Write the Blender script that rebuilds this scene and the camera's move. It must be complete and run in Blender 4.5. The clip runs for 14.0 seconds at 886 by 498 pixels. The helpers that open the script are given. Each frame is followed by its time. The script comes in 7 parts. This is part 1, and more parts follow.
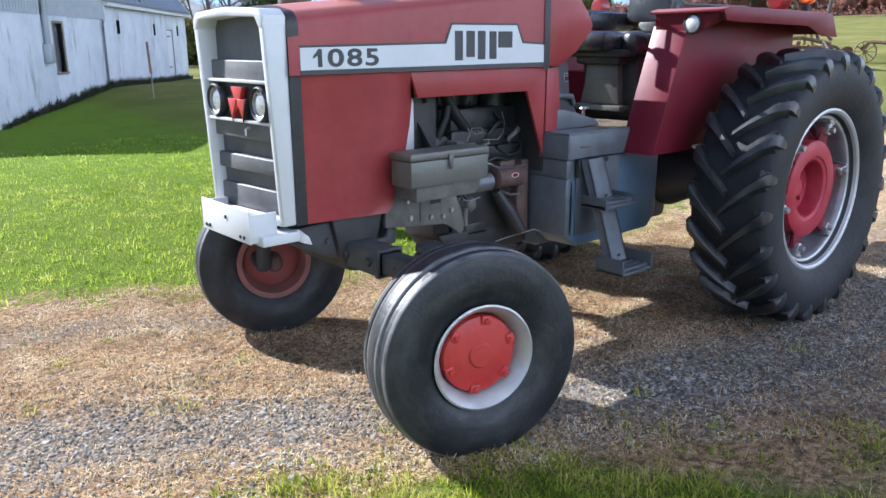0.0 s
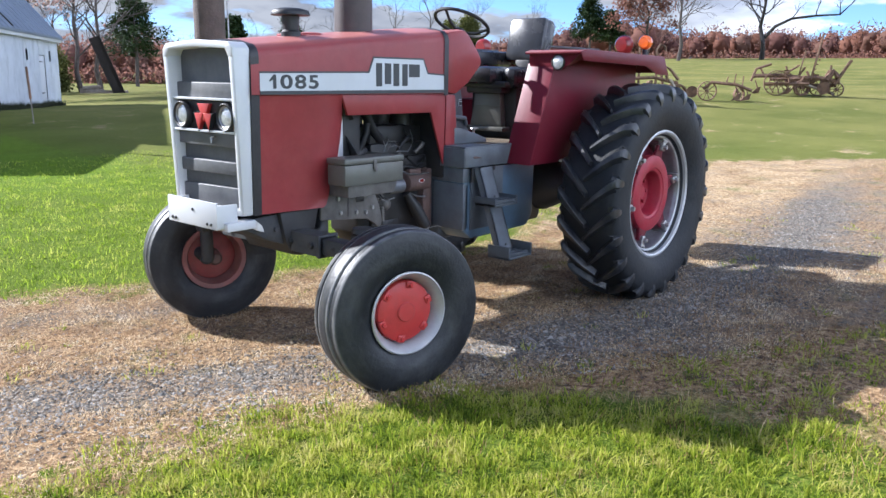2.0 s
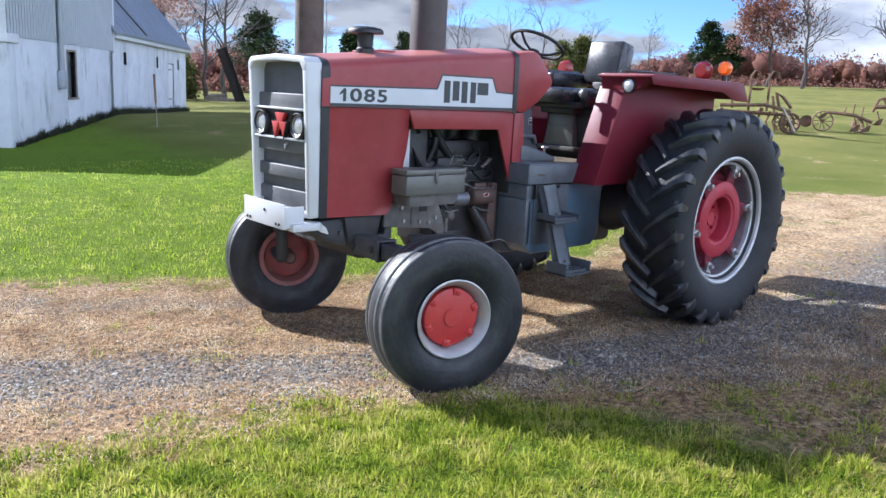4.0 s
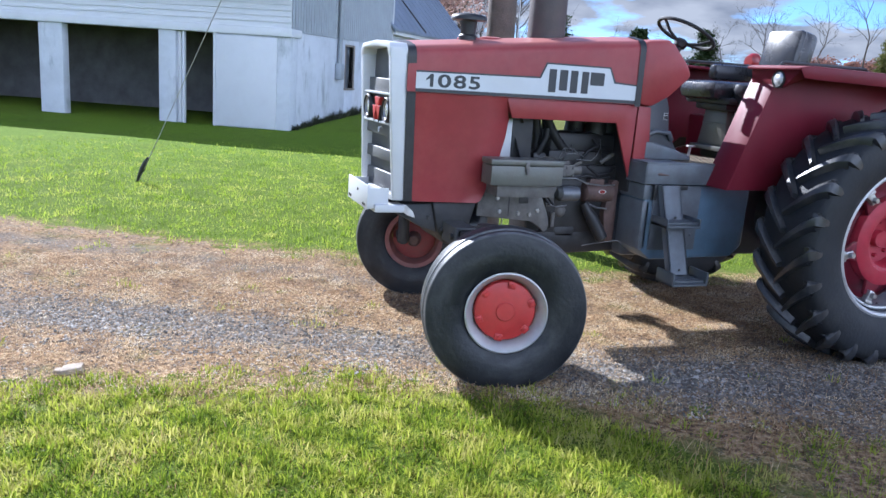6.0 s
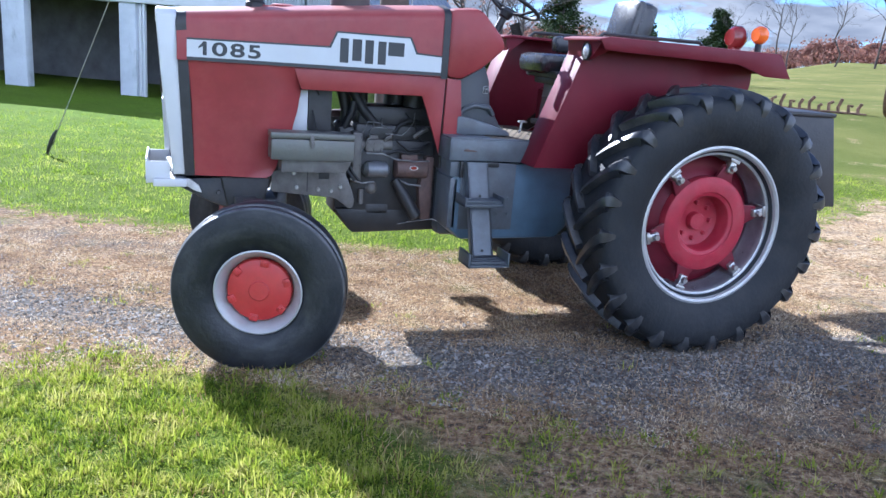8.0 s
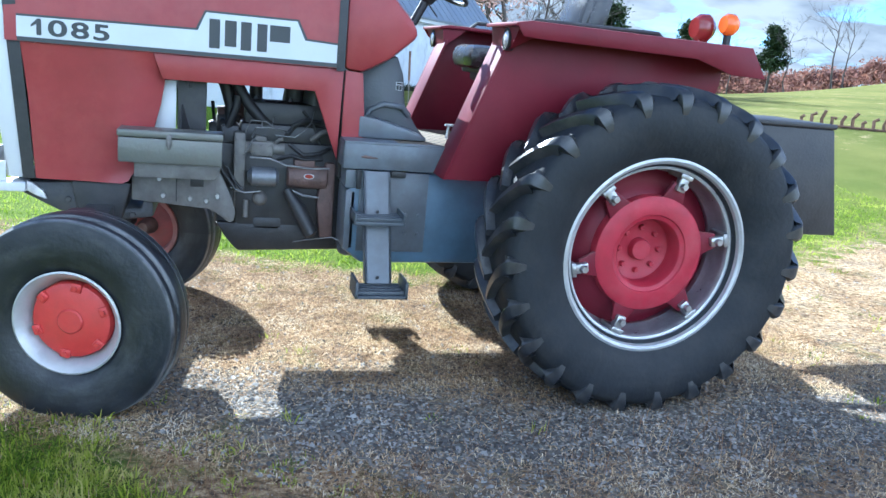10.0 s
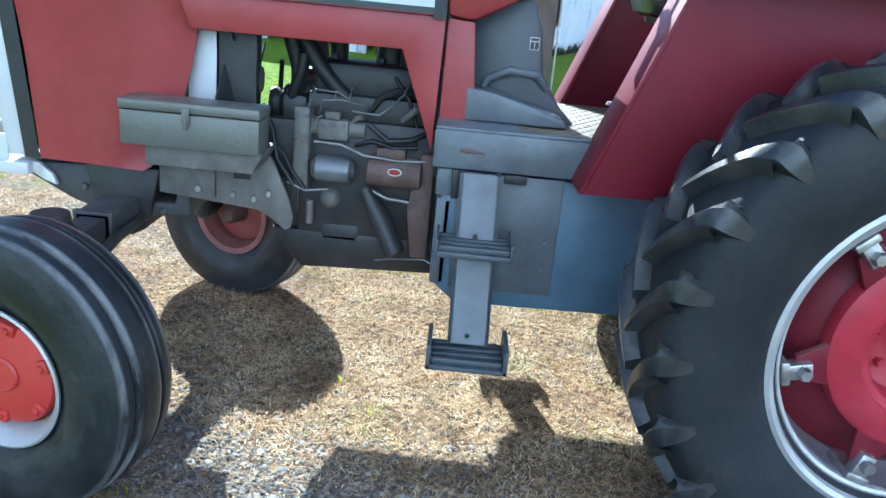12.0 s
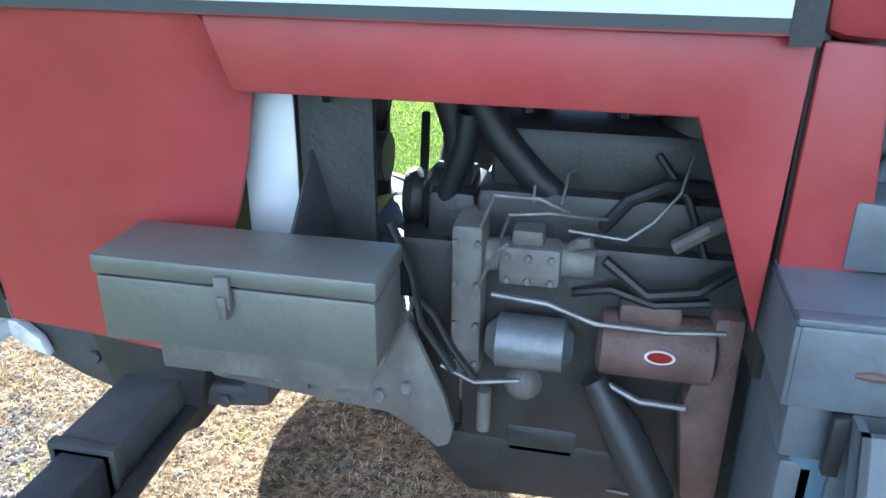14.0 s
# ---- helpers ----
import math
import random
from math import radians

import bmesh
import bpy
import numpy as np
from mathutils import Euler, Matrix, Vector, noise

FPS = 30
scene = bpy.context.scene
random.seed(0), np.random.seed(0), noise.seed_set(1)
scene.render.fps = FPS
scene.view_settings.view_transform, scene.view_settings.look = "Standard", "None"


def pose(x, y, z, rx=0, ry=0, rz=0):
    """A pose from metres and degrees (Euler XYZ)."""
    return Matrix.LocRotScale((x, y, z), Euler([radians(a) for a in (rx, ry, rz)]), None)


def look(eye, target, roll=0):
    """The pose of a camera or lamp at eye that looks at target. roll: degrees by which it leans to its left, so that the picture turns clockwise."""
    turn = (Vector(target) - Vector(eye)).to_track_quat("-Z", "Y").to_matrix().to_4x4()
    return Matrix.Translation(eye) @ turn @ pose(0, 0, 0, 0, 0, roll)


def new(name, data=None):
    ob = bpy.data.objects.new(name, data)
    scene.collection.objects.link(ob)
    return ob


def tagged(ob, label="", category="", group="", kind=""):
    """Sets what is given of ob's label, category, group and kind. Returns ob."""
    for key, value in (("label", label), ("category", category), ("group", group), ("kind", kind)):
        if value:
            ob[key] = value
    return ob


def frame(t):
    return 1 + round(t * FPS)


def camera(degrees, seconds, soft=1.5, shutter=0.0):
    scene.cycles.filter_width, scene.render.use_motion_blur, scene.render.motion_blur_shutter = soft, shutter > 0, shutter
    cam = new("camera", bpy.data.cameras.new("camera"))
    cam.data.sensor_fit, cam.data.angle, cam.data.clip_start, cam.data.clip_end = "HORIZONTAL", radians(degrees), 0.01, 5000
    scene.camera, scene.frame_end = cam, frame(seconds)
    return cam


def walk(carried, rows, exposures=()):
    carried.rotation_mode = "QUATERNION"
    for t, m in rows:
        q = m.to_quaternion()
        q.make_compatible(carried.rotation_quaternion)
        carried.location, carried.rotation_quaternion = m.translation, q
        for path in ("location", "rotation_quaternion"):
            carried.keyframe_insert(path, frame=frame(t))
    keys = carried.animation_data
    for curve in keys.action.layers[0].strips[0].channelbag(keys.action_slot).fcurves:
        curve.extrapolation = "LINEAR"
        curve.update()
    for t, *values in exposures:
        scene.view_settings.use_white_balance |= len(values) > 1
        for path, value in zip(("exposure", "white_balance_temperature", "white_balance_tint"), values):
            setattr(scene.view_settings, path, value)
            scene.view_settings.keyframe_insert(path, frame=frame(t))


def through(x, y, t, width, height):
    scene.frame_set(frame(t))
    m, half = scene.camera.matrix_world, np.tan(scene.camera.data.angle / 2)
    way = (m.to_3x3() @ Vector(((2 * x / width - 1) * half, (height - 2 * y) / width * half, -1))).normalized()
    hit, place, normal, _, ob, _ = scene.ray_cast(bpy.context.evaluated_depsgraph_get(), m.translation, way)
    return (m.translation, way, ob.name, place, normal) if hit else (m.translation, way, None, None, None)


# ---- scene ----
cam = camera(58.8, 14.0)
PATH = [
    (0, (-2.064, -2.096, 1.641), (-0.815, -0.62, 1.132), -0.4),
    (0.5, (-2.342, -2.162, 1.638), (-0.978, -0.778, 1.161), -1.3),
    (1, (-2.543, -2.301, 1.628), (-1.103, -0.987, 1.182), -0.5),
    (1.5, (-2.725, -2.525, 1.593), (-1.267, -1.238, 1.128), 0.4),
    (2, (-2.898, -2.633, 1.621), (-1.415, -1.362, 1.192), 0.9),
    (2.2, (-2.976, -2.652, 1.623), (-1.469, -1.399, 1.224), 1.3),
    (4.3, (-2.752, -3.061, 1.63), (-1.519, -1.538, 1.232), 3.0),
    (4.5, (-2.661, -3.129, 1.643), (-1.483, -1.563, 1.243), 3.0),
    (5, (-2.414, -3.233, 1.622), (-1.406, -1.552, 1.225), 2.8),
    (5.5, (-2.114, -3.331, 1.652), (-1.282, -1.559, 1.244), 3.1),
    (6, (-1.795, -3.527, 1.63), (-1.098, -1.705, 1.192), 4.0),
    (6.5, (-1.481, -3.642, 1.643), (-0.857, -1.798, 1.183), 4.0),
    (7, (-1.076, -3.626, 1.646), (-0.373, -1.811, 1.185), 4.4),
    (7.5, (-0.746, -3.683, 1.662), (-0.046, -1.87, 1.192), 4.5),
    (8, (-0.468, -3.805, 1.676), (0.186, -1.98, 1.184), 4.5),
    (8.5, (-0.267, -3.799, 1.658), (0.403, -1.982, 1.159), 4.1),
    (8.7, (-0.134, -3.776, 1.686), (0.526, -1.955, 1.187), 4.2),
    (10.8, (0.828, -2.76, 1.581), (1.216, -0.854, 1.114), 6.4),
    (11, (0.901, -2.616, 1.593), (1.234, -0.71, 1.087), 6.8),
    (11.5, (1.093, -2.301, 1.622), (1.277, -0.389, 1.064), 7.4),
    (12, (1.175, -1.961, 1.598), (1.18, -0.061, 0.972), 5.6),
    (12.5, (1.157, -1.543, 1.661), (1.026, 0.328, 0.967), 4.9),
    (13, (1.135, -1.134, 1.644), (0.809, 0.693, 0.899), 4.8),
    (13.5, (1.048, -0.751, 1.645), (0.608, 1.04, 0.87), 3.2),
    (14, (0.842, -0.368, 1.672), (0.471, 1.425, 0.868), 0.5),
]
EXPOSURES = [(0, 1.56, 5600, 11), (2.2, 1.48, 5650, 12), (5, 1.45, 5450, 13), (8.5, 1.72, 5100, 13), (10.8, 2.1, 5000, -3), (12, 2.0, 5000, -3), (13, 1.98, 5000, -2), (14, 2.32, 5050, 0)]
walk(cam, [(t, look(eye, target, roll)) for t, eye, target, roll in PATH], EXPOSURES)

# ---- sky and sun ----
SUN_EL, SUN_TO = radians(32.0), Vector((-0.31, 0.95, 0.0)).normalized()
sun_data = bpy.data.lights.new("sun", "SUN")
sun_data.energy, sun_data.angle, sun_data.color = 5.0, radians(0.53), (1.0, 0.94, 0.86)
sun = new("sun", sun_data)
to_sun = SUN_TO * math.cos(SUN_EL) + Vector((0, 0, math.sin(SUN_EL)))
sun.matrix_world = look(to_sun * 60, (0, 0, 0))

world = bpy.data.worlds.new("world")
scene.world = world
world.use_nodes = True
wn, wl = world.node_tree.nodes, world.node_tree.links
wn.clear()
w_out = wn.new("ShaderNodeOutputWorld")
w_bg = wn.new("ShaderNodeBackground")
w_sky = wn.new("ShaderNodeTexSky")
w_sky.sky_type, w_sky.sun_disc = "NISHITA", False
w_sky.sun_elevation, w_sky.sun_rotation = SUN_EL, math.atan2(SUN_TO.x, SUN_TO.y)
w_sky.dust_density, w_sky.air_density, w_sky.ozone_density, w_sky.altitude = 0.1, 0.9, 3.0, 1500
w_co = wn.new("ShaderNodeTexCoord")
w_sep = wn.new("ShaderNodeSeparateXYZ")
wl.new(w_co.outputs["Generated"], w_sep.inputs[0])
# cumulus: noise on a flattened dome, so that the clouds shrink towards the horizon
w_lift = wn.new("ShaderNodeMath"); w_lift.operation = "ADD"; w_lift.inputs[1].default_value = 0.22
wl.new(w_sep.outputs["Z"], w_lift.inputs[0])
w_max = wn.new("ShaderNodeMath"); w_max.operation = "MAXIMUM"; w_max.inputs[1].default_value = 0.05
wl.new(w_lift.outputs[0], w_max.inputs[0])
w_div = []
for axis in "XY":
    d = wn.new("ShaderNodeMath"); d.operation = "DIVIDE"
    wl.new(w_sep.outputs[axis], d.inputs[0]); wl.new(w_max.outputs[0], d.inputs[1])
    w_div.append(d)
w_com = wn.new("ShaderNodeCombineXYZ")
wl.new(w_div[0].outputs[0], w_com.inputs[0]); wl.new(w_div[1].outputs[0], w_com.inputs[1])
wl.new(w_sep.outputs["Z"], w_com.inputs[2])
w_noise = wn.new("ShaderNodeTexNoise")
w_noise.inputs["Scale"].default_value, w_noise.inputs["Detail"].default_value, w_noise.inputs["Roughness"].default_value = 2.1, 9.0, 0.55
wl.new(w_com.outputs[0], w_noise.inputs["Vector"])
w_ramp = wn.new("ShaderNodeValToRGB")
w_ramp.color_ramp.elements[0].position, w_ramp.color_ramp.elements[1].position = 0.435, 0.535
# a bank of cloud low over the horizon
w_bank = wn.new("ShaderNodeMapRange")
w_bank.inputs["From Min"].default_value, w_bank.inputs["From Max"].default_value = 0.0, 0.65
w_bank.inputs["To Min"].default_value, w_bank.inputs["To Max"].default_value = 0.025, -0.06
wl.new(w_sep.outputs["Z"], w_bank.inputs["Value"])
w_add = wn.new("ShaderNodeMath"); w_add.operation = "ADD"
wl.new(w_noise.outputs["Fac"], w_add.inputs[0]); wl.new(w_bank.outputs[0], w_add.inputs[1])
wl.new(w_add.outputs[0], w_ramp.inputs[0])
w_shade = wn.new("ShaderNodeTexNoise")
w_shade.inputs["Scale"].default_value, w_shade.inputs["Detail"].default_value = 3.5, 6.0
wl.new(w_com.outputs[0], w_shade.inputs["Vector"])
w_cloud = wn.new("ShaderNodeValToRGB")
w_cloud.color_ramp.elements[0].position, w_cloud.color_ramp.elements[1].position = 0.36, 0.62
w_cloud.color_ramp.elements[0].color, w_cloud.color_ramp.elements[1].color = (5.2, 5.5, 6.2, 1), (9.0, 9.1, 9.3, 1)
wl.new(w_shade.outputs["Fac"], w_cloud.inputs[0])
w_mix = wn.new("ShaderNodeMixRGB")
w_blue = wn.new("ShaderNodeVectorMath"); w_blue.operation = "MULTIPLY"; w_blue.inputs[1].default_value = (0.58, 0.68, 0.84)
wl.new(w_sky.outputs[0], w_blue.inputs[0])
wl.new(w_ramp.outputs[0], w_mix.inputs[0]); wl.new(w_blue.outputs[0], w_mix.inputs[1])
# clouds face the sun: bright opposite to it, greyer towards it
w_dot = wn.new("ShaderNodeVectorMath"); w_dot.operation = "DOT_PRODUCT"
w_dot.inputs[1].default_value = (SUN_TO.x, SUN_TO.y, 0)
wl.new(w_co.outputs["Generated"], w_dot.inputs[0])
w_lit = wn.new("ShaderNodeMapRange")
w_lit.inputs["From Min"].default_value, w_lit.inputs["From Max"].default_value = -0.7, 0.15
w_lit.inputs["To Min"].default_value, w_lit.inputs["To Max"].default_value = 2.3, 0.27
wl.new(w_dot.outputs["Value"], w_lit.inputs["Value"])
w_scale = wn.new("ShaderNodeVectorMath"); w_scale.operation = "SCALE"
wl.new(w_cloud.outputs[0], w_scale.inputs[0]); wl.new(w_lit.outputs[0], w_scale.inputs["Scale"])
wl.new(w_scale.outputs[0], w_mix.inputs[2])
w_bg.inputs["Strength"].default_value = 0.09
wl.new(w_mix.outputs[0], w_bg.inputs[0]); wl.new(w_bg.outputs[0], w_out.inputs[0])

# ---- builders ----


class Form:
    """Collects shapes of one mesh."""

    def __init__(self):
        self.bm = bmesh.new()

    def take(self, other, m=None):
        """Adds a bmesh to this one."""
        idx = {}
        for v in other.verts:
            idx[v] = self.bm.verts.new(m @ v.co if m else v.co)
        for f in other.faces:
            try:
                self.bm.faces.new([idx[v] for v in f.verts])
            except ValueError:
                pass
        other.free()
        return self

    def box(self, x0, x1, y0, y1, z0, z1, bevel=0.004, m=None):
        b = bmesh.new()
        vs = [b.verts.new((x, y, z)) for x in (x0, x1) for y in (y0, y1) for z in (z0, z1)]
        for q in ((0, 1, 3, 2), (4, 6, 7, 5), (0, 4, 5, 1), (2, 3, 7, 6), (0, 2, 6, 4), (1, 5, 7, 3)):
            b.faces.new([vs[i] for i in q])
        if bevel:
            bmesh.ops.bevel(b, geom=b.edges[:], offset=bevel, segments=2, affect="EDGES", profile=0.5)
        return self.take(b, m)

    def prism(self, pts, axis, a, c, bevel=0.004, m=None):
        """A polygon of (u, v) swept along an axis: x -> (y, z), y -> (x, z), z -> (x, y)."""
        b = bmesh.new()

        def at(u, v, w):
            return {"x": (w, u, v), "y": (u, w, v), "z": (u, v, w)}[axis]

        lo, hi = [b.verts.new(at(u, v, a)) for u, v in pts], [b.verts.new(at(u, v, c)) for u, v in pts]
        n = len(pts)
        b.faces.new(lo), b.faces.new(hi)
        for i in range(n):
            b.faces.new((lo[i], lo[(i + 1) % n], hi[(i + 1) % n], hi[i]))
        bmesh.ops.recalc_face_normals(b, faces=b.faces[:])
        if bevel:
            bmesh.ops.bevel(b, geom=b.edges[:], offset=bevel, segments=2, affect="EDGES", profile=0.5)
        return self.take(b, m)

    def tube(self, pts, radii, n=10, cap=True):
        """A round bar through points, with one radius or one for each."""
        pts = [Vector(p) for p in pts]
        if not isinstance(radii, (list, tuple)):
            radii = [radii] * len(pts)
        rings, up = [], Vector((0, 0, 1))
        for i, p in enumerate(pts):
            d = (pts[min(i + 1, len(pts) - 1)] - pts[max(i - 1, 0)]).normalized()
            ref = up if abs(d.dot(up)) < 0.95 else Vector((1, 0, 0))
            u = d.cross(ref).normalized()
            if rings:
                u = (last - d * last.dot(d)).normalized()
            last, v = u, d.cross(u)
            rings.append([self.bm.verts.new(p + radii[i] * (math.cos(2 * math.pi * k / n) * u + math.sin(2 * math.pi * k / n) * v)) for k in range(n)])
        for a, b in zip(rings, rings[1:]):
            for k in range(n):
                self.bm.faces.new((a[k], a[(k + 1) % n], b[(k + 1) % n], b[k]))
        if cap:
            self.bm.faces.new(rings[0][::-1]), self.bm.faces.new(rings[-1])
        return self

    def lathe(self, profile, n=32, axis="y", at=(0, 0, 0), closed=False, arc=None):
        """A profile of (radius, along) turned round an axis."""
        rings = []
        for k in range(n):
            c, s = math.cos(2 * math.pi * k / n), math.sin(2 * math.pi * k / n)
            ring = []
            for r, w in profile:
                p = {"y": (r * c, w, r * s), "z": (r * c, r * s, w), "x": (w, r * c, r * s)}[axis]
                ring.append(self.bm.verts.new(Vector(p) + Vector(at)))
            rings.append(ring)
        m = len(profile)
        for k in range(n):
            a, b = rings[k], rings[(k + 1) % n]
            for i in range(m if closed else m - 1):
                j = (i + 1) % m
                self.bm.faces.new((a[i], a[j], b[j], b[i]))
        if not closed:
            for i in (0, m - 1):
                if profile[i][0] > 1e-4:
                    try:
                        self.bm.faces.new([r[i] for r in rings])
                    except ValueError:
                        pass
        return self

    def ball(self, c, r, sub=2, squash=(1, 1, 1)):
        b = bmesh.new()
        bmesh.ops.create_icosphere(b, subdivisions=sub, radius=1)
        for v in b.verts:
            v.co = Vector((v.co.x * r * squash[0], v.co.y * r * squash[1], v.co.z * r * squash[2])) + Vector(c)
        return self.take(b)

    def bolts(self, places, r, h, axis="y"):
        for p in places:
            b = bmesh.new()
            prof = [(r, 0), (r, h * 0.8), (r * 0.8, h)]
            rings = [[b.verts.new({"y": (q * math.cos(k * math.pi / 3), -w, q * math.sin(k * math.pi / 3)), "x": (-w, q * math.cos(k * math.pi / 3), q * math.sin(k * math.pi / 3)), "z": (q * math.cos(k * math.pi / 3), q * math.sin(k * math.pi / 3), w)}[axis]) for k in range(6)] for q, w in prof]
            for a, c in zip(rings, rings[1:]):
                for k in range(6):
                    b.faces.new((a[k], a[(k + 1) % 6], c[(k + 1) % 6], c[k]))
            b.faces.new(rings[-1])
            self.take(b, Matrix.Translation(p))
        return self


def finish(bm, name, material, smooth=38):
    bmesh.ops.remove_doubles(bm, verts=bm.verts[:], dist=1e-5)
    bmesh.ops.recalc_face_normals(bm, faces=bm.faces[:])
    me = bpy.data.meshes.new(name)
    bm.to_mesh(me)
    bm.free()
    me.materials.append(material)
    if smooth:
        me.shade_smooth()
        me.set_sharp_from_angle(angle=radians(smooth))
    return me


def part(name, form, material, parent=None, label="", at=None, smooth=38):
    """One mesh object, under a thing or a part."""
    ob = new(name, finish(form.bm, name, material, smooth))
    if parent:
        ob.parent = parent
    if at:
        ob.matrix_basis = at
    if label:
        tagged(ob, label)
    return ob


def thing(name, label, category, form=None, material=None, at=None, group="", kind="", smooth=38):
    """A top-level thing: a mesh, or an Empty that parents its parts."""
    ob = new(name, finish(form.bm, name, material, smooth) if form else None)
    if at:
        ob.matrix_basis = at
    return tagged(ob, label, category, group, kind)


def sheet(name, verts, faces, material, smooth=True):
    """A mesh object from arrays."""
    me = bpy.data.meshes.new(name)
    me.vertices.add(len(verts))
    me.vertices.foreach_set("co", np.asarray(verts, np.float32).ravel())
    faces = np.asarray(faces, np.int32)
    k = faces.shape[1]
    me.loops.add(faces.size)
    me.loops.foreach_set("vertex_index", faces.ravel())
    me.polygons.add(len(faces))
    me.polygons.foreach_set("loop_start", np.arange(0, faces.size, k, dtype=np.int32))
    me.update(calc_edges=True)
    me.validate()
    me.materials.append(material)
    if smooth:
        me.shade_smooth()
    return new(name, me)


# ---- materials ----
def mat(name, base, rough=0.5, metal=0.0, vary=0.25, scale=6.0, dirt=None, dirt_amount=0.4, dirt_scale=2.5, bump=0.1, bump_scale=60.0, coat=0.0, dusty=None, top_pale_amount=0.0, gloss=0.5):
    """A surface with grain and stains: base colour varied by noise, dirt in patches, fine relief, a paler tone on what
    faces up.
    """
    m = bpy.data.materials.new(name)
    m.use_nodes = True
    nt = m.node_tree
    n, l = nt.nodes, nt.links
    b = n["Principled BSDF"]
    co = n.new("ShaderNodeTexCoord")
    big = n.new("ShaderNodeTexNoise")
    big.inputs["Scale"].default_value, big.inputs["Detail"].default_value, big.inputs["Roughness"].default_value = scale, 6, 0.6
    l.new(co.outputs["Object"], big.inputs["Vector"])
    lo, hi = [c * (1 - vary) for c in base], [min(1, c * (1 + vary)) for c in base]
    ramp = n.new("ShaderNodeValToRGB")
    ramp.color_ramp.elements[0].position, ramp.color_ramp.elements[1].position = 0.3, 0.7
    ramp.color_ramp.elements[0].color, ramp.color_ramp.elements[1].color = (*lo, 1), (*hi, 1)
    l.new(big.outputs["Fac"], ramp.inputs[0])
    colour = ramp.outputs[0]
    if dirt:
        dn = n.new("ShaderNodeTexNoise")
        dn.inputs["Scale"].default_value, dn.inputs["Detail"].default_value, dn.inputs["Roughness"].default_value = dirt_scale, 9, 0.68
        l.new(co.outputs["Object"], dn.inputs["Vector"])
        dr = n.new("ShaderNodeMapRange")
        dr.inputs["From Min"].default_value, dr.inputs["From Max"].default_value, dr.inputs["To Max"].default_value = 0.45, 0.75, dirt_amount
        l.new(dn.outputs["Fac"], dr.inputs["Value"])
        mx = n.new("ShaderNodeMixRGB")
        mx.inputs[2].default_value = (*dirt, 1)
        l.new(dr.outputs[0], mx.inputs[0]), l.new(colour, mx.inputs[1])
        colour = mx.outputs[0]
    # Upward faces mix in a paler colour that keeps sunlit tops light.
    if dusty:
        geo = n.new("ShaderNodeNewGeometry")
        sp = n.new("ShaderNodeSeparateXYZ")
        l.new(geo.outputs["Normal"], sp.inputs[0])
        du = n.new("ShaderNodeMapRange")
        du.inputs["From Min"].default_value, du.inputs["From Max"].default_value, du.inputs["To Max"].default_value = 0.5, 1.0, top_pale_amount
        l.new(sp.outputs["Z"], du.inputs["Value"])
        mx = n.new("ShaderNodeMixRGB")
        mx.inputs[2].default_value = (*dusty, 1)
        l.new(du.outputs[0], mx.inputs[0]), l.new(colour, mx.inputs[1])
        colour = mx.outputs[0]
    l.new(colour, b.inputs["Base Color"])
    b.inputs["Metallic"].default_value = metal
    b.inputs["Specular IOR Level"].default_value = gloss
    rr = n.new("ShaderNodeMapRange")
    rr.inputs["To Min"].default_value, rr.inputs["To Max"].default_value = max(0.02, rough - 0.14), min(1, rough + 0.14)
    l.new(big.outputs["Fac"], rr.inputs["Value"]), l.new(rr.outputs[0], b.inputs["Roughness"])
    if coat:
        b.inputs["Coat Weight"].default_value = coat
    if bump:
        fine = n.new("ShaderNodeTexNoise")
        fine.inputs["Scale"].default_value, fine.inputs["Detail"].default_value = bump_scale, 5
        l.new(co.outputs["Object"], fine.inputs["Vector"])
        bp = n.new("ShaderNodeBump")
        bp.inputs["Strength"].default_value, bp.inputs["Distance"].default_value = bump, 0.02
        l.new(fine.outputs["Fac"], bp.inputs["Height"]), l.new(bp.outputs[0], b.inputs["Normal"])
    return m


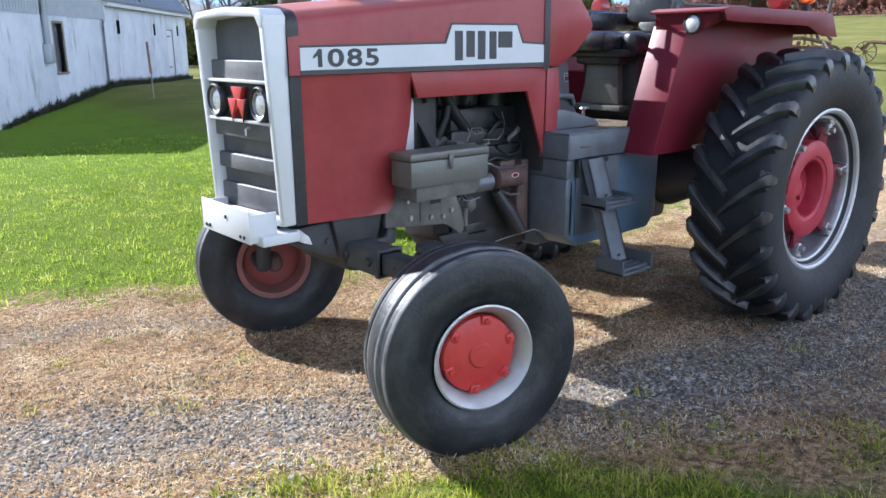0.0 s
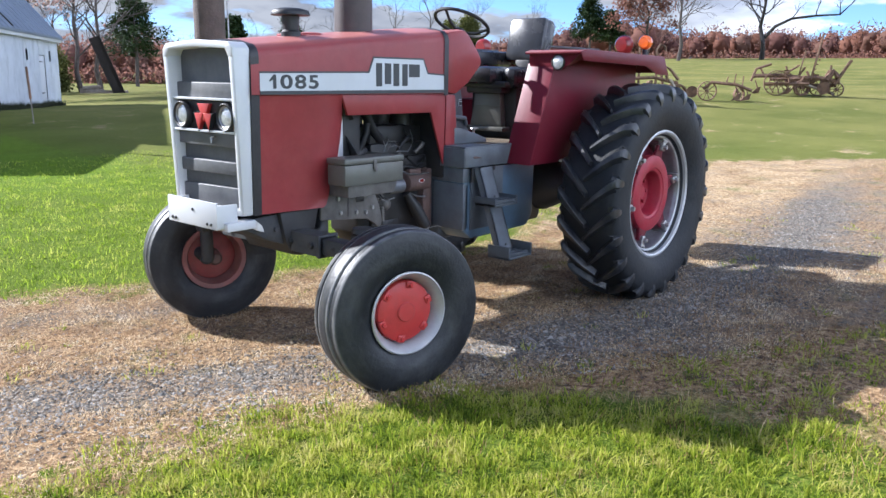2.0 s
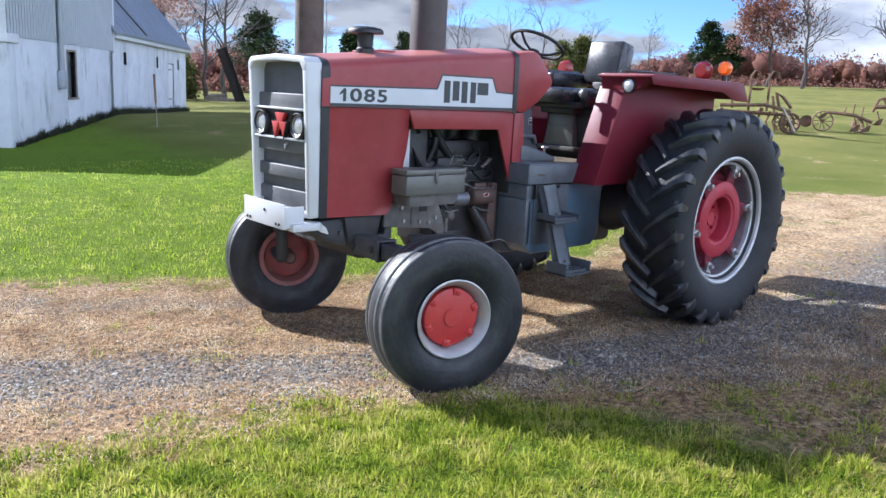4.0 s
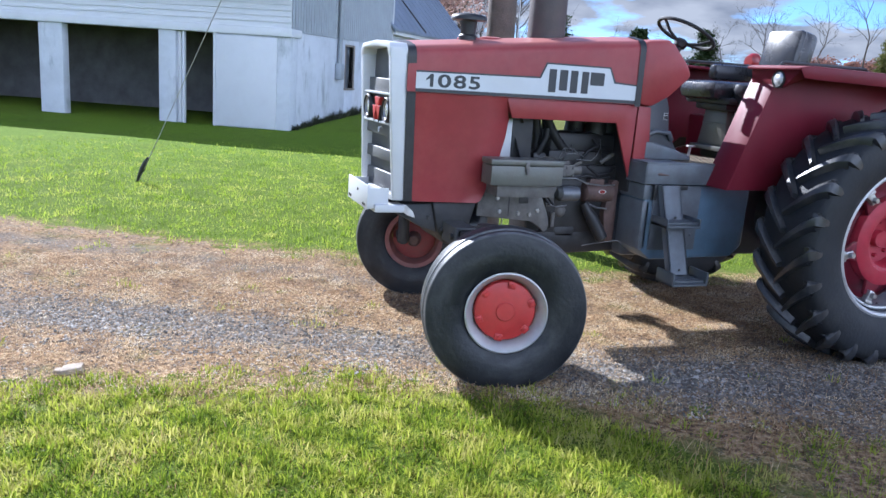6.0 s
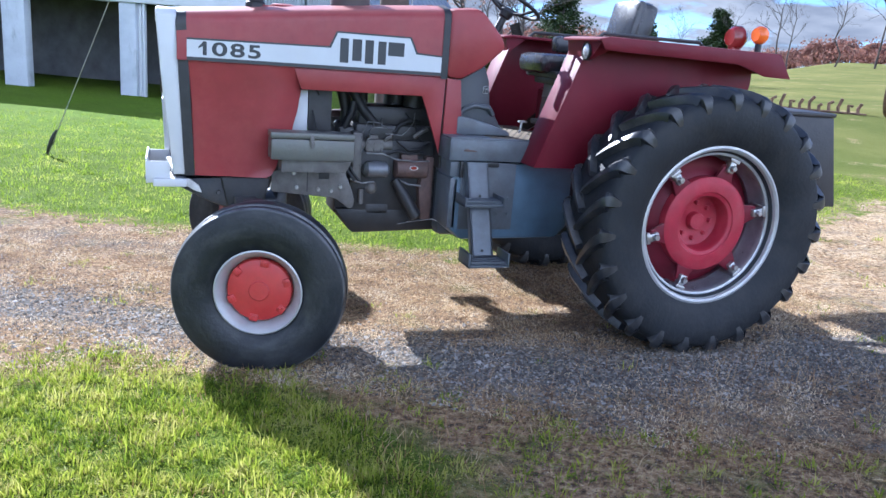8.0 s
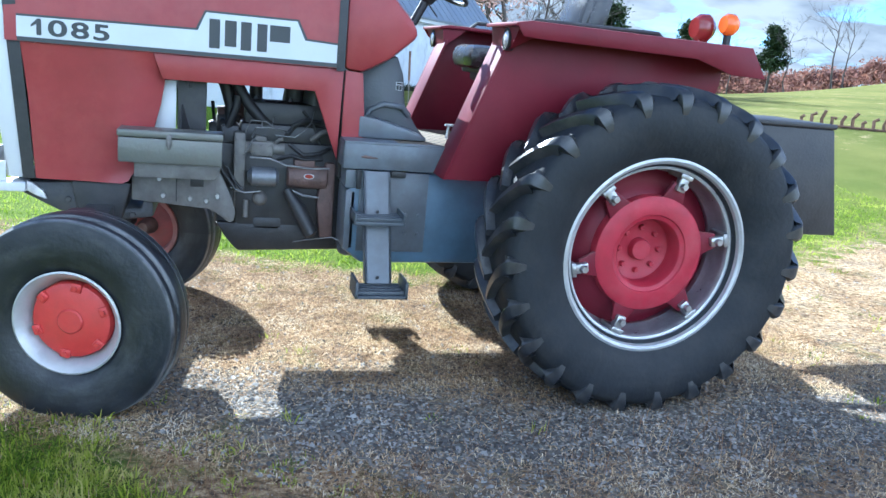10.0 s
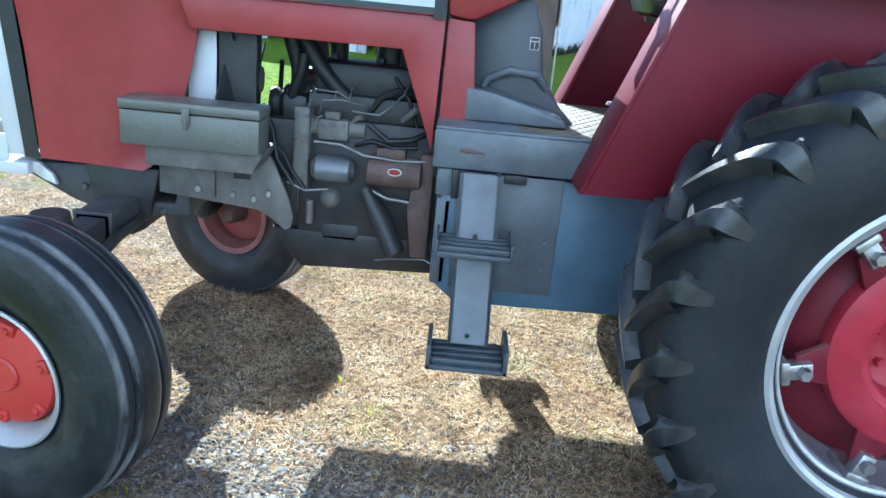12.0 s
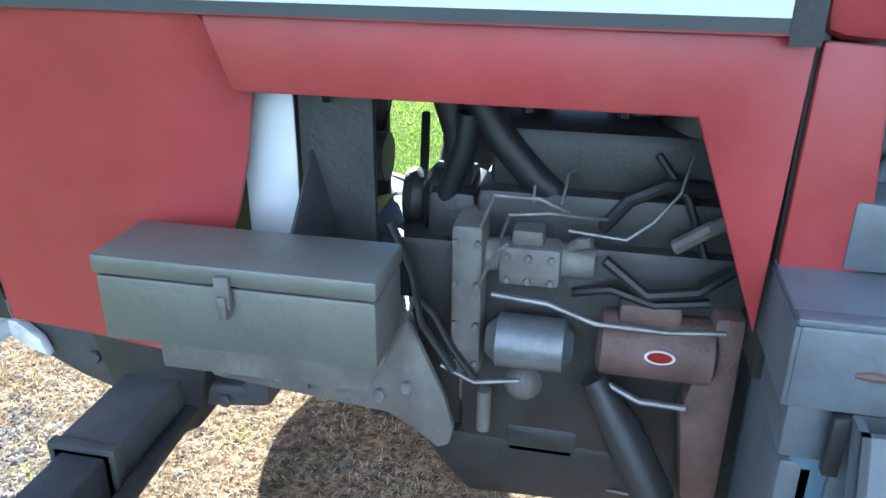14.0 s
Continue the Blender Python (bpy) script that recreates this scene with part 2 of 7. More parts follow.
def leafy(name, cols, rough=0.6, through=0.35, scale=1.2, patchy=False):
    """Leaves or grass: colour by island and by place, some light through."""
    m = bpy.data.materials.new(name)
    m.use_nodes = True
    n, l = m.node_tree.nodes, m.node_tree.links
    b = n["Principled BSDF"]
    geo = n.new("ShaderNodeNewGeometry")
    noise_ = n.new("ShaderNodeTexNoise")
    noise_.inputs["Scale"].default_value, noise_.inputs["Detail"].default_value = scale, 4
    l.new(geo.outputs["Position"], noise_.inputs["Vector"])
    add = n.new("ShaderNodeMath"); add.operation = "MULTIPLY_ADD"; add.inputs[1].default_value = 0.55
    l.new(geo.outputs["Random Per Island"], add.inputs[0])
    half = n.new("ShaderNodeMath"); half.operation = "MULTIPLY"; half.inputs[1].default_value = 0.45
    place = noise_.outputs["Fac"]
    if patchy:
        # whole patches differ in colour, not single blades alone
        wide_ = n.new("ShaderNodeMapRange")
        wide_.inputs["From Min"].default_value, wide_.inputs["From Max"].default_value = 0.32, 0.68
        l.new(place, wide_.inputs["Value"])
        place, add.inputs[1].default_value, half.inputs[1].default_value = wide_.outputs[0], 0.42, 0.58
    l.new(place, half.inputs[0]), l.new(half.outputs[0], add.inputs[2])
    ramp = n.new("ShaderNodeValToRGB")
    e = ramp.color_ramp.elements
    while len(e) < len(cols):
        e.new(0.5)
    for i, c in enumerate(cols):
        e[i].position, e[i].color = 0.12 + 0.72 * i / (len(cols) - 1), (*c, 1)
    l.new(add.outputs[0], ramp.inputs[0]), l.new(ramp.outputs[0], b.inputs["Base Color"])
    b.inputs["Roughness"].default_value = rough
    b.inputs["Specular IOR Level"].default_value = 0.08
    tr = n.new("ShaderNodeBsdfTranslucent")
    l.new(ramp.outputs[0], tr.inputs[0])
    ms = n.new("ShaderNodeMixShader")
    ms.inputs[0].default_value = through
    out = n["Material Output"]
    l.new(b.outputs[0], ms.inputs[1]), l.new(tr.outputs[0], ms.inputs[2]), l.new(ms.outputs[0], out.inputs[0])
    return m


RED = mat("faded_red_paint", (0.23, 0.029, 0.032), 0.42, vary=0.14, scale=3, dirt=(0.36, 0.11, 0.09), dirt_amount=0.3, bump=0.03, dusty=(0.42, 0.2, 0.17), top_pale_amount=0.55, gloss=0.4)
# Sun on the fender top is put into the colour; its sides stay dark.
RED_FENDER = mat("dark_red_paint", (0.125, 0.009, 0.02), 0.46, vary=0.16, scale=3, dirt=(0.2, 0.06, 0.06), dirt_amount=0.2, bump=0.03, dusty=(0.4, 0.2, 0.18), top_pale_amount=0.4, gloss=0.22)
RED_WHEEL = mat("bright_red_paint", (0.42, 0.03, 0.028), 0.45, vary=0.18, scale=8, dirt=(0.2, 0.05, 0.04), dirt_amount=0.45, dirt_scale=6, bump=0.06)
RED_HUB = mat("worn_red_paint", (0.31, 0.018, 0.036), 0.42, vary=0.2, scale=8, dirt=(0.28, 0.1, 0.1), dirt_amount=0.35, dirt_scale=6, bump=0.06, gloss=0.3)
WHITE = mat("white_paint", (0.52, 0.53, 0.54), 0.4, vary=0.06, scale=5, dirt=(0.4, 0.37, 0.33), dirt_amount=0.25, bump=0.03)
DECAL = mat("white_decal", (0.5, 0.52, 0.54), 0.45, vary=0.05, scale=4, dirt=(0.42, 0.4, 0.4), dirt_amount=0.3, bump=0)
DECAL_DARK = mat("dark_decal", (0.03, 0.033, 0.036), 0.5, vary=0.2, bump=0)
BLACK = mat("black_trim", (0.014, 0.014, 0.016), 0.5, vary=0.3, scale=10, dirt=(0.09, 0.08, 0.07), dirt_amount=0.3)
GRILLE = mat("grey_grille_paint", (0.1, 0.103, 0.108), 0.55, vary=0.2, scale=10, dirt=(0.2, 0.19, 0.18), dirt_amount=0.35)
GREY = mat("blue_grey_paint", (0.108, 0.121, 0.138), 0.42, vary=0.22, scale=5, dirt=(0.05, 0.045, 0.043), dirt_amount=0.7, dirt_scale=4, bump=0.06)
GREY_DARK = mat("dark_grey_paint", (0.06, 0.069, 0.08), 0.45, vary=0.2, scale=5, dirt=(0.05, 0.05, 0.05), dirt_amount=0.5)
BLUE_GREY = mat("blue_tank_paint", (0.085, 0.135, 0.19), 0.4, vary=0.22, scale=4, dirt=(0.06, 0.07, 0.08), dirt_amount=0.5, dirt_scale=3, bump=0.05)
TOOLBOX = mat("grey_enamel", (0.118, 0.12, 0.106), 0.4, metal=0.2, vary=0.12, scale=4, dirt=(0.1, 0.08, 0.065), dirt_amount=0.55, dirt_scale=6)
CAST = mat("grey_cast_iron", (0.135, 0.128, 0.117), 0.6, metal=0.15, vary=0.3, scale=12, dirt=(0.06, 0.05, 0.045), dirt_amount=0.75, dirt_scale=7, bump=0.14, bump_scale=90)
OILY = mat("oily_cast_iron", (0.018, 0.018, 0.019), 0.5, vary=0.4, scale=14, dirt=(0.045, 0.038, 0.034), dirt_amount=0.5, dirt_scale=9, bump=0.1, bump_scale=110)
RUSTY_DARK = mat("rusty_brown_iron", (0.1, 0.06, 0.05), 0.65, vary=0.35, scale=12, dirt=(0.04, 0.035, 0.035), dirt_amount=0.6, bump=0.25)
STEEL = mat("worn_steel", (0.42, 0.42, 0.42), 0.38, metal=0.8, vary=0.25, scale=20, dirt=(0.15, 0.12, 0.1), dirt_amount=0.5, dirt_scale=12)
RIM_REAR = mat("worn_silver_rim_paint", (0.4, 0.41, 0.44), 0.32, metal=0.75, vary=0.15, scale=8, dirt=(0.16, 0.13, 0.13), dirt_amount=0.5, dirt_scale=6)
LUG_RUBBER = mat("scuffed_tread_rubber", (0.014, 0.016, 0.02), 0.31, vary=0.35, scale=7, dirt=(0.13, 0.122, 0.11), dirt_amount=0.5, dirt_scale=6, bump=0.06, bump_scale=60, gloss=0.5)
RIM = mat("silver_rim_paint", (0.42, 0.42, 0.42), 0.38, metal=0.4, vary=0.12, scale=8, dirt=(0.25, 0.23, 0.21), dirt_amount=0.4, dirt_scale=6)
RUBBER = mat("black_rubber", (0.012, 0.014, 0.017), 0.62, vary=0.35, scale=5, dirt=(0.06, 0.056, 0.051), dirt_amount=0.3, dirt_scale=4.5, bump=0.15, bump_scale=40, gloss=0.3)
HOSE = mat("black_hose", (0.009, 0.009, 0.01), 0.55, vary=0.3)
VINYL = mat("black_vinyl", (0.02, 0.02, 0.023), 0.28, vary=0.3, scale=6, bump=0.1, bump_scale=120)
VINYL_GREY = mat("worn_grey_vinyl", (0.024, 0.024, 0.026), 0.26, vary=0.2, scale=7, dirt=(0.08, 0.08, 0.08), dirt_amount=0.3, dirt_scale=5, bump=0.04, bump_scale=120)
AMBER = mat("amber_lens", (0.75, 0.13, 0.008), 0.2, vary=0.15, coat=0.5)
RED_LENS = mat("red_lens", (0.2, 0.014, 0.012), 0.25, vary=0.2, coat=0.4)
LENS = mat("clear_lamp_glass", (0.62, 0.63, 0.64), 0.12, metal=0.5, vary=0.25, scale=60, bump=0.3, bump_scale=140, coat=0.6)
MUFFLER = mat("dark_brown_muffler", (0.055, 0.042, 0.04), 0.6, vary=0.25, scale=8, dirt=(0.1, 0.06, 0.045), dirt_amount=0.4, bump=0.1)
DECK = mat("dusty_deck_steel", (0.2, 0.16, 0.108), 0.65, metal=0.0, vary=0.2, scale=8, dirt=(0.2, 0.15, 0.1), dirt_amount=0.5, dirt_scale=8)
WOOD_POLE = mat("creosoted_wood", (0.085, 0.06, 0.05), 0.8, vary=0.3, scale=8, dirt=(0.15, 0.12, 0.1), dirt_amount=0.4, bump=0.4, bump_scale=40)
WHITEWASH = mat("whitewashed_wall", (0.517, 0.545, 0.582), 0.8, vary=0.06, scale=1.2, dirt=(0.295, 0.32, 0.344), dirt_amount=0.55, dirt_scale=1.3, bump=0.25, bump_scale=14)
def streaked(m, colour, amount):
    """Dark rain streaks and patches of mould, drawn out downwards."""
    n, l = m.node_tree.nodes, m.node_tree.links
    b = n["Principled BSDF"]
    old = b.inputs["Base Color"].links[0].from_socket
    geo, mp, tx = n.new("ShaderNodeNewGeometry"), n.new("ShaderNodeMapping"), n.new("ShaderNodeTexNoise")
    mp.inputs["Scale"].default_value = (1.6, 1.6, 0.45)
    tx.inputs["Scale"].default_value, tx.inputs["Detail"].default_value, tx.inputs["Roughness"].default_value = 1.5, 9, 0.68
    r, mx = n.new("ShaderNodeMapRange"), n.new("ShaderNodeMixRGB")
    r.inputs["From Min"].default_value, r.inputs["From Max"].default_value, r.inputs["To Max"].default_value = 0.55, 0.74, amount
    mx.inputs[2].default_value = (*colour, 1)
    l.new(geo.outputs["Position"], mp.inputs[0]), l.new(mp.outputs[0], tx.inputs[0]), l.new(tx.outputs["Fac"], r.inputs["Value"])
    l.new(r.outputs[0], mx.inputs[0]), l.new(old, mx.inputs[1]), l.new(mx.outputs[0], b.inputs["Base Color"])


streaked(WHITEWASH, (0.1, 0.12, 0.115), 0.75)
SIDING = mat("white_siding_paint", (0.574, 0.59, 0.615), 0.6, vary=0.06, scale=1.5, dirt=(0.369, 0.369, 0.369), dirt_amount=0.4, dirt_scale=1.5)
TIN = mat("galvanised_sheet", (0.3, 0.33, 0.36), 0.5, metal=0.35, vary=0.1, scale=2, dirt=(0.27, 0.28, 0.3), dirt_amount=0.4)
ROOF = mat("weathered_metal_roof", (0.2, 0.23, 0.28), 0.55, metal=0.3, vary=0.15, scale=0.8, dirt=(0.14, 0.15, 0.17), dirt_amount=0.5, dirt_scale=1)
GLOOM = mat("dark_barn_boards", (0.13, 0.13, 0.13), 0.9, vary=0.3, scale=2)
# Pane colour is lifted to a grey that stands in for reflected sky.
PANE = mat("sky_grey_window_glass", (0.13, 0.14, 0.155), 0.25, vary=0.3, scale=3)
BARK = mat("grey_bark", (0.075, 0.062, 0.055), 0.9, vary=0.35, scale=6, bump=0.5, bump_scale=25)
# Darker than the grey bark, for the one tree with the low limb.
DARK_BARK = mat("very_dark_bark", (0.03, 0.026, 0.024), 0.9, vary=0.35, scale=6, bump=0.4, bump_scale=25)
AXLE = mat("dusty_dark_grey_steel", (0.037, 0.04, 0.044), 0.6, metal=0.1, vary=0.3, scale=8, dirt=(0.11, 0.1, 0.088), dirt_amount=0.6, dirt_scale=5, bump=0.15)
RUST = mat("rusted_iron", (0.17, 0.098, 0.062), 0.85, vary=0.45, scale=6, dirt=(0.05, 0.035, 0.03), dirt_amount=0.6, dirt_scale=5, bump=0.3)
PALE_WOOD = mat("bleached_wood", (0.42, 0.36, 0.28), 0.85, vary=0.25, scale=4, bump=0.3)
GREY_WOOD = mat("weathered_grey_wood", (0.2, 0.17, 0.14), 0.85, vary=0.3, scale=4, bump=0.3)
STONE = mat("limestone", (0.42, 0.34, 0.25), 0.85, vary=0.25, scale=15, bump=0.4)
GRASS = leafy("green_grass_blades", [(0.06, 0.1, 0.01), (0.17, 0.238, 0.02), (0.31, 0.36, 0.034), (0.41, 0.41, 0.08), (0.46, 0.42, 0.14)], 0.5, 0.5, 5.0, patchy=True)
GRASS_LUSH = leafy("lush_grass_blades", [(0.075, 0.125, 0.011), (0.2, 0.295, 0.025), (0.335, 0.42, 0.047), (0.49, 0.49, 0.12)], 0.5, 0.5, 2.0, patchy=True)
DEAD_WEEDS = leafy("dark_dead_weeds", [(0.02, 0.026, 0.015), (0.045, 0.05, 0.03), (0.08, 0.08, 0.055)], 0.8, 0.2, 3.0)
CLIPPINGS = leafy("dry_clippings", [(0.13, 0.074, 0.037), (0.36, 0.22, 0.122), (0.56, 0.395, 0.22), (0.68, 0.56, 0.4)], 0.85, 0.15, 3.0, patchy=True)
STRAW = leafy("dry_grass_blades", [(0.079, 0.044, 0.023), (0.246, 0.136, 0.066), (0.378, 0.246, 0.128), (0.528, 0.405, 0.246)], 0.8, 0.25, 7.0, patchy=True)
PALE_STRAW = leafy("pale_flattened_straw", [(0.08, 0.05, 0.03), (0.31, 0.185, 0.1), (0.5, 0.345, 0.185), (0.64, 0.48, 0.28), (0.74, 0.63, 0.45)], 0.85, 0.15, 3.5, patchy=True)
PEBBLE = leafy("grey_gravel_stones", [(0.035, 0.032, 0.028), (0.15, 0.14, 0.125), (0.4, 0.375, 0.335)], 0.85, 0.0)
# Russet lightened and greyed, so the leaf colour carries the distance haze.
LEAF_BROWN = leafy("hazy_russet_leaves", [(0.15, 0.095, 0.085), (0.21, 0.105, 0.088), (0.26, 0.125, 0.085), (0.22, 0.15, 0.125)], 0.75, 0.5, 0.06)
LEAF_PINK = leafy("pale_red_leaves", [(0.26, 0.15, 0.135), (0.4, 0.26, 0.235), (0.52, 0.4, 0.36)], 0.7, 0.35, 0.5)
LEAF_GREEN = leafy("evergreen_needles", [(0.015, 0.03, 0.013), (0.03, 0.051, 0.019), (0.051, 0.072, 0.03)], 0.65, 0.15, 0.5)
LEAF_OLIVE = leafy("olive_shrub_leaves", [(0.06, 0.075, 0.022), (0.11, 0.12, 0.035), (0.16, 0.15, 0.05)], 0.65, 0.35, 0.5)


def scuffed_glint_tyre():
    """Front tyre rubber: scuffed side walls and sun glints painted along the rib edges, in the tyre's own round
    co-ordinates.
    """
    m = RUBBER.copy()
    m.name = "scuffed_glint_front_tyre_rubber"
    n, l = m.node_tree.nodes, m.node_tree.links
    b = n["Principled BSDF"]
    b.inputs["Specular IOR Level"].default_value = 0.36
    worn = b.inputs["Roughness"].links[0].from_node
    worn.inputs["To Min"].default_value, worn.inputs["To Max"].default_value = 0.3, 0.62
    old = b.inputs["Base Color"].links[0].from_socket
    co = n.new("ShaderNodeTexCoord")
    sp = n.new("ShaderNodeSeparateXYZ")
    l.new(co.outputs["Object"], sp.inputs[0])

    def mth(op, a, c=0.0):
        q = n.new("ShaderNodeMath"); q.operation = op
        for i, v in enumerate((a, c)):
            if isinstance(v, (int, float)):
                q.inputs[i].default_value = v
            else:
                l.new(v, q.inputs[i])
        return q.outputs[0]

    ang, yy, rad = mth("ARCTAN2", sp.outputs["Z"], sp.outputs["X"]), mth("ABSOLUTE", sp.outputs["Y"]), mth("SQRT", mth("ADD", mth("MULTIPLY", sp.outputs["X"], sp.outputs["X"]), mth("MULTIPLY", sp.outputs["Z"], sp.outputs["Z"])))
    cm = n.new("ShaderNodeCombineXYZ")
    l.new(mth("MULTIPLY", ang, 0.45), cm.inputs[0]), l.new(mth("MULTIPLY", rad, 3.0), cm.inputs[1]), l.new(mth("MULTIPLY", sp.outputs["Y"], 3.0), cm.inputs[2])
    nz = n.new("ShaderNodeTexNoise")
    nz.inputs["Scale"].default_value, nz.inputs["Detail"].default_value, nz.inputs["Roughness"].default_value = 4.0, 8.0, 0.65
    l.new(cm.outputs[0], nz.inputs["Vector"])

    def span(v, lo, hi, top):
        r = n.new("ShaderNodeMapRange")
        r.inputs["From Min"].default_value, r.inputs["From Max"].default_value, r.inputs["To Max"].default_value = lo, hi, top
        l.new(v, r.inputs["Value"])
        return r.outputs[0]

    scuff = span(nz.outputs["Fac"], 0.48, 0.68, 0.42)
    # Pale bands on the rib edges paint in sun glints on the tread.
    ribs = mth("MINIMUM", mth("ABSOLUTE", mth("SUBTRACT", yy, 0.114)), mth("ABSOLUTE", mth("SUBTRACT", yy, 0.051)))
    ring = mth("MULTIPLY", mth("MULTIPLY", span(ribs, 0.017, 0.006, 1.0), span(rad, 0.449, 0.464, 1.0)), span(nz.outputs["Fac"], 0.34, 0.52, 0.8))
    mx = n.new("ShaderNodeMixRGB")
    mx.inputs[2].default_value = (0.2, 0.2, 0.196, 1)
    l.new(mth("MAXIMUM", mth("MULTIPLY", scuff, 0.24), ring), mx.inputs[0]), l.new(old, mx.inputs[1]), l.new(mx.outputs[0], b.inputs["Base Color"])
    return m


TYRE_FRONT = scuffed_glint_tyre()
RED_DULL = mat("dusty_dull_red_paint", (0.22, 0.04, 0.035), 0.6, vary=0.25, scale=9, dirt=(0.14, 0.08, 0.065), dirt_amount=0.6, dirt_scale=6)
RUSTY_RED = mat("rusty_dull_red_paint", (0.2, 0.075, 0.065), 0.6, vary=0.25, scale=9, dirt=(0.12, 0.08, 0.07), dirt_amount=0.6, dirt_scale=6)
FILTER = mat("dull_silver_paint", (0.14, 0.147, 0.16), 0.4, metal=0.4, vary=0.2, scale=14, dirt=(0.07, 0.06, 0.055), dirt_amount=0.6, dirt_scale=9)
PIPE = mat("dirty_steel_pipe", (0.2, 0.2, 0.2), 0.45, metal=0.6, vary=0.3, scale=20, dirt=(0.06, 0.05, 0.045), dirt_amount=0.6, dirt_scale=12)
TIMBER_DARK = mat("black_rotten_timber", (0.022, 0.018, 0.016), 0.9, vary=0.3, scale=3)
CHIPPED = mat("chipped_white_paint", (0.62, 0.62, 0.6), 0.55, vary=0.1, scale=6, dirt=(0.12, 0.075, 0.05), dirt_amount=0.95, dirt_scale=7, bump=0.15)

# ---- ground ----
NEAR_EDGE = [(-60, 3.5), (-8, 1.4), (-2.2, 0.47), (-0.5, 0.2), (0.6, -0.42), (1.5, -1.1), (3, -1.8), (6, -2.2), (11, -1.6), (12, -1.2), (17, 0)]
FAR_EDGE = [(-60, 40), (-8, 7.6), (-2.08, 4.3), (-0.8, 3.5), (0, 3.08), (0.97, 2.6), (1.5, 2.35), (2.5, 2.1), (3.8, 1.95), (6, 3.0), (8.5, 4.3), (11, 3.2), (12.2, 1.6), (17, -1.0)]
TRACK = [(-60, 20), (-6, 3.4), (-2.5, 1.9), (-1, 1.2), (0, 0.5), (1, -0.1), (2, -0.35), (5, -0.4), (12, 1.0), (17, 2.0)]


def along(line, x):
    return np.interp(x, [p[0] for p in line], [p[1] for p in line])


def height(x, y):
    """The lie of the land: a fall across the drive, a rise to the field in the east."""
    x, y = np.asarray(x, float), np.asarray(y, float)
    z = -0.045 * np.clip(y, -4, 1.25)
    s = np.clip(x, -200, 110) - 6
    rise = 0.045 * (np.sqrt(s * s + 9) + s) / 2
    q = np.clip((y - 0.95 * x) / 32, 0, 1)
    z = z + rise * (1 - q * q * (3 - 2 * q))
    # up along the side of the barn
    a, b = (x - 1.24) * 0.567 + (y - 14.95) * 0.823, (x - 1.24) * 0.823 - (y - 14.95) * 0.567
    z = z + 0.1 * np.clip((y - 4) / 9, 0, 1) + 0.42 * np.interp(a, [0, 7, 18], [0, 1, 0.27]) * np.clip(b / 1.5 + 1, 0, 1) * np.clip((60 - a) / 30, 0, 1) * (a < 400)
    z = z + 0.012 * np.sin(1.3 * x + 0.7 * y) * np.sin(0.9 * y - 0.4 * x) * np.clip(np.hypot(x - 1, y - 1) - 3.5, 0, 1)
    return z


def drive(x, y):
    """How far inside the drive a place lies, in metres; negative outside."""
    d = np.minimum(y - along(NEAR_EDGE, x), along(FAR_EDGE, x) - y)
    return np.where(x > 13, -5, d)


def steps(edges):
    out = [edges[0][0]]
    for a, b, n in edges:
        out += list(np.linspace(a, b, n + 1)[1:])
    return np.array(out)


gx = steps([(-900, -200, 10), (-200, -40, 16), (-40, -8, 32), (-8, 8, 200), (8, 30, 55), (30, 160, 40), (160, 1200, 14)])
gy = steps([(-700, -60, 12), (-60, -8, 20), (-8, 8, 200), (8, 40, 60), (40, 160, 30), (160, 1200, 14)])
X, Y = np.meshgrid(gx, gy, indexing="ij")
Z = height(X, Y)
nx, ny = X.shape
idx = np.arange(nx * ny).reshape(nx, ny)
quads = np.stack([idx[:-1, :-1], idx[1:, :-1], idx[1:, 1:], idx[:-1, 1:]], -1).reshape(-1, 4)


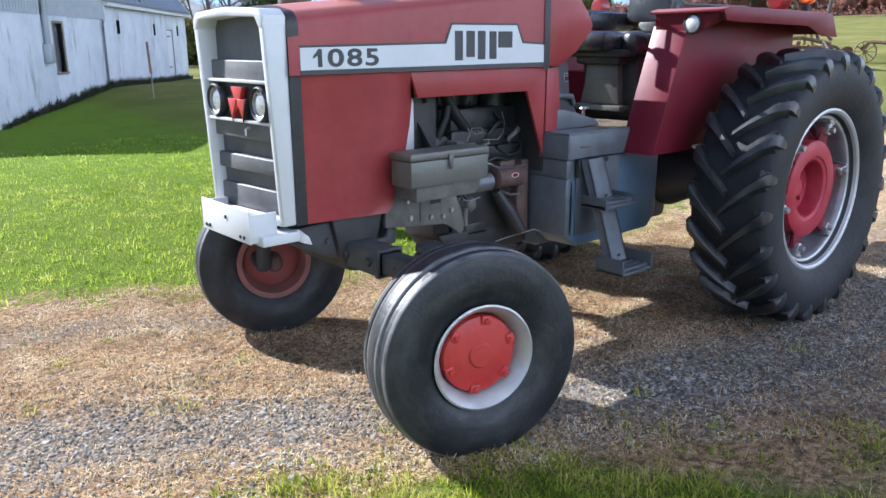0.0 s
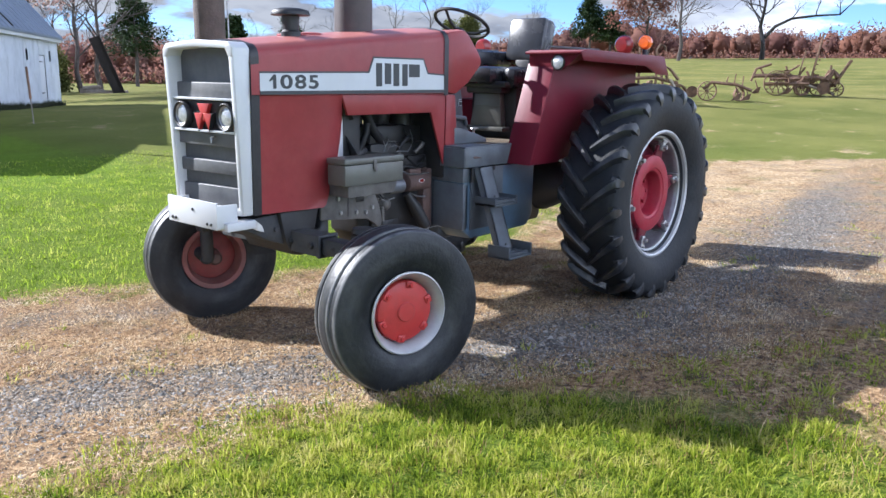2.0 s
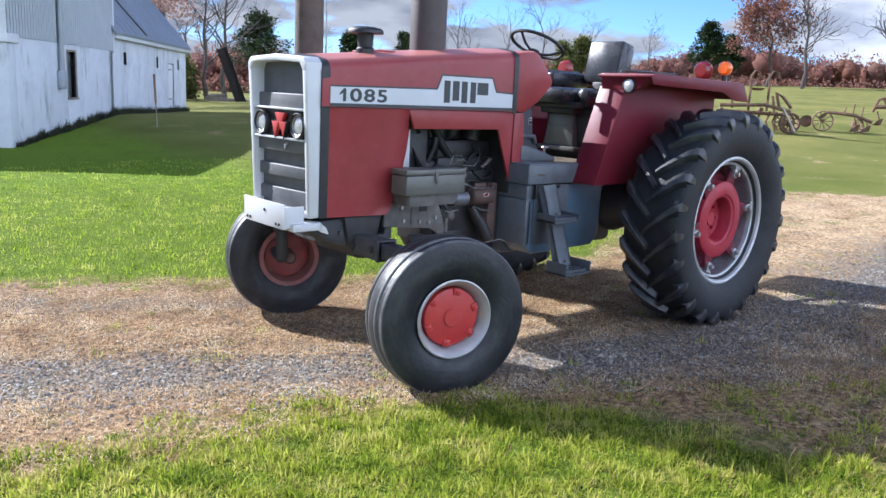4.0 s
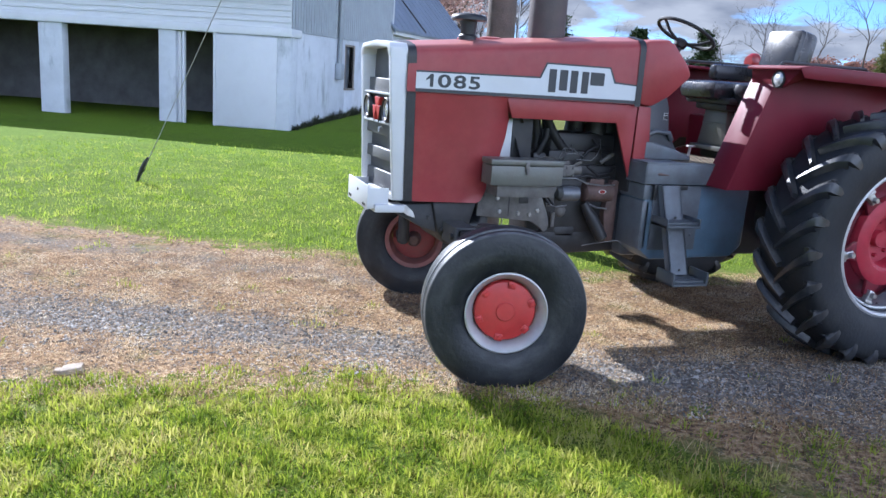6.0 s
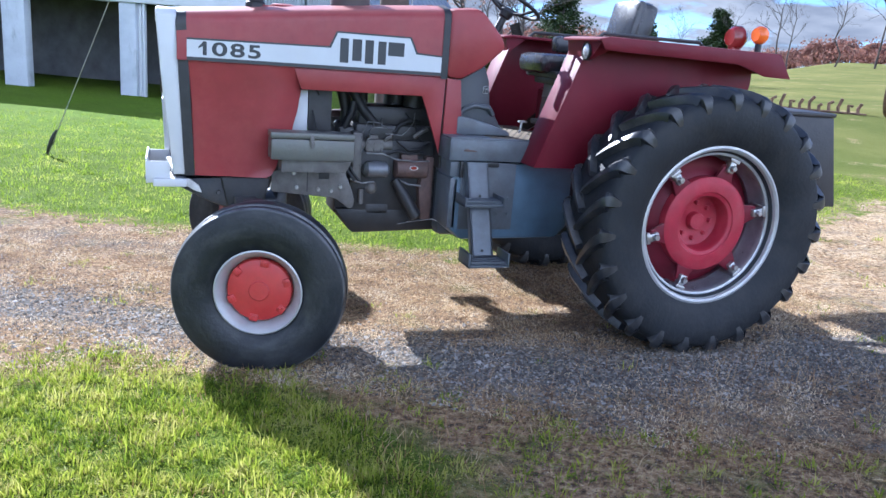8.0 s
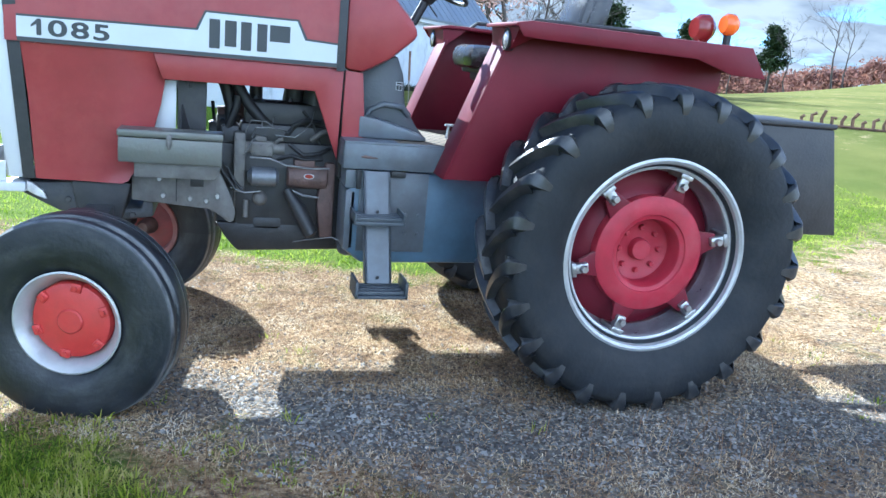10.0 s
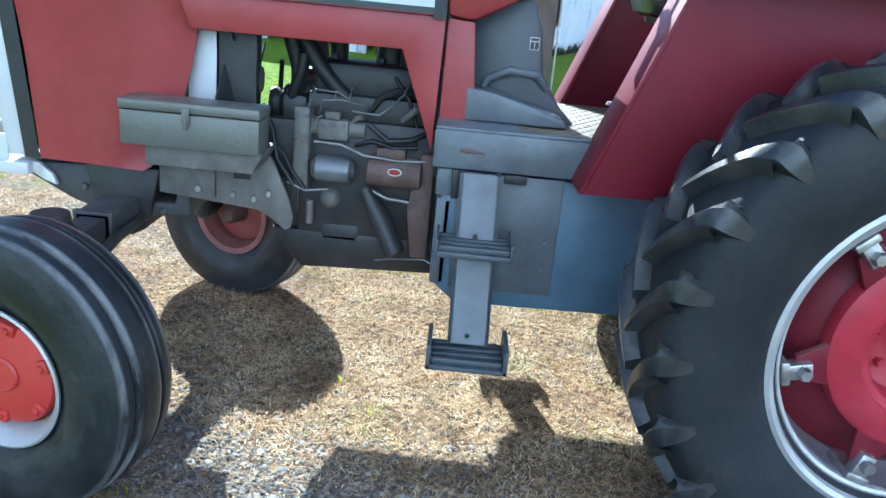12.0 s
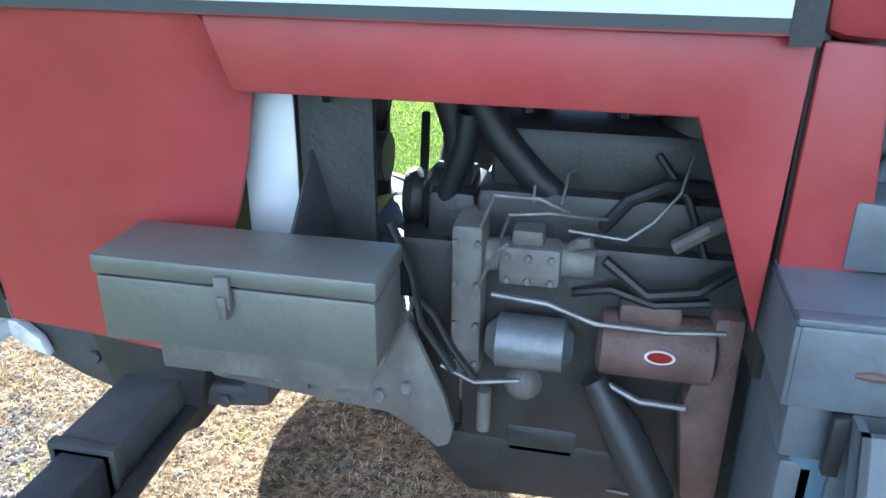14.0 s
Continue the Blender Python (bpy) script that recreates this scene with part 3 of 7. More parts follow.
def ground_material():
    m = bpy.data.materials.new("lawn_and_gravel_drive")
    m.use_nodes = True
    n, l = m.node_tree.nodes, m.node_tree.links
    b = n["Principled BSDF"]
    geo = n.new("ShaderNodeNewGeometry")

    def tex(scale, detail=6.0, rough=0.6):
        t = n.new("ShaderNodeTexNoise")
        t.inputs["Scale"].default_value, t.inputs["Detail"].default_value, t.inputs["Roughness"].default_value = scale, detail, rough
        l.new(geo.outputs["Position"], t.inputs["Vector"])
        return t.outputs["Fac"]

    def ramp(fac, stops):
        r = n.new("ShaderNodeValToRGB")
        e = r.color_ramp.elements
        while len(e) < len(stops):
            e.new(0.5)
        for i, (p, c) in enumerate(stops):
            e[i].position, e[i].color = p, (*c, 1)
        l.new(fac, r.inputs[0])
        return r.outputs[0]

    def math_(op, a, c):
        q = n.new("ShaderNodeMath"); q.operation = op
        for i, v in enumerate((a, c)):
            if isinstance(v, (int, float)):
                q.inputs[i].default_value = v
            else:
                l.new(v, q.inputs[i])
        return q.outputs[0]

    def step(v, lo, hi):
        r = n.new("ShaderNodeMapRange")
        r.inputs["From Min"].default_value, r.inputs["From Max"].default_value = lo, hi
        l.new(v, r.inputs["Value"])
        return r.outputs[0]

    def mix(f, a, c):
        q = n.new("ShaderNodeMixRGB")
        l.new(f, q.inputs[0])
        for i, v in ((1, a), (2, c)):
            l.new(v, q.inputs[i])
        return q.outputs[0]

    def attr(name):
        a = n.new("ShaderNodeAttribute")
        a.attribute_name = name
        return a.outputs["Fac"]

    fine, mid, coarse, wide = tex(150, 3), tex(28, 6), tex(4.0, 7), tex(0.35, 5)
    wide2 = tex(0.9, 6, 0.65)
    turf = tex(75, 8, 0.72)
    grass = ramp(turf, [(0.34, (0.015, 0.034, 0.003)), (0.47, (0.085, 0.15, 0.012)), (0.56, (0.163, 0.238, 0.022)), (0.68, (0.275, 0.325, 0.055))])
    olive = ramp(turf, [(0.36, (0.025, 0.036, 0.006)), (0.5, (0.08, 0.105, 0.016)), (0.66, (0.165, 0.178, 0.042))])
    grass = mix(math_("MINIMUM", math_("ADD", math_("MULTIPLY", attr("far"), 1.3), math_("MULTIPLY", step(tex(0.75, 7, 0.68), 0.45, 0.62), 0.35)), 0.95), grass, olive)
    shady = ramp(turf, [(0.36, (0.02, 0.036, 0.004)), (0.5, (0.075, 0.115, 0.012)), (0.66, (0.16, 0.19, 0.03))])
    grass = mix(math_("MULTIPLY", step(tex(5.5, 8, 0.72), 0.5, 0.66), 0.6), grass, shady)
    field = ramp(wide, [(0.35, (0.1, 0.112, 0.03)), (0.65, (0.18, 0.17, 0.055))])
    grass = mix(step(attr("far"), 0.0, 1.0), grass, field)
    thatch = ramp(turf, [(0.34, (0.016, 0.028, 0.004)), (0.48, (0.075, 0.112, 0.014)), (0.57, (0.14, 0.17, 0.024)), (0.7, (0.24, 0.225, 0.065))])
    grass = mix(attr("thatch"), grass, thatch)
    dry = ramp(mid, [(0.32, (0.065, 0.044, 0.029)), (0.47, (0.24, 0.15, 0.079)), (0.55, (0.34, 0.225, 0.12)), (0.68, (0.48, 0.35, 0.2))])
    sod = ramp(mid, [(0.32, (0.049, 0.053, 0.018)), (0.5, (0.156, 0.143, 0.049)), (0.7, (0.279, 0.246, 0.107))])
    dry = mix(step(tex(2.3, 8, 0.7), 0.52, 0.66), dry, sod)
    loam = ramp(fine, [(0.3, (0.057, 0.041, 0.03)), (0.7, (0.164, 0.115, 0.078))])
    dry = mix(step(tex(9.0, 8, 0.75), 0.53, 0.64), dry, loam)
    hay = ramp(mid, [(0.32, (0.12, 0.08, 0.045)), (0.47, (0.36, 0.25, 0.14)), (0.55, (0.46, 0.34, 0.2)), (0.68, (0.58, 0.46, 0.3))])
    dry = mix(math_("MULTIPLY", attr("straw"), step(tex(1.7, 7, 0.65), 0.36, 0.55)), dry, hay)
    # dark crumbs of soil and pale chips among the straw
    crumbs = ramp(fine, [(0.4, (0.03, 0.024, 0.018)), (0.6, (0.06, 0.045, 0.032))])
    dry = mix(step(tex(120, 4, 0.7), 0.56, 0.63), dry, crumbs)
    chips = ramp(fine, [(0.4, (0.38, 0.32, 0.24)), (0.6, (0.56, 0.49, 0.4))])
    dry = mix(step(tex(95, 4, 0.7), 0.6, 0.66), dry, chips)
    vor = n.new("ShaderNodeTexVoronoi")
    vor.inputs["Scale"].default_value = 55
    l.new(geo.outputs["Position"], vor.inputs["Vector"])
    stones = ramp(vor.outputs["Color"], [(0.15, (0.074, 0.066, 0.058)), (0.5, (0.176, 0.163, 0.144)), (0.85, (0.32, 0.297, 0.262))])
    dirt = ramp(fine, [(0.3, (0.082, 0.07, 0.057)), (0.7, (0.197, 0.168, 0.139))])
    stones = mix(step(vor.outputs["Distance"], 0.35, 0.75), stones, dirt)
    gravel_f = step(math_("ADD", attr("track"), math_("MULTIPLY", math_("SUBTRACT", coarse, 0.5), 2.2)), 0.0, 1.25)
    bed = mix(gravel_f, dry, stones)
    grass_bare = mix(step(math_("ADD", attr("bare"), math_("MULTIPLY", math_("SUBTRACT", coarse, 0.5), 1.2)), 0.35, 0.8), grass, dry)
    edge = step(math_("ADD", attr("drive"), math_("MULTIPLY", math_("SUBTRACT", coarse, 0.5), 1.5)), -0.1, 0.22)
    edge = step(math_("ADD", edge, math_("MULTIPLY", math_("SUBTRACT", wide2, 0.5), attr("ragged"))), 0.0, 1.0)
    edge = step(math_("ADD", edge, math_("MULTIPLY", math_("SUBTRACT", mid, 0.5), 0.9)), 0.3, 0.7)
    l.new(mix(edge, grass_bare, bed), b.inputs["Base Color"])
    b.inputs["Roughness"].default_value = 0.95
    b.inputs["Specular IOR Level"].default_value = 0.04
    bp = n.new("ShaderNodeBump")
    bp.inputs["Strength"].default_value, bp.inputs["Distance"].default_value = 0.9, 0.03
    l.new(math_("ADD", mid, math_("MULTIPLY", math_("MULTIPLY", vor.outputs["Distance"], gravel_f), -0.6)), bp.inputs["Height"])
    l.new(bp.outputs[0], b.inputs["Normal"])
    return m


ground = sheet("ground", np.stack([X.ravel(), Y.ravel(), Z.ravel()], -1), quads, ground_material())
tagged(ground, "green lawn and field crossed by a straw-strewn gravel drive", "ground", kind="structure")
track_ = 0.1 + np.clip(0.9 - np.abs(Y - along(TRACK, X)) / 0.55, 0, 1) + np.clip(0.75 - np.abs(Y - along(FAR_EDGE, X) + 0.75) / 0.5, 0, 1) * (X < 0.4)
track_ += np.clip((X - 0.4) / 1.5, 0, 0.5) * (np.abs(X) < 30) * np.clip((1.0 - Y) / 0.8, 0, 1)
track_ *= np.clip(1 - (X - 7) / 6, 0.25, 1)
thatch_ = np.clip(1 - (np.hypot(X + 0.5, Y + 2) - 4.4) / 2.6, 0, 0.92) * (Y < along(NEAR_EDGE, X) + 0.3)
thatch_ += np.clip(1 - (Y - 5.5) / 5, 0, 0.7) * np.clip(1 - (np.abs(X - 1) - 6) / 4, 0, 1) * (Y > along(FAR_EDGE, X) - 0.3)
for key, values in (("ragged", 3.0 * np.clip((X - 3) / 3, 0, 1)), ("thatch", thatch_), ("drive", np.clip(drive(X, Y), -1, 1)), ("track", track_), ("straw", np.clip((X - 3.2) / 1.8, 0, 1) * np.clip((Y - 0.2) / 0.8, 0, 1)), ("far", np.clip((np.hypot(X, Y) - np.where(X > 4, 5, 15)) / 24, 0, 1) * np.clip((X - 2) / 6, 0.3, 1) + 0.3 * np.clip((X - 3) / 2, 0, 1)), ("bare", np.clip(np.exp(-((drive(X, Y)) / 0.5) ** 2) * 0.55 + 0.95 * np.clip((X - 0.1) / 1.0, 0, 1) * np.clip((drive(X, Y) + 2.4) / 0.8, 0, 1) * (Y < 1), 0, 1))):
    a = ground.data.attributes.new(key, "FLOAT", "POINT")
    a.data.foreach_set("value", values.ravel().astype(np.float32))


def clumpy(x, y, f=2.2):
    return np.sin(f * x + 1.7 * np.sin(f * 0.7 * y)) * np.sin(f * 1.2 * y + 1.3 * np.sin(f * 0.8 * x)) * 0.5 + 0.5


def blades(name, n, xr, yr, length, width, material, keep, seed, lean=0.6, label="", category="", tufts=0, spread=0.02, places=None):
    """Single blades strewn over the ground, as one mesh."""
    r = np.random.RandomState(seed)
    x, y = (r.uniform(*xr, n), r.uniform(*yr, n)) if places is None else places
    ok = keep(x, y, r) if keep else np.full(n, True)
    x, y = x[ok], y[ok]
    k = len(x)
    L, W = r.uniform(*length, k) * (0.55 + 0.8 * clumpy(x, y, 8.0)), r.uniform(*width, k)
    a, t = r.uniform(0, 2 * np.pi, k), r.uniform(0, 2 * np.pi, k)
    if tufts:
        # blades fan out from the middles of their tufts
        mates = max(1, k // tufts)
        who = r.randint(0, mates, k)
        off = r.normal(0, spread, (k, 2))
        x, y = x[who] + off[:, 0], y[who] + off[:, 1]
        t = np.arctan2(off[:, 1], off[:, 0]) + r.normal(0, 0.6, k)
        L = L * r.uniform(0.4, 1.6, mates)[who]
    z = height(x, y) - 0.004
    tilt = np.abs(r.normal(0, lean, k)).clip(0, 1.35) if lean < 1.2 else (1.5 - np.abs(r.normal(0, 0.16, k))).clip(0.9, 1.5)
    z = z + (0.006 if lean >= 1.2 else 0)
    u = np.stack([np.cos(a), np.sin(a), np.zeros(k)], -1)
    d = np.stack([np.cos(t) * np.sin(tilt), np.sin(t) * np.sin(tilt), np.cos(tilt)], -1)
    d2 = np.stack([np.cos(t) * np.sin((tilt * 1.6 + 0.2).clip(0, 1.6)), np.sin(t) * np.sin((tilt * 1.6 + 0.2).clip(0, 1.6)), np.cos(tilt * 1.6 + 0.2).clip(0.08 if lean < 1.2 else -0.05, 1)], -1)
    p = np.stack([x, y, z], -1)
    mid_, tip = p + d * (L * 0.55)[:, None], p + d * (L * 0.55)[:, None] + d2 * (L * 0.45)[:, None]
    w = u * W[:, None] / 2
    verts = np.stack([p - w, p + w, mid_ - w * 0.8, mid_ + w * 0.8, tip], 1).reshape(-1, 3)
    o = (np.arange(k) * 5)[:, None]
    tris = np.concatenate([o + [0, 1, 3], o + [0, 3, 2], o + [2, 3, 4]])
    ob = sheet(name, verts, tris, material, smooth=False)
    return tagged(ob, label, category, kind="stuff")


blades("lawn_grass", 430000, (-4.9, 3.6), (-2.2, 0.65), (0.018, 0.05), (0.003, 0.0075), GRASS, lambda x, y, r: (r.uniform(0.0, 1.0, len(x)) < np.clip((y + 2.3) / 0.8, 0, 1) * np.clip((x + 4.9 + 0.5 * clumpy(x, y, 2.3)) / 1.6, 0, 1)) & (drive(x, y) + r.normal(0, 0.17, len(x)) + 0.34 * (clumpy(x, y, 4.3) - 0.4) + 3.0 * np.clip((x - 0.1) / 1.0, 0, 1) * np.clip((y + 3.2) / 1.2, 0, 1) * (r.uniform(0, 1, len(x)) > 0.16) * (clumpy(x, y, 2.6) < 0.85) < -0.02), 11, lean=1.0, label="short green lawn grass beside the gravel drive", category="grass", tufts=26, spread=0.022)
blades("outer_lawn_grass", 60000, (-7, 5.5), (-5.8, -1.6), (0.02, 0.045), (0.006, 0.012), GRASS, lambda x, y, r: (r.uniform(0, 1, len(x)) < np.clip((7 - np.hypot(x + 0.5, y + 2.0)) / 3.0, 0, 1)) & (drive(x, y) < -0.1), 19, lean=1.0, label="short green lawn grass away from the drive", category="grass", tufts=15, spread=0.03)
blades("far_lawn_grass", 225000, (-9, 10), (2.4, 12), (0.022, 0.05), (0.005, 0.011), GRASS_LUSH, lambda x, y, r: (r.uniform(0, 1, len(x)) < np.clip((13 - y) / 7, 0, 1) * np.clip((12 - np.abs(x - 1)) / 5, 0, 1)) & (drive(x, y) + r.normal(0, 0.16, len(x)) < -0.04), 12, lean=0.85, label="bright green lawn grass behind the drive", category="grass", tufts=6, spread=0.05)
blades("dry_straw", 90000, (-5, 7), (-1.8, 4.4), (0.018, 0.05), (0.0025, 0.0065), STRAW, lambda x, y, r: (drive(x, y) > -0.25) & (r.uniform(0, 1, len(x)) < (0.2 + 0.8 * (np.abs(y - along(TRACK, x)) > 0.4)) * (0.35 + 0.65 * (clumpy(x, y, 1.9) > 0.3))), 14, lean=1.4, tufts=24, spread=0.05, label="dry straw and clippings lying on the drive", category="straw")
blades("weed_tufts", 16000, (-5, 7), (-1.8, 4.2), (0.02, 0.05), (0.004, 0.007), GRASS, lambda x, y, r: (drive(x, y) > 0) & (clumpy(x, y, 3.1) > 0.73), 15, label="small green weeds growing through the gravel", category="weeds", tufts=14, spread=0.025)


def pebbles(name, n, xr, yr, size, seed, least=0.08, paint=PEBBLE, label="loose grey crushed stone on the drive"):
    r = np.random.RandomState(seed)
    x, y = r.uniform(*xr, n), r.uniform(*yr, n)
    ok = (drive(x, y) > -0.1) & (r.uniform(0, 1, n) < np.clip(1.15 - np.abs(y - along(TRACK, x)) / 0.8, least, 1) * np.clip(1.35 - clumpy(x, y, 3.3), 0.3, 1))
    x, y = x[ok], y[ok]
    k = len(x)
    s = r.uniform(*size, (k, 1, 1)) * r.uniform(0.6, 1.3, (k, 1, 3)) * [1, 1, 0.7]
    base = np.array([(1, 0, 0), (0, 1, 0), (-1, 0, 0), (0, -1, 0), (0, 0, 1), (0, 0, -1)], float)
    v = base[None] * s + r.normal(0, 0.25, (k, 6, 3)) * s
    a = r.uniform(0, 6.28, k)
    c, q = np.cos(a)[:, None], np.sin(a)[:, None]
    v = np.stack([v[..., 0] * c - v[..., 1] * q, v[..., 0] * q + v[..., 1] * c, v[..., 2]], -1)
    v += np.stack([x, y, height(x, y) + 0.002], -1)[:, None]
    o = (np.arange(k) * 6)[:, None]
    tris = np.concatenate([o + f for f in ([0, 1, 4], [1, 2, 4], [2, 3, 4], [3, 0, 4])])
    return tagged(sheet(name, v.reshape(-1, 3), tris, paint, smooth=False), label, "gravel", kind="stuff")


pebbles("gravel", 60000, (-5.5, 8), (-1.8, 4.5), (0.005, 0.013), 21)
pebbles("coarse_gravel", 9000, (-4, 5), (-1.6, 3.6), (0.011, 0.018), 23, 0.03, PEBBLE, "larger grey and pale stones on the drive")

blades("dry_stalks", 2600, (0.2, 4.5), (-2.6, -0.3), (0.06, 0.17), (0.002, 0.004), STRAW, lambda x, y, r: clumpy(x, y, 2.4) + r.normal(0, 0.15, len(x)) > 0.45, 16, lean=0.5, label="dry brown grass stalks standing in the thin lawn", category="dry grass")
blades("lawn_straw", 52000, (-4.6, 5.5), (-4.6, 0.6), (0.02, 0.06), (0.002, 0.0045), STRAW, lambda x, y, r: (drive(x, y) < 0.1) & (clumpy(x, y, 3.7) + r.normal(0, 0.25, len(x)) > 0.4), 17, lean=0.9, label="dead straw between the lawn grass", category="straw")
pebbles("fine_gravel", 85000, (-3.0, 3.6), (-1.3, 3.2), (0.004, 0.010), 22, 0.13, PEBBLE, "fine grey crushed stone on the drive")
blades("dry_clippings", 100000, (-4.0, 4.5), (-1.6, 3.4), (0.012, 0.04), (0.003, 0.006), CLIPPINGS, lambda x, y, r: (drive(x, y) > -0.1) & (r.uniform(0, 1, len(x)) < np.where(np.abs(y - along(TRACK, x)) > 0.35, np.clip(2.2 * clumpy(x, y, 3.3) - 0.15, 0.25, 1), 0.2)), 18, lean=1.3, label="short dry grass clippings lying flat on the drive", category="straw")



def fibres(name, n, xr, yr, length, width, material, keep, seed, label):
    """Short straw pressed flat on the ground, each piece a bent sliver."""
    r = np.random.RandomState(seed)
    x, y = r.uniform(*xr, n), r.uniform(*yr, n)
    ok = keep(x, y, r)
    x, y = x[ok], y[ok]
    k = len(x)
    L, W, t = r.uniform(*length, k), r.uniform(*width, k), r.uniform(0, 2 * np.pi, k)
    d = np.stack([np.cos(t), np.sin(t), np.zeros(k)], -1)
    u = np.stack([-np.sin(t), np.cos(t), np.zeros(k)], -1)
    p = np.stack([x, y, height(x, y) + 0.003 + r.uniform(0, 0.006, k)], -1)
    lift = np.stack([np.zeros(k), np.zeros(k), r.uniform(0.0, 0.02, k)], -1)
    mid_ = p + d * (L * 0.5)[:, None] + u * (L * r.normal(0, 0.07, k))[:, None] + lift
    tip = p + d * L[:, None] + lift * r.uniform(-0.4, 1.6, (k, 1))
    w = u * W[:, None]
    verts = np.stack([p, mid_ - w / 2, mid_ + w / 2, tip], 1).reshape(-1, 3)
    o = (np.arange(k) * 4)[:, None]
    tris = np.concatenate([o + [0, 1, 2], o + [1, 3, 2]])
    return tagged(sheet(name, verts, tris, material, smooth=False), label, "straw", kind="stuff")


def strewn(x, y, r):
    """Straw lies thick on the drive but for the two bare wheel tracks."""
    thick = np.where(np.abs(y - along(TRACK, x)) > 0.3, 0.2 + 1.1 * clumpy(x, y, 4.1), 0.16) + 0.5 * np.clip((x - 0.2) / 0.6, 0, 1) * np.clip((y - 0.1) / 0.4, 0, 1)
    return (drive(x, y) > -0.15) & (r.uniform(0, 1, len(x)) < thick)


fibres("flattened_straw", 190000, (-3.2, 4.4), (-1.4, 3.4), (0.012, 0.042), (0.002, 0.0045), PALE_STRAW, strewn, 31, "pale flattened straw covering the gravel drive")

# ---- tractor ----
YC = 1.12  # the tractor's middle line


def mir(y):
    return 2 * YC - y


tractor = thing("tractor", "old red and grey farm tractor parked on the gravel drive", "tractor")


def tyre(form, R, r, w, ribs=False, n=64):
    """A tyre round the y axis: R outside, r at the bead, w wide."""
    h = w / 2
    prof = [(r, -h * 0.62), (r + 0.02, -h * 0.72), (r + (R - r) * 0.3, -h * 0.97), (r + (R - r) * 0.55, -h), (r + (R - r) * 0.8, -h * 0.93), (R * 0.965, -h * 0.8)]
    if ribs:
        e = [-h * 0.86, -h * 0.5, -h * 0.36]
        prof = prof[:-1] + [(R * 0.93, -h * 0.9), (R * 0.965, e[0]), (R * 0.978, -h * 0.78), (R * 0.988, e[1] - 0.004), (R * 0.983, e[1]), (R * 0.95, e[1] + 0.006), (R * 0.95, e[2] - 0.006), (R * 0.992, e[2]), (R, e[2] + 0.006), (R, -0.012)]
    else:
        prof = prof[:-3] + [(r + (R - r) * 0.55, -h * 1.015), (r + (R - r) * 0.74, -h * 0.995), (R * 0.905, -h * 0.93), (R * 0.93, -h * 0.82), (R * 0.94, -h * 0.5), (R * 0.945, 0)]
    back = [(q, -v) for q, v in reversed(prof)]
    prof = prof + (back[1:] if abs(prof[-1][1]) < 1e-6 else back)
    form.lathe(prof, n, "y", closed=True)
    return form


def lug_form(R, w, side):
    """One tread bar, at the top of the tyre: it sweeps back from the middle and runs down over the shoulder."""
    form, h, rows = Form(), w / 2, []
    for f, top, wide in ((0.0, 1.0, 0.8), (0.15, 1.0, 0.9), (0.3, 1.0, 0.95), (0.5, 0.997, 1.0), (0.7, 0.992, 1.05), (0.86, 0.982, 1.1), (0.95, 0.966, 1.12), (1.0, 0.942, 1.1), (1.025, 0.91, 1.0), (1.03, 0.872, 0.8), (1.0, 0.83, 0.5)):
        y = side * h * (-0.06 + 1.06 * f)
        sweep = math.pi / 2 + 0.27 * (1 - min(f, 1)) ** 1.15
        low = min(top - 0.012, 0.915)
        half = (0.02 + 0.017 * f) * wide / R
        if f > 0.99 and top < 0.95:
            rows.append([(R * top, sweep - half * 1.2, y - side * 0.02), (R * top, sweep - half * 0.8, y), (R * top, sweep + half * 0.8, y), (R * top, sweep + half * 1.2, y - side * 0.02), (R * top, sweep + half * 1.2, y - side * 0.06), (R * top, sweep - half * 1.2, y - side * 0.06)])
        else:
            rows.append([(R * (top - 0.006), sweep - half * 0.9, y), (R * top, sweep - half * 0.7, y), (R * top, sweep + half * 0.7, y), (R * (top - 0.006), sweep + half * 0.9, y), (R * low, sweep + half * 1.5, y), (R * low, sweep - half * 1.5, y)])
    vs = [[form.bm.verts.new((q * math.cos(a), y, q * math.sin(a))) for q, a, y in row] for row in rows]
    for a, b in zip(vs, vs[1:]):
        for i in range(6):
            form.bm.faces.new((a[i], a[(i + 1) % 6], b[(i + 1) % 6], b[i]))
    form.bm.faces.new(vs[0]), form.bm.faces.new(vs[-1][::-1])
    bmesh.ops.recalc_face_normals(form.bm, faces=form.bm.faces[:])
    return form


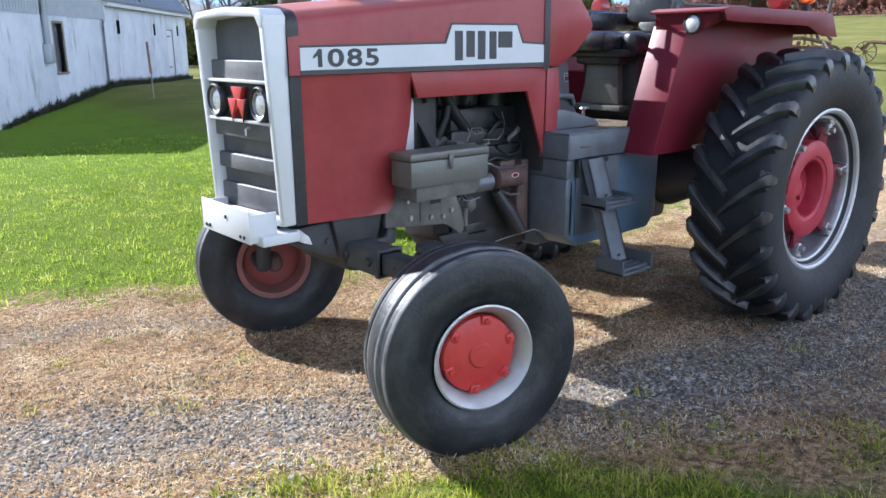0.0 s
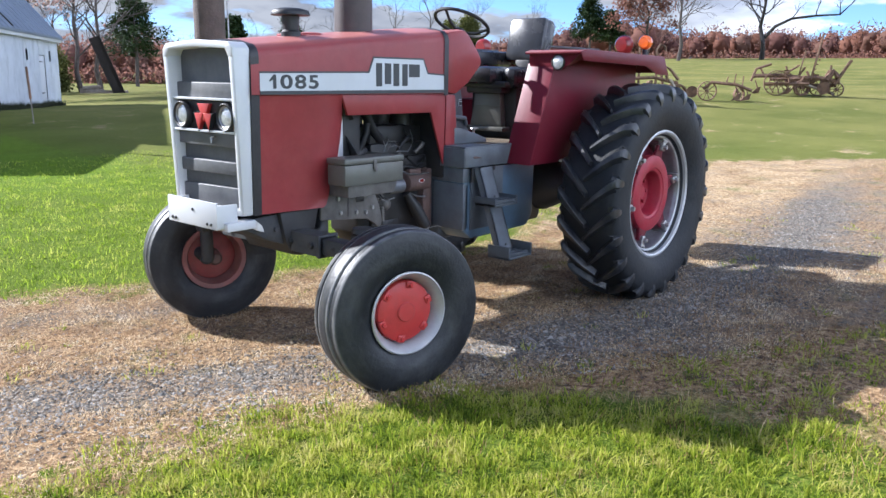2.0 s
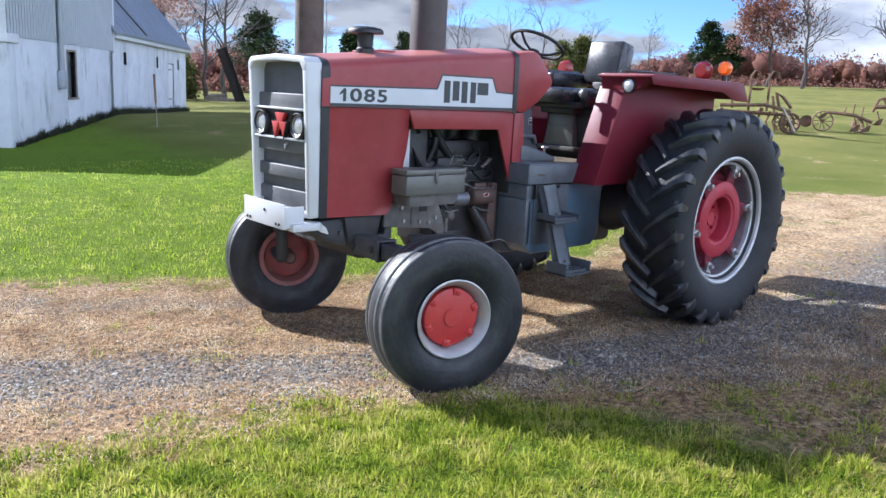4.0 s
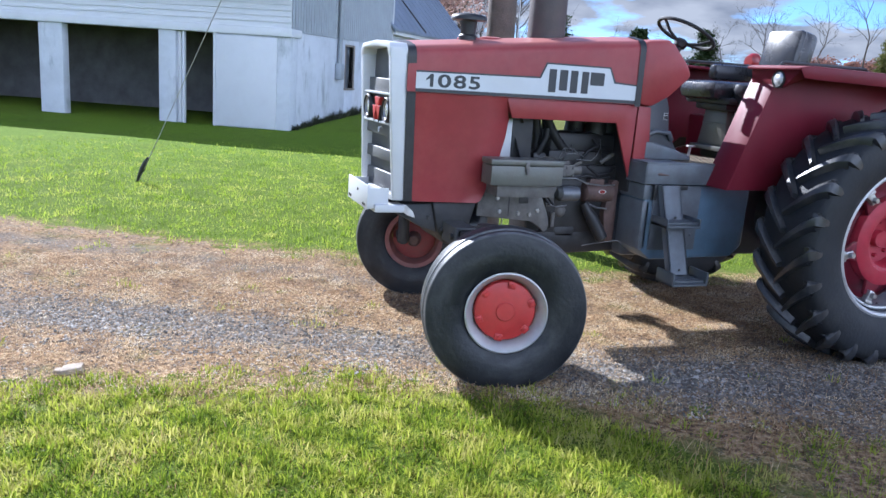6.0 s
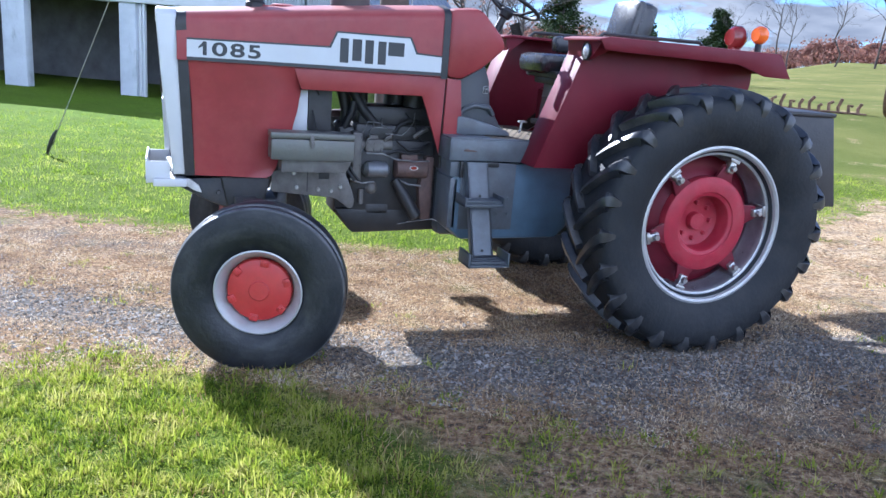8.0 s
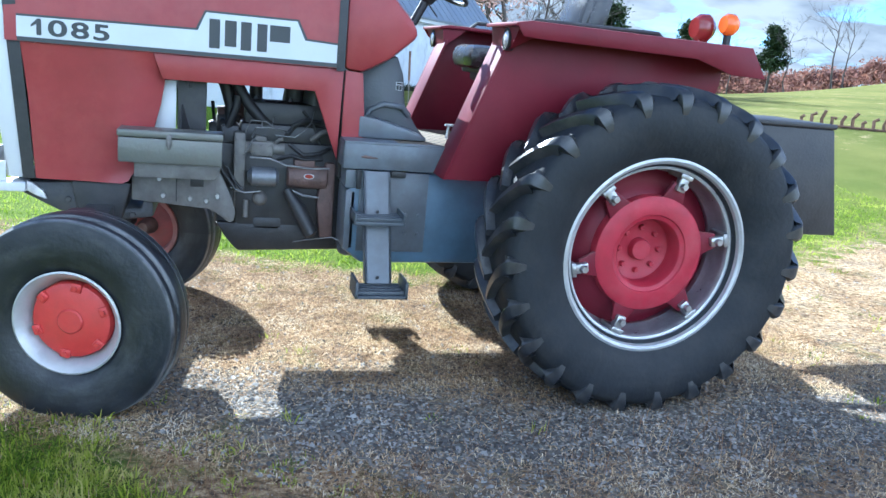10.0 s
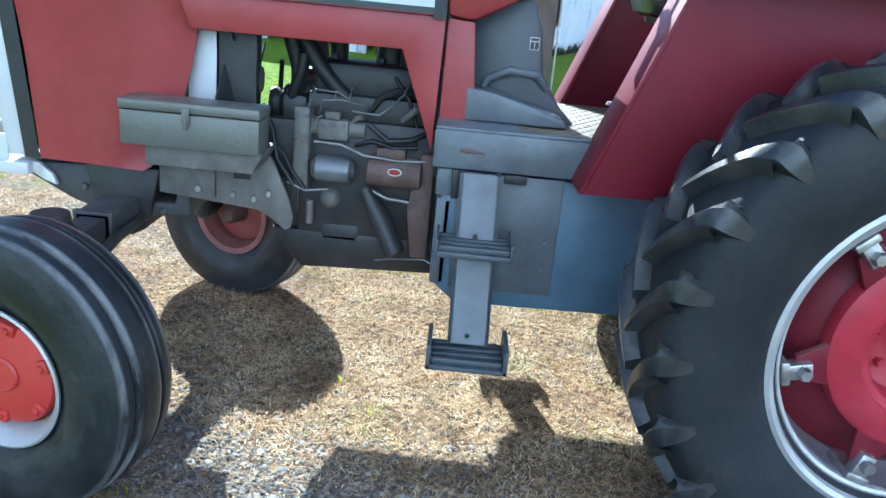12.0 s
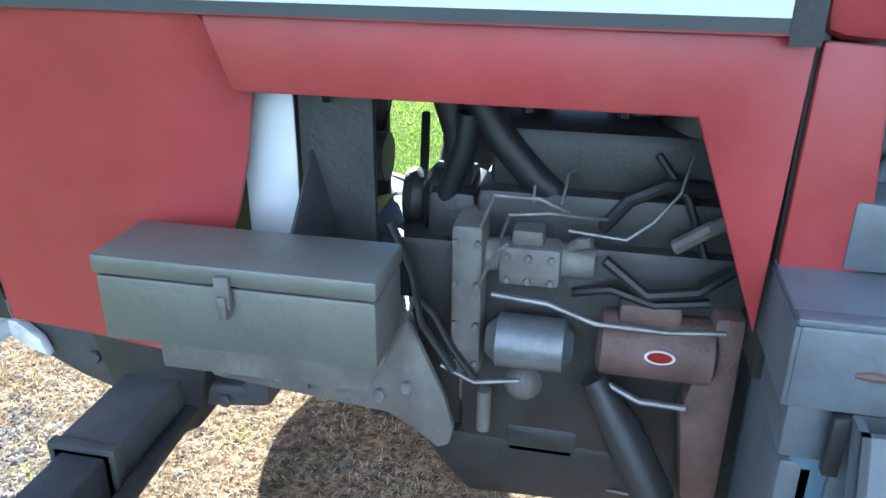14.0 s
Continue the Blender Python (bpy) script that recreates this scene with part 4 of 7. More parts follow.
def front_wheel(m, label, rim_paint=RIM, paint=RED_WHEEL):
    # disc with a raised cap; the outside of the wheel looks along -y
    f = Form().lathe([(0.0, -0.096), (0.05, -0.096), (0.056, -0.09), (0.056, -0.084), (0.075, -0.083), (0.15, -0.079), (0.17, -0.072), (0.176, -0.06), (0.176, 0.0), (0.09, 0.03), (0.0, 0.03)], 40)
    w = part("front_wheel", f, paint, tractor, label, m)
    part("tyre", tyre(Form(), 0.474, 0.215, 0.288, ribs=True), TYRE_FRONT, w, "black ribbed front tyre with sun glints painted on the rib edges")
    rim = [(0.2, 0.11), (0.232, 0.115), (0.236, 0.1), (0.212, 0.085), (0.198, 0.05), (0.181, 0.03), (0.185, -0.03), (0.2, -0.06), (0.212, -0.09), (0.222, -0.105), (0.236, -0.112), (0.238, -0.122), (0.23, -0.126), (0.222, -0.118), (0.206, -0.1), (0.192, -0.07), (0.18, -0.045), (0.176, 0.03), (0.19, 0.06)]
    part("rim", Form().lathe(rim, 48, closed=True), rim_paint, w, "silver painted front rim" if rim_paint == RIM else "rusty inner side of the rim")
    for k in range(6):
        a = math.radians(60 * k + 20)
        lug = Form().box(-0.024, 0.024, -0.089, -0.04, -0.02, 0.022, 0.008, Matrix.Rotation(-a + math.pi / 2, 4, "Y") @ Matrix.Translation((0, 0, 0.155)))
        lug.bolts([(0.155 * math.cos(a), -0.087, 0.155 * math.sin(a))], 0.012, 0.012)
        part("clamp_lug", lug, paint, w)
    part("hub", Form().tube([(0, 0.02, 0), (0, 0.13, 0), (0, 0.15, 0)], [0.06, 0.052, 0.035], 16), RUSTY_DARK, w, "dark greasy wheel hub")
    return w


FRONT_SIZE = Matrix.Scale(0.93, 4)
front_wheel(Matrix.Translation((-0.03, 0.13, 0.425)) @ Matrix.Rotation(radians(-15), 4, "Z") @ FRONT_SIZE, "bright red front wheel disc with a round cap")
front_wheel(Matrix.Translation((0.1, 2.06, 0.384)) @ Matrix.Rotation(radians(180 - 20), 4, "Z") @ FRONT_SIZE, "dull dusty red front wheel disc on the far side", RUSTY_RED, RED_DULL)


LUGS = [finish(lug_form(0.851, 0.49, side).bm, "tread_lug", LUG_RUBBER) for side in (-1, 1)]


def rear_wheel(m, label):
    # dished centre, set back behind the outer flange
    f = Form().lathe([(0.0, -0.04), (0.05, -0.04), (0.056, -0.03), (0.058, 0.0), (0.15, 0.0), (0.165, -0.01), (0.172, -0.1), (0.18, -0.112), (0.2, -0.118), (0.205, -0.126), (0.275, -0.13), (0.298, -0.118), (0.302, -0.1), (0.3, -0.06), (0.2, 0.03), (0.0, 0.03)], 56)
    w = part("rear_wheel", f, RED_HUB, tractor, label, m)
    part("wheel_disc", Form().lathe([(0.27, -0.06), (0.31, -0.055), (0.36, -0.005), (0.4, 0.03), (0.436, 0.045), (0.436, 0.055), (0.39, 0.05), (0.34, 0.02), (0.27, -0.02)], 56, closed=True), RED_FENDER, w, "dark red wheel disc behind the hub ring")
    for k in range(6):
        t = Matrix.Rotation(-radians(60 * k + 12), 4, "Y")
        part("disc_arm", Form().prism([(0.275, -0.07), (0.385, -0.036), (0.385, 0.036), (0.275, 0.07)], "y", -0.118, -0.09, 0.006, t), RED_FENDER, w)
    part("tyre", tyre(Form(), 0.851, 0.455, 0.49, n=92), RUBBER, w, "black rear tractor tyre with deep chevron lugs")
    rim = [(0.47, -0.155), (0.494, -0.172), (0.5, -0.182), (0.494, -0.19), (0.478, -0.188), (0.468, -0.165), (0.448, -0.14), (0.435, -0.1), (0.438, -0.03), (0.42, 0.0), (0.43, 0.06), (0.44, 0.12), (0.46, 0.15), (0.495, 0.18), (0.47, 0.17), (0.445, 0.13), (0.432, 0.06), (0.424, 0.0), (0.444, -0.03), (0.444, -0.1), (0.455, -0.135)]
    part("rim", Form().lathe(rim, 72, closed=True), RIM_REAR, w, "silver rear rim with worn paint")
    part("rim_flange", Form().lathe([(0.468, -0.17), (0.474, -0.188), (0.488, -0.197), (0.501, -0.193), (0.506, -0.182), (0.5, -0.17)], 72, closed=True), RIM, w, "bright silver outer flange")
    part("rim_bead", Form().lathe([(0.436, -0.128), (0.44, -0.142), (0.45, -0.147), (0.456, -0.14), (0.452, -0.125)], 72, closed=True), RIM, w, "bright silver inner bead")
    for k in range(23):
        for i in (0, 1):
            lug = new("tread_lug", LUGS[i])
            lug.parent = w
            lug.matrix_basis = Matrix.Rotation(2 * math.pi * (k + 0.5 * i) / 23, 4, "Y")
    for k in range(6):
        a = radians(60 * k + 12)
        t = Matrix.Rotation(-a, 4, "Y")
        c = Form().box(0.345, 0.432, -0.145, -0.1, -0.024, 0.024, 0.006, t)
        c.box(0.412, 0.436, -0.15, -0.02, -0.036, 0.036, 0.005, t)
        c.bolts([(0.375 * math.cos(a), -0.143, 0.375 * math.sin(a))], 0.02, 0.03)
        part("rim_clamp", c, STEEL, w, "bare steel rim clamp")
    for k in range(8):
        a = radians(45 * k)
        part("wheel_bolt", Form().bolts([(0.115 * math.cos(a), 0.002, 0.115 * math.sin(a))], 0.015, 0.025), RED_HUB, w)
    part("axle", Form().tube([(0, 0.1, 0), (0, 0.5, 0)], 0.09, 20), OILY, w, "dark axle tube")
    return w


REAR_SIZE = Matrix.Scale(0.94, 4)
rear_wheel(Matrix.Translation((2.51, 0.085, 0.795)) @ REAR_SIZE, "dark red rear wheel centre with silver rim")
rear_wheel(Matrix.Translation((2.51, mir(0.085), 0.75)) @ Matrix.Rotation(math.pi, 4, "Z") @ REAR_SIZE, "dark red rear wheel centre on the far side")


def section(x, zb, zt, y0, crown=0.025, rad=0.07, n=5):
    """A hood section at x: up one side, over the top, down the other."""
    pts = [(y0, zb), (y0, zt - rad)]
    for k in range(1, n + 1):
        a = math.pi / 2 * k / n
        pts.append((y0 + rad * (1 - math.cos(a)), zt - rad + rad * math.sin(a)))
    pts.append((y0 + (YC - y0) * 0.5, zt + crown * 0.75))
    pts.append((YC, zt + crown))
    left = pts
    right = [(mir(y), z) for y, z in reversed(pts[:-1])]
    return [(x, y, z) for y, z in left + right]


def loft(form, sections, thick=0.006):
    rows = [[form.bm.verts.new(p) for p in s] for s in sections]
    for a, b in zip(rows, rows[1:]):
        for i in range(len(a) - 1):
            form.bm.faces.new((a[i], a[i + 1], b[i + 1], b[i]))
    geom = bmesh.ops.solidify(form.bm, geom=form.bm.faces[:], thickness=thick)
    return form


def leaning(form):
    """The nose runs back and the near side leans in towards its foot."""
    for v in form.bm.verts:
        drop = max(0.0, 1.5 - v.co.z)
        near = min(1.0, max(0.0, (YC - v.co.y) / 0.28))
        v.co.x += 0.072 * drop * near
        v.co.y += 0.125 * drop * near
    return form


HOOD_TOP = [(-0.43, 1.765), (-0.38, 1.772), (0.3, 1.838), (0.7, 1.876), (1.085, 1.908)]
part("hood", loft(Form(), [section(x, 1.512, z, 0.79) for x, z in HOOD_TOP]), RED, tractor, "faded red hood with a paler top")
part("hood_trim", leaning(loft(Form(), [section(x, zb, z, 0.787, rad=0.072) for zb, x, z in ((0.868, -0.435, 1.766), (0.868, -0.38, 1.774))])), BLACK, tractor, "black rubber strip behind the grille surround")
part("cowl_gap", loft(Form(), [section(x, 1.5, z, 0.785, rad=0.07) for x, z in ((1.076, 1.911), (1.118, 1.915))]), BLACK, tractor, "black seal between hood and dash cowl")


def side(name, y, sign):
    # front skirt, strip over the opening and rear post
    a, b = sorted((y, y + sign * 0.02))
    skirt, rows = Form(), []
    # the rear edge turns in behind the panel's face
    for z, xe, turn in ((0.868, 0.062, 0.0), (0.882, 0.09, 0.01), (0.93, 0.118, 0.025), (1.04, 0.16, 0.045), (1.15, 0.207, 0.057), (1.26, 0.235, 0.064), (1.378, 0.254, 0.072), (1.44, 0.232, 0.045), (1.51, 0.204, 0.006)):
        line = [(-0.38, 0.0), (-0.16, 0.0)] + [((xe - 0.21) + 0.21 * k / 6, turn * (k / 6) ** 2.2) for k in range(7)]
        rows.append([skirt.bm.verts.new((x, y + sign * (t + d), z)) for d in (0, 0.012) for x, t in line])
    n = len(line)
    for p, q in zip(rows, rows[1:]):
        for k in range(2 * n - 1):
            if k != n - 1:
                skirt.bm.faces.new((p[k], p[k + 1], q[k + 1], q[k]))
        skirt.bm.faces.new((p[n - 1], p[2 * n - 1], q[2 * n - 1], q[n - 1]))
    for k in range(n - 1):
        skirt.bm.faces.new((rows[0][k], rows[0][k + 1], rows[0][n + k + 1], rows[0][n + k]))
    for v in skirt.bm.verts:
        lean_ = float(np.interp(v.co.z, [0.868, 1.3, 1.51], [1.0, 0.6, 0.2])) * max(0.0, min(1.0, (0.3 - v.co.x) / 0.6))
        if sign > 0:
            v.co.x += 0.046 * lean_ * max(0.0, min(1.0, -v.co.x / 0.38))
            v.co.y += 0.08 * lean_
    part(name, skirt, RED, tractor, "faded red side panel")
    a, b = a + sign * 0.016, b + sign * 0.016
    part("window_strip", Form().prism([(0.203, 1.51), (0.248, 1.39), (0.976, 1.39), (1.106, 1.045), (1.118, 1.51)], "y", a, b, 0.004), RED, tractor, "red frame strip round the engine opening")
    part("cowl_post", Form().prism([(1.126, 1.505), (1.122, 1.04), (1.186, 1.04), (1.246, 1.183), (1.217, 1.5)], "y", a, b, 0.005), RED, tractor)


side("side_panel", 0.79, 1)
side("side_panel", mir(0.79), -1)
part("dash_cowl", Form().prism([(1.115, 1.508), (1.217, 1.5), (1.35, 1.575), (1.5, 1.71), (1.46, 1.78), (1.34, 1.905), (1.29, 1.93), (1.115, 1.912)], "y", 0.79, mir(0.79), 0.035), RED, tractor, "red dash cowl")
part("dash_console", Form().prism([(1.21, 1.165), (1.62, 1.165), (1.56, 1.22), (1.48, 1.34), (1.46, 1.5), (1.42, 1.6), (1.3, 1.56), (1.21, 1.5)], "y", 0.947, mir(0.947), 0.012), GREY_DARK, tractor, "dark grey console under the dash")

# decals
for y, s in ((0.79, -1), (mir(0.79), 1)):
    a, b = sorted((y + s * 0.0005, y + s * 0.003))
    part("hood_stripe", Form().prism([(-0.378, 1.532), (1.075, 1.536), (1.075, 1.624), (0.914, 1.632), (0.872, 1.719), (0.443, 1.719), (0.405, 1.633), (-0.378, 1.622)], "y", a, b, 0), DECAL, tractor, "white stripe decal along the hood")
    a2, b2 = sorted((y + s * 0.0005, y + s * 0.0022))
    part("stripe_border", Form().prism([(-0.378, 1.513), (1.078, 1.516), (1.078, 1.634), (0.924, 1.642), (0.88, 1.729), (0.436, 1.729), (0.396, 1.643), (-0.378, 1.632)], "y", a2, b2, 0), DECAL_DARK, tractor, "dark edging of the hood stripe")
    a3, b3 = sorted((y + s * 0.003, y + s * 0.0045))
    badge = Form()
    for u0, u1, v0, v1 in ((0.458, 0.508, 1.556, 1.692), (0.53, 0.585, 1.57, 1.692), (0.605, 0.655, 1.558, 1.692), (0.682, 0.73, 1.559, 1.69), (0.742, 0.84, 1.612, 1.69)):
        badge.prism([(u0, v0), (u1, v0), (u1, v1), (u0, v1)], "y", a3, b3, 0)
    part("maker_badge", badge, DECAL_DARK, tractor, "dark plain maker's mark on the stripe")


def lettering(name, words, size, m, material, parent, stretch=1.0):
    """Bold letters: the font's outline, thickened by a few close copies."""
    cu = bpy.data.curves.new(name, "FONT")
    cu.body, cu.size, cu.extrude, cu.align_x = words, size, 0.001, "CENTER"
    tmp = new(name, cu)
    me = bpy.data.meshes.new_from_object(tmp.evaluated_get(bpy.context.evaluated_depsgraph_get()))
    bpy.data.objects.remove(tmp)
    bold = bmesh.new()
    for k, (dx, dz) in enumerate(((0, 0), (-0.022, 0), (0.022, 0), (0, 0.026), (0, -0.026), (0.016, 0.018), (-0.016, -0.018), (-0.016, 0.018), (0.016, -0.018))):
        n0 = len(bold.verts)
        bold.from_mesh(me)
        bold.verts.ensure_lookup_table()
        for v in bold.verts[n0:]:
            v.co += Vector((dx * size, dz * size, -0.00005 * k))
    bold.to_mesh(me)
    bold.free()
    me.materials.clear()
    me.materials.append(material)
    ob = new(name, me)
    ob.parent = parent
    ob.matrix_basis = m @ Matrix.Diagonal((stretch, 1, 1, 1))
    return ob


for digit, x, wide_ in (("1", -0.285, 1.45), ("0", -0.207, 1.68), ("8", -0.112, 1.62), ("5", -0.02, 1.62)):
    tagged(lettering("model_digit", digit, 0.1, pose(x, 0.7858, 1.546, 90, 0, 0), DECAL_DARK, tractor, wide_), "dark digit of the model number 1085")

part("digit_flag", Form().prism([(-0.318, 1.588), (-0.29, 1.617), (-0.278, 1.617), (-0.278, 1.602), (-0.318, 1.578)], "y", 0.7845, 0.7862, 0), DECAL_DARK, tractor, "flag of the digit one")

# grille
sur = Form()
for y0, y1 in ((0.79, 0.835), (mir(0.835), mir(0.79))):
    sur.prism([(-0.537, 1.75), (-0.43, 1.752), (-0.43, 0.87), (-0.497, 0.87), (-0.515, 1.3)], "y", y0, y1, 0.012)
sur.prism([(0.79, 1.70), (0.80, 1.752), (0.83, 1.775), (YC, 1.79), (mir(0.83), 1.775), (mir(0.8), 1.752), (mir(0.79), 1.70), (mir(0.83), 1.70), (mir(0.86), 1.742), (YC, 1.752), (0.86, 1.742), (0.83, 1.70)], "x", -0.537, -0.43, 0.008)
sur.box(-0.5, -0.44, 0.8, mir(0.8), 0.87, 0.905, 0.006)
part("grille_surround", leaning(sur), WHITE, tractor, "white painted grille surround")
part("grille_back", leaning(Form().box(-0.45, -0.438, 0.82, mir(0.82), 0.89, 1.76, 0.002)), GRILLE, tractor, "dark grey grille screen")
for z0, z1, x in ((1.572, 1.49, -0.482), (1.306, 1.236, -0.484), (1.155, 1.085, -0.477), (1.015, 0.91, -0.47)):
    part("grille_slat", leaning(Form().prism([(x, z0 - 0.004), (x + 0.008, z0), (-0.452, z0), (-0.452, z1), (x, z1)], "y", 0.836, mir(0.836), 0.002)), GRILLE, tractor, "flat dark grey grille slat")
part("grille_pin", Form().tube([(-0.484, YC - 0.06, 1.285), (-0.505, YC - 0.06, 1.28), (-0.508, YC - 0.065, 1.255)], [0.008, 0.007, 0.004], 8), STEEL, tractor, "small bent pin on the grille")
part("headlight_panel", leaning(Form().box(-0.484, -0.462, 0.836, mir(0.836), 1.315, 1.475, 0.004)), BLACK, tractor, "black headlight panel")
for z in (1.478, 1.308):
    part("white_strip", leaning(Form().box(-0.512, -0.48, 0.836, mir(0.836), z, z + 0.013, 0.003)), WHITE, tractor, "white painted strip beside the headlights")
for y in (0.92, mir(0.905)):
    h = part("headlight", Form().lathe([(0.0, -0.508), (0.03, -0.506), (0.053, -0.498), (0.053, -0.486), (0.0, -0.486)], 24, "x", (0, y, 1.395)), LENS, tractor, "round clear headlight")
    part("lens_ring", Form().lathe([(0.053, -0.505), (0.057, -0.508), (0.06, -0.504), (0.06, -0.486), (0.053, -0.486)], 24, "x", (0, y, 1.395), closed=True), STEEL, h, "bright metal lens ring")
    part("bezel", Form().lathe([(0.06, -0.512), (0.068, -0.516), (0.074, -0.508), (0.074, -0.482), (0.06, -0.482)], 24, "x", (0, y, 1.395), closed=True), BLACK, h, "black headlight ring")
emb = part("grille_badge", Form().prism([(YC - 0.055, 1.46), (YC + 0.055, 1.46), (YC, 1.362)], "x", -0.508, -0.482, 0.003), RED_WHEEL, tractor, "small plain badge of three red wedges")
for y, e in ((YC - 0.04, -0.01), (YC + 0.04, 0.01)):
    part("badge_wedge", Form().prism([(y - 0.039, 1.408), (y + 0.039, 1.408), (y + e, 1.32)], "x", -0.512, -0.482, 0.003), RED_WHEEL, emb)
    part("badge_edge", Form().prism([(y - 0.039 if e < 0 else y + 0.039, 1.412), (y - 0.047 if e < 0 else y + 0.047, 1.412), (y + 0.6 * e, 1.31), (y + e, 1.318)], "x", -0.51, -0.482, 0.001), BLACK, emb, "dark edge of the badge")

# bumper plate and front casting
bump = Form().box(-0.6, -0.588, 0.9, 1.37, 0.81, 0.955, 0.004)
bump.box(-0.6, -0.47, 0.895, 0.907, 0.815, 0.94, 0.004).box(-0.6, -0.47, 1.36, 1.372, 0.815, 0.94, 0.004)
bump.box(-0.56, -0.38, 0.86, 0.98, 0.80, 0.845, 0.006).box(-0.56, -0.38, 1.28, 1.4, 0.80, 0.845, 0.006)
part("front_plate", bump, WHITE, tractor, "white bolted front weight plate")
for y, z in ((0.95, 0.835), (0.985, 0.835), (1.12, 0.9), (1.29, 0.835), (1.325, 0.835)):
    part("plate_bolt", Form().bolts([(-0.6, y, z)], 0.009, 0.006, "x"), BLACK, tractor)
part("front_casting", Form().prism([(-0.5, 0.83), (-0.36, 0.84), (-0.12, 0.852), (-0.1, 0.72), (0.14, 0.72), (0.16, 0.86), (0.2, 0.86), (0.2, 0.68), (0.05, 0.66), (-0.12, 0.655), (-0.25, 0.7)], "y", 0.93, 1.31, 0.015).bolts([(-0.2, 0.93, 0.76), (-0.05, 0.93, 0.69), (0.1, 0.93, 0.69)], 0.015, 0.015), AXLE, tractor, "dusty cast front axle support")
part("plate_bracket", Form().prism([(-0.42, 0.845), (-0.36, 0.842), (-0.31, 0.8), (-0.295, 0.76), (-0.34, 0.775), (-0.4, 0.81)], "y", 0.9, 0.925, 0.005), CHIPPED, tractor, "chipped white bracket of the front plate")
AX = -0.05
part("axle_beam", Form().box(AX - 0.065, AX + 0.065, 0.65, mir(0.65), 0.625, 0.745, 0.008).box(AX - 0.07, AX + 0.07, 0.65, 0.675, 0.62, 0.75, 0.004), AXLE, tractor, "dusty dark grey front axle beam")
part("axle_pivot", Form().prism([(-0.19, 0.86), (0.1, 0.86), (0.04, 0.62), (-0.02, 0.585), (-0.1, 0.6), (-0.15, 0.68)], "y", 0.9, mir(0.9), 0.015), OILY, tractor, "dark axle pivot casting")
for s in (1, -1):
    def yy(y, s=s):
        return y if s > 0 else mir(y)

    y0, y1 = sorted((yy(0.38), yy(0.66)))
    e = part("axle_extension", Form().box(AX - 0.047, AX + 0.047, y0, y1, 0.64, 0.73, 0.006), AXLE, tractor, "dusty dark grey sliding axle extension with bolt holes")
    part("knuckle", Form().box(AX - 0.055, AX + 0.055, yy(0.37) - 0.045, yy(0.37) + 0.045, 0.6, 0.79, 0.012), OILY, e, "dark steering knuckle")
    part("kingpin", Form().tube([(AX, yy(0.37), 0.4), (AX, yy(0.37), 0.6), (AX, yy(0.37), 0.79), (AX, yy(0.37), 0.8), (AX, yy(0.37), 0.825)], [0.042, 0.042, 0.042, 0.062, 0.058], 16), OILY, e, "greasy king pin with a flat cap")
    for q in (0.72, 0.9):
        part("axle_bolt", Form().bolts([(AX - 0.066, yy(q), 0.685)], 0.02, 0.018, "x"), OILY, e)
    for q in (0.44, 0.5, 0.56):
        part("bolt_hole", Form().lathe([(0.0, -0.004), (0.011, -0.004), (0.011, 0.0)], 12, "x", (AX - 0.046, yy(q), 0.685)), BLACK, e)
    part("spindle", Form().tube([(AX, yy(0.37), 0.42), (AX + 0.025, yy(0.24), 0.43)], [0.05, 0.042], 14), OILY, e, "dark wheel spindle")
    part("steering_arm", Form().tube([(AX, yy(0.37), 0.785), (AX + 0.05, yy(0.36), 0.775), (AX + 0.11, yy(0.365), 0.735), (AX + 0.125, yy(0.37), 0.7)], [0.034, 0.03, 0.024, 0.024], 10), OILY, e, "steering arm")
    part("ball_joint", Form().tube([(AX + 0.125, yy(0.37), 0.73), (AX + 0.125, yy(0.37), 0.64)], [0.03, 0.036], 12), OILY, e, "greasy tie rod end")
    part("tie_rod", Form().tube([(AX + 0.125, yy(0.37), 0.67), (AX + 0.1, yy(0.6), 0.675), (AX + 0.07, YC - s * 0.06, 0.665)], [0.022, 0.019, 0.016], 10), OILY, e, "steering tie rod")

# engine
ENGINE_SIDE = Matrix.Translation((0.135, 0.12, 0.06)) @ Matrix.Diagonal((0.85, 1, 0.93, 1))
PLATE_SIDE = Matrix.Translation((0.1, 0.17, -0.177)) @ Matrix.Diagonal((0.93, 1, 1.15, 1))
part("engine_block", Form().box(0.6, 1.2, 0.975, 1.3, 0.62, 1.1, 0.02).box(0.5, 0.62, 1.0, 1.27, 0.62, 0.86, 0.02).box(0.62, 1.16, 1.0, 1.29, 1.08, 1.19, 0.02).prism([(0.5, 0.66), (1.22, 0.66), (1.18, 0.52), (0.62, 0.5), (0.56, 0.57)], "y", 0.97, 1.28, 0.02), OILY, tractor, "dark oily engine block and sump")
part("water_pump", Form().lathe([(0.0, 0.46), (0.055, 0.46), (0.06, 0.48), (0.05, 0.5), (0.075, 0.52), (0.075, 0.6), (0.0, 0.6)], 20, "x", (0, YC, 1.12)).box(0.52, 0.62, 1.02, 1.2, 1.02, 1.17, 0.02).tube([(0.57, 1.1, 1.15), (0.57, 1.09, 1.27), (0.54, 1.08, 1.38), (0.45, 1.06, 1.5)], [0.03, 0.032, 0.035, 0.035], 12), OILY, tractor, "dark water pump and thermostat housing")
part("timing_case", Form().box(0.39, 0.603, 1.0, 1.24, 0.84, 1.08, 0.02).bolts([(0.39, y, z) for y in (1.03, 1.21) for z in (0.88, 1.04)], 0.012, 0.012, "x"), OILY, tractor, "oily timing case at the front of the block")
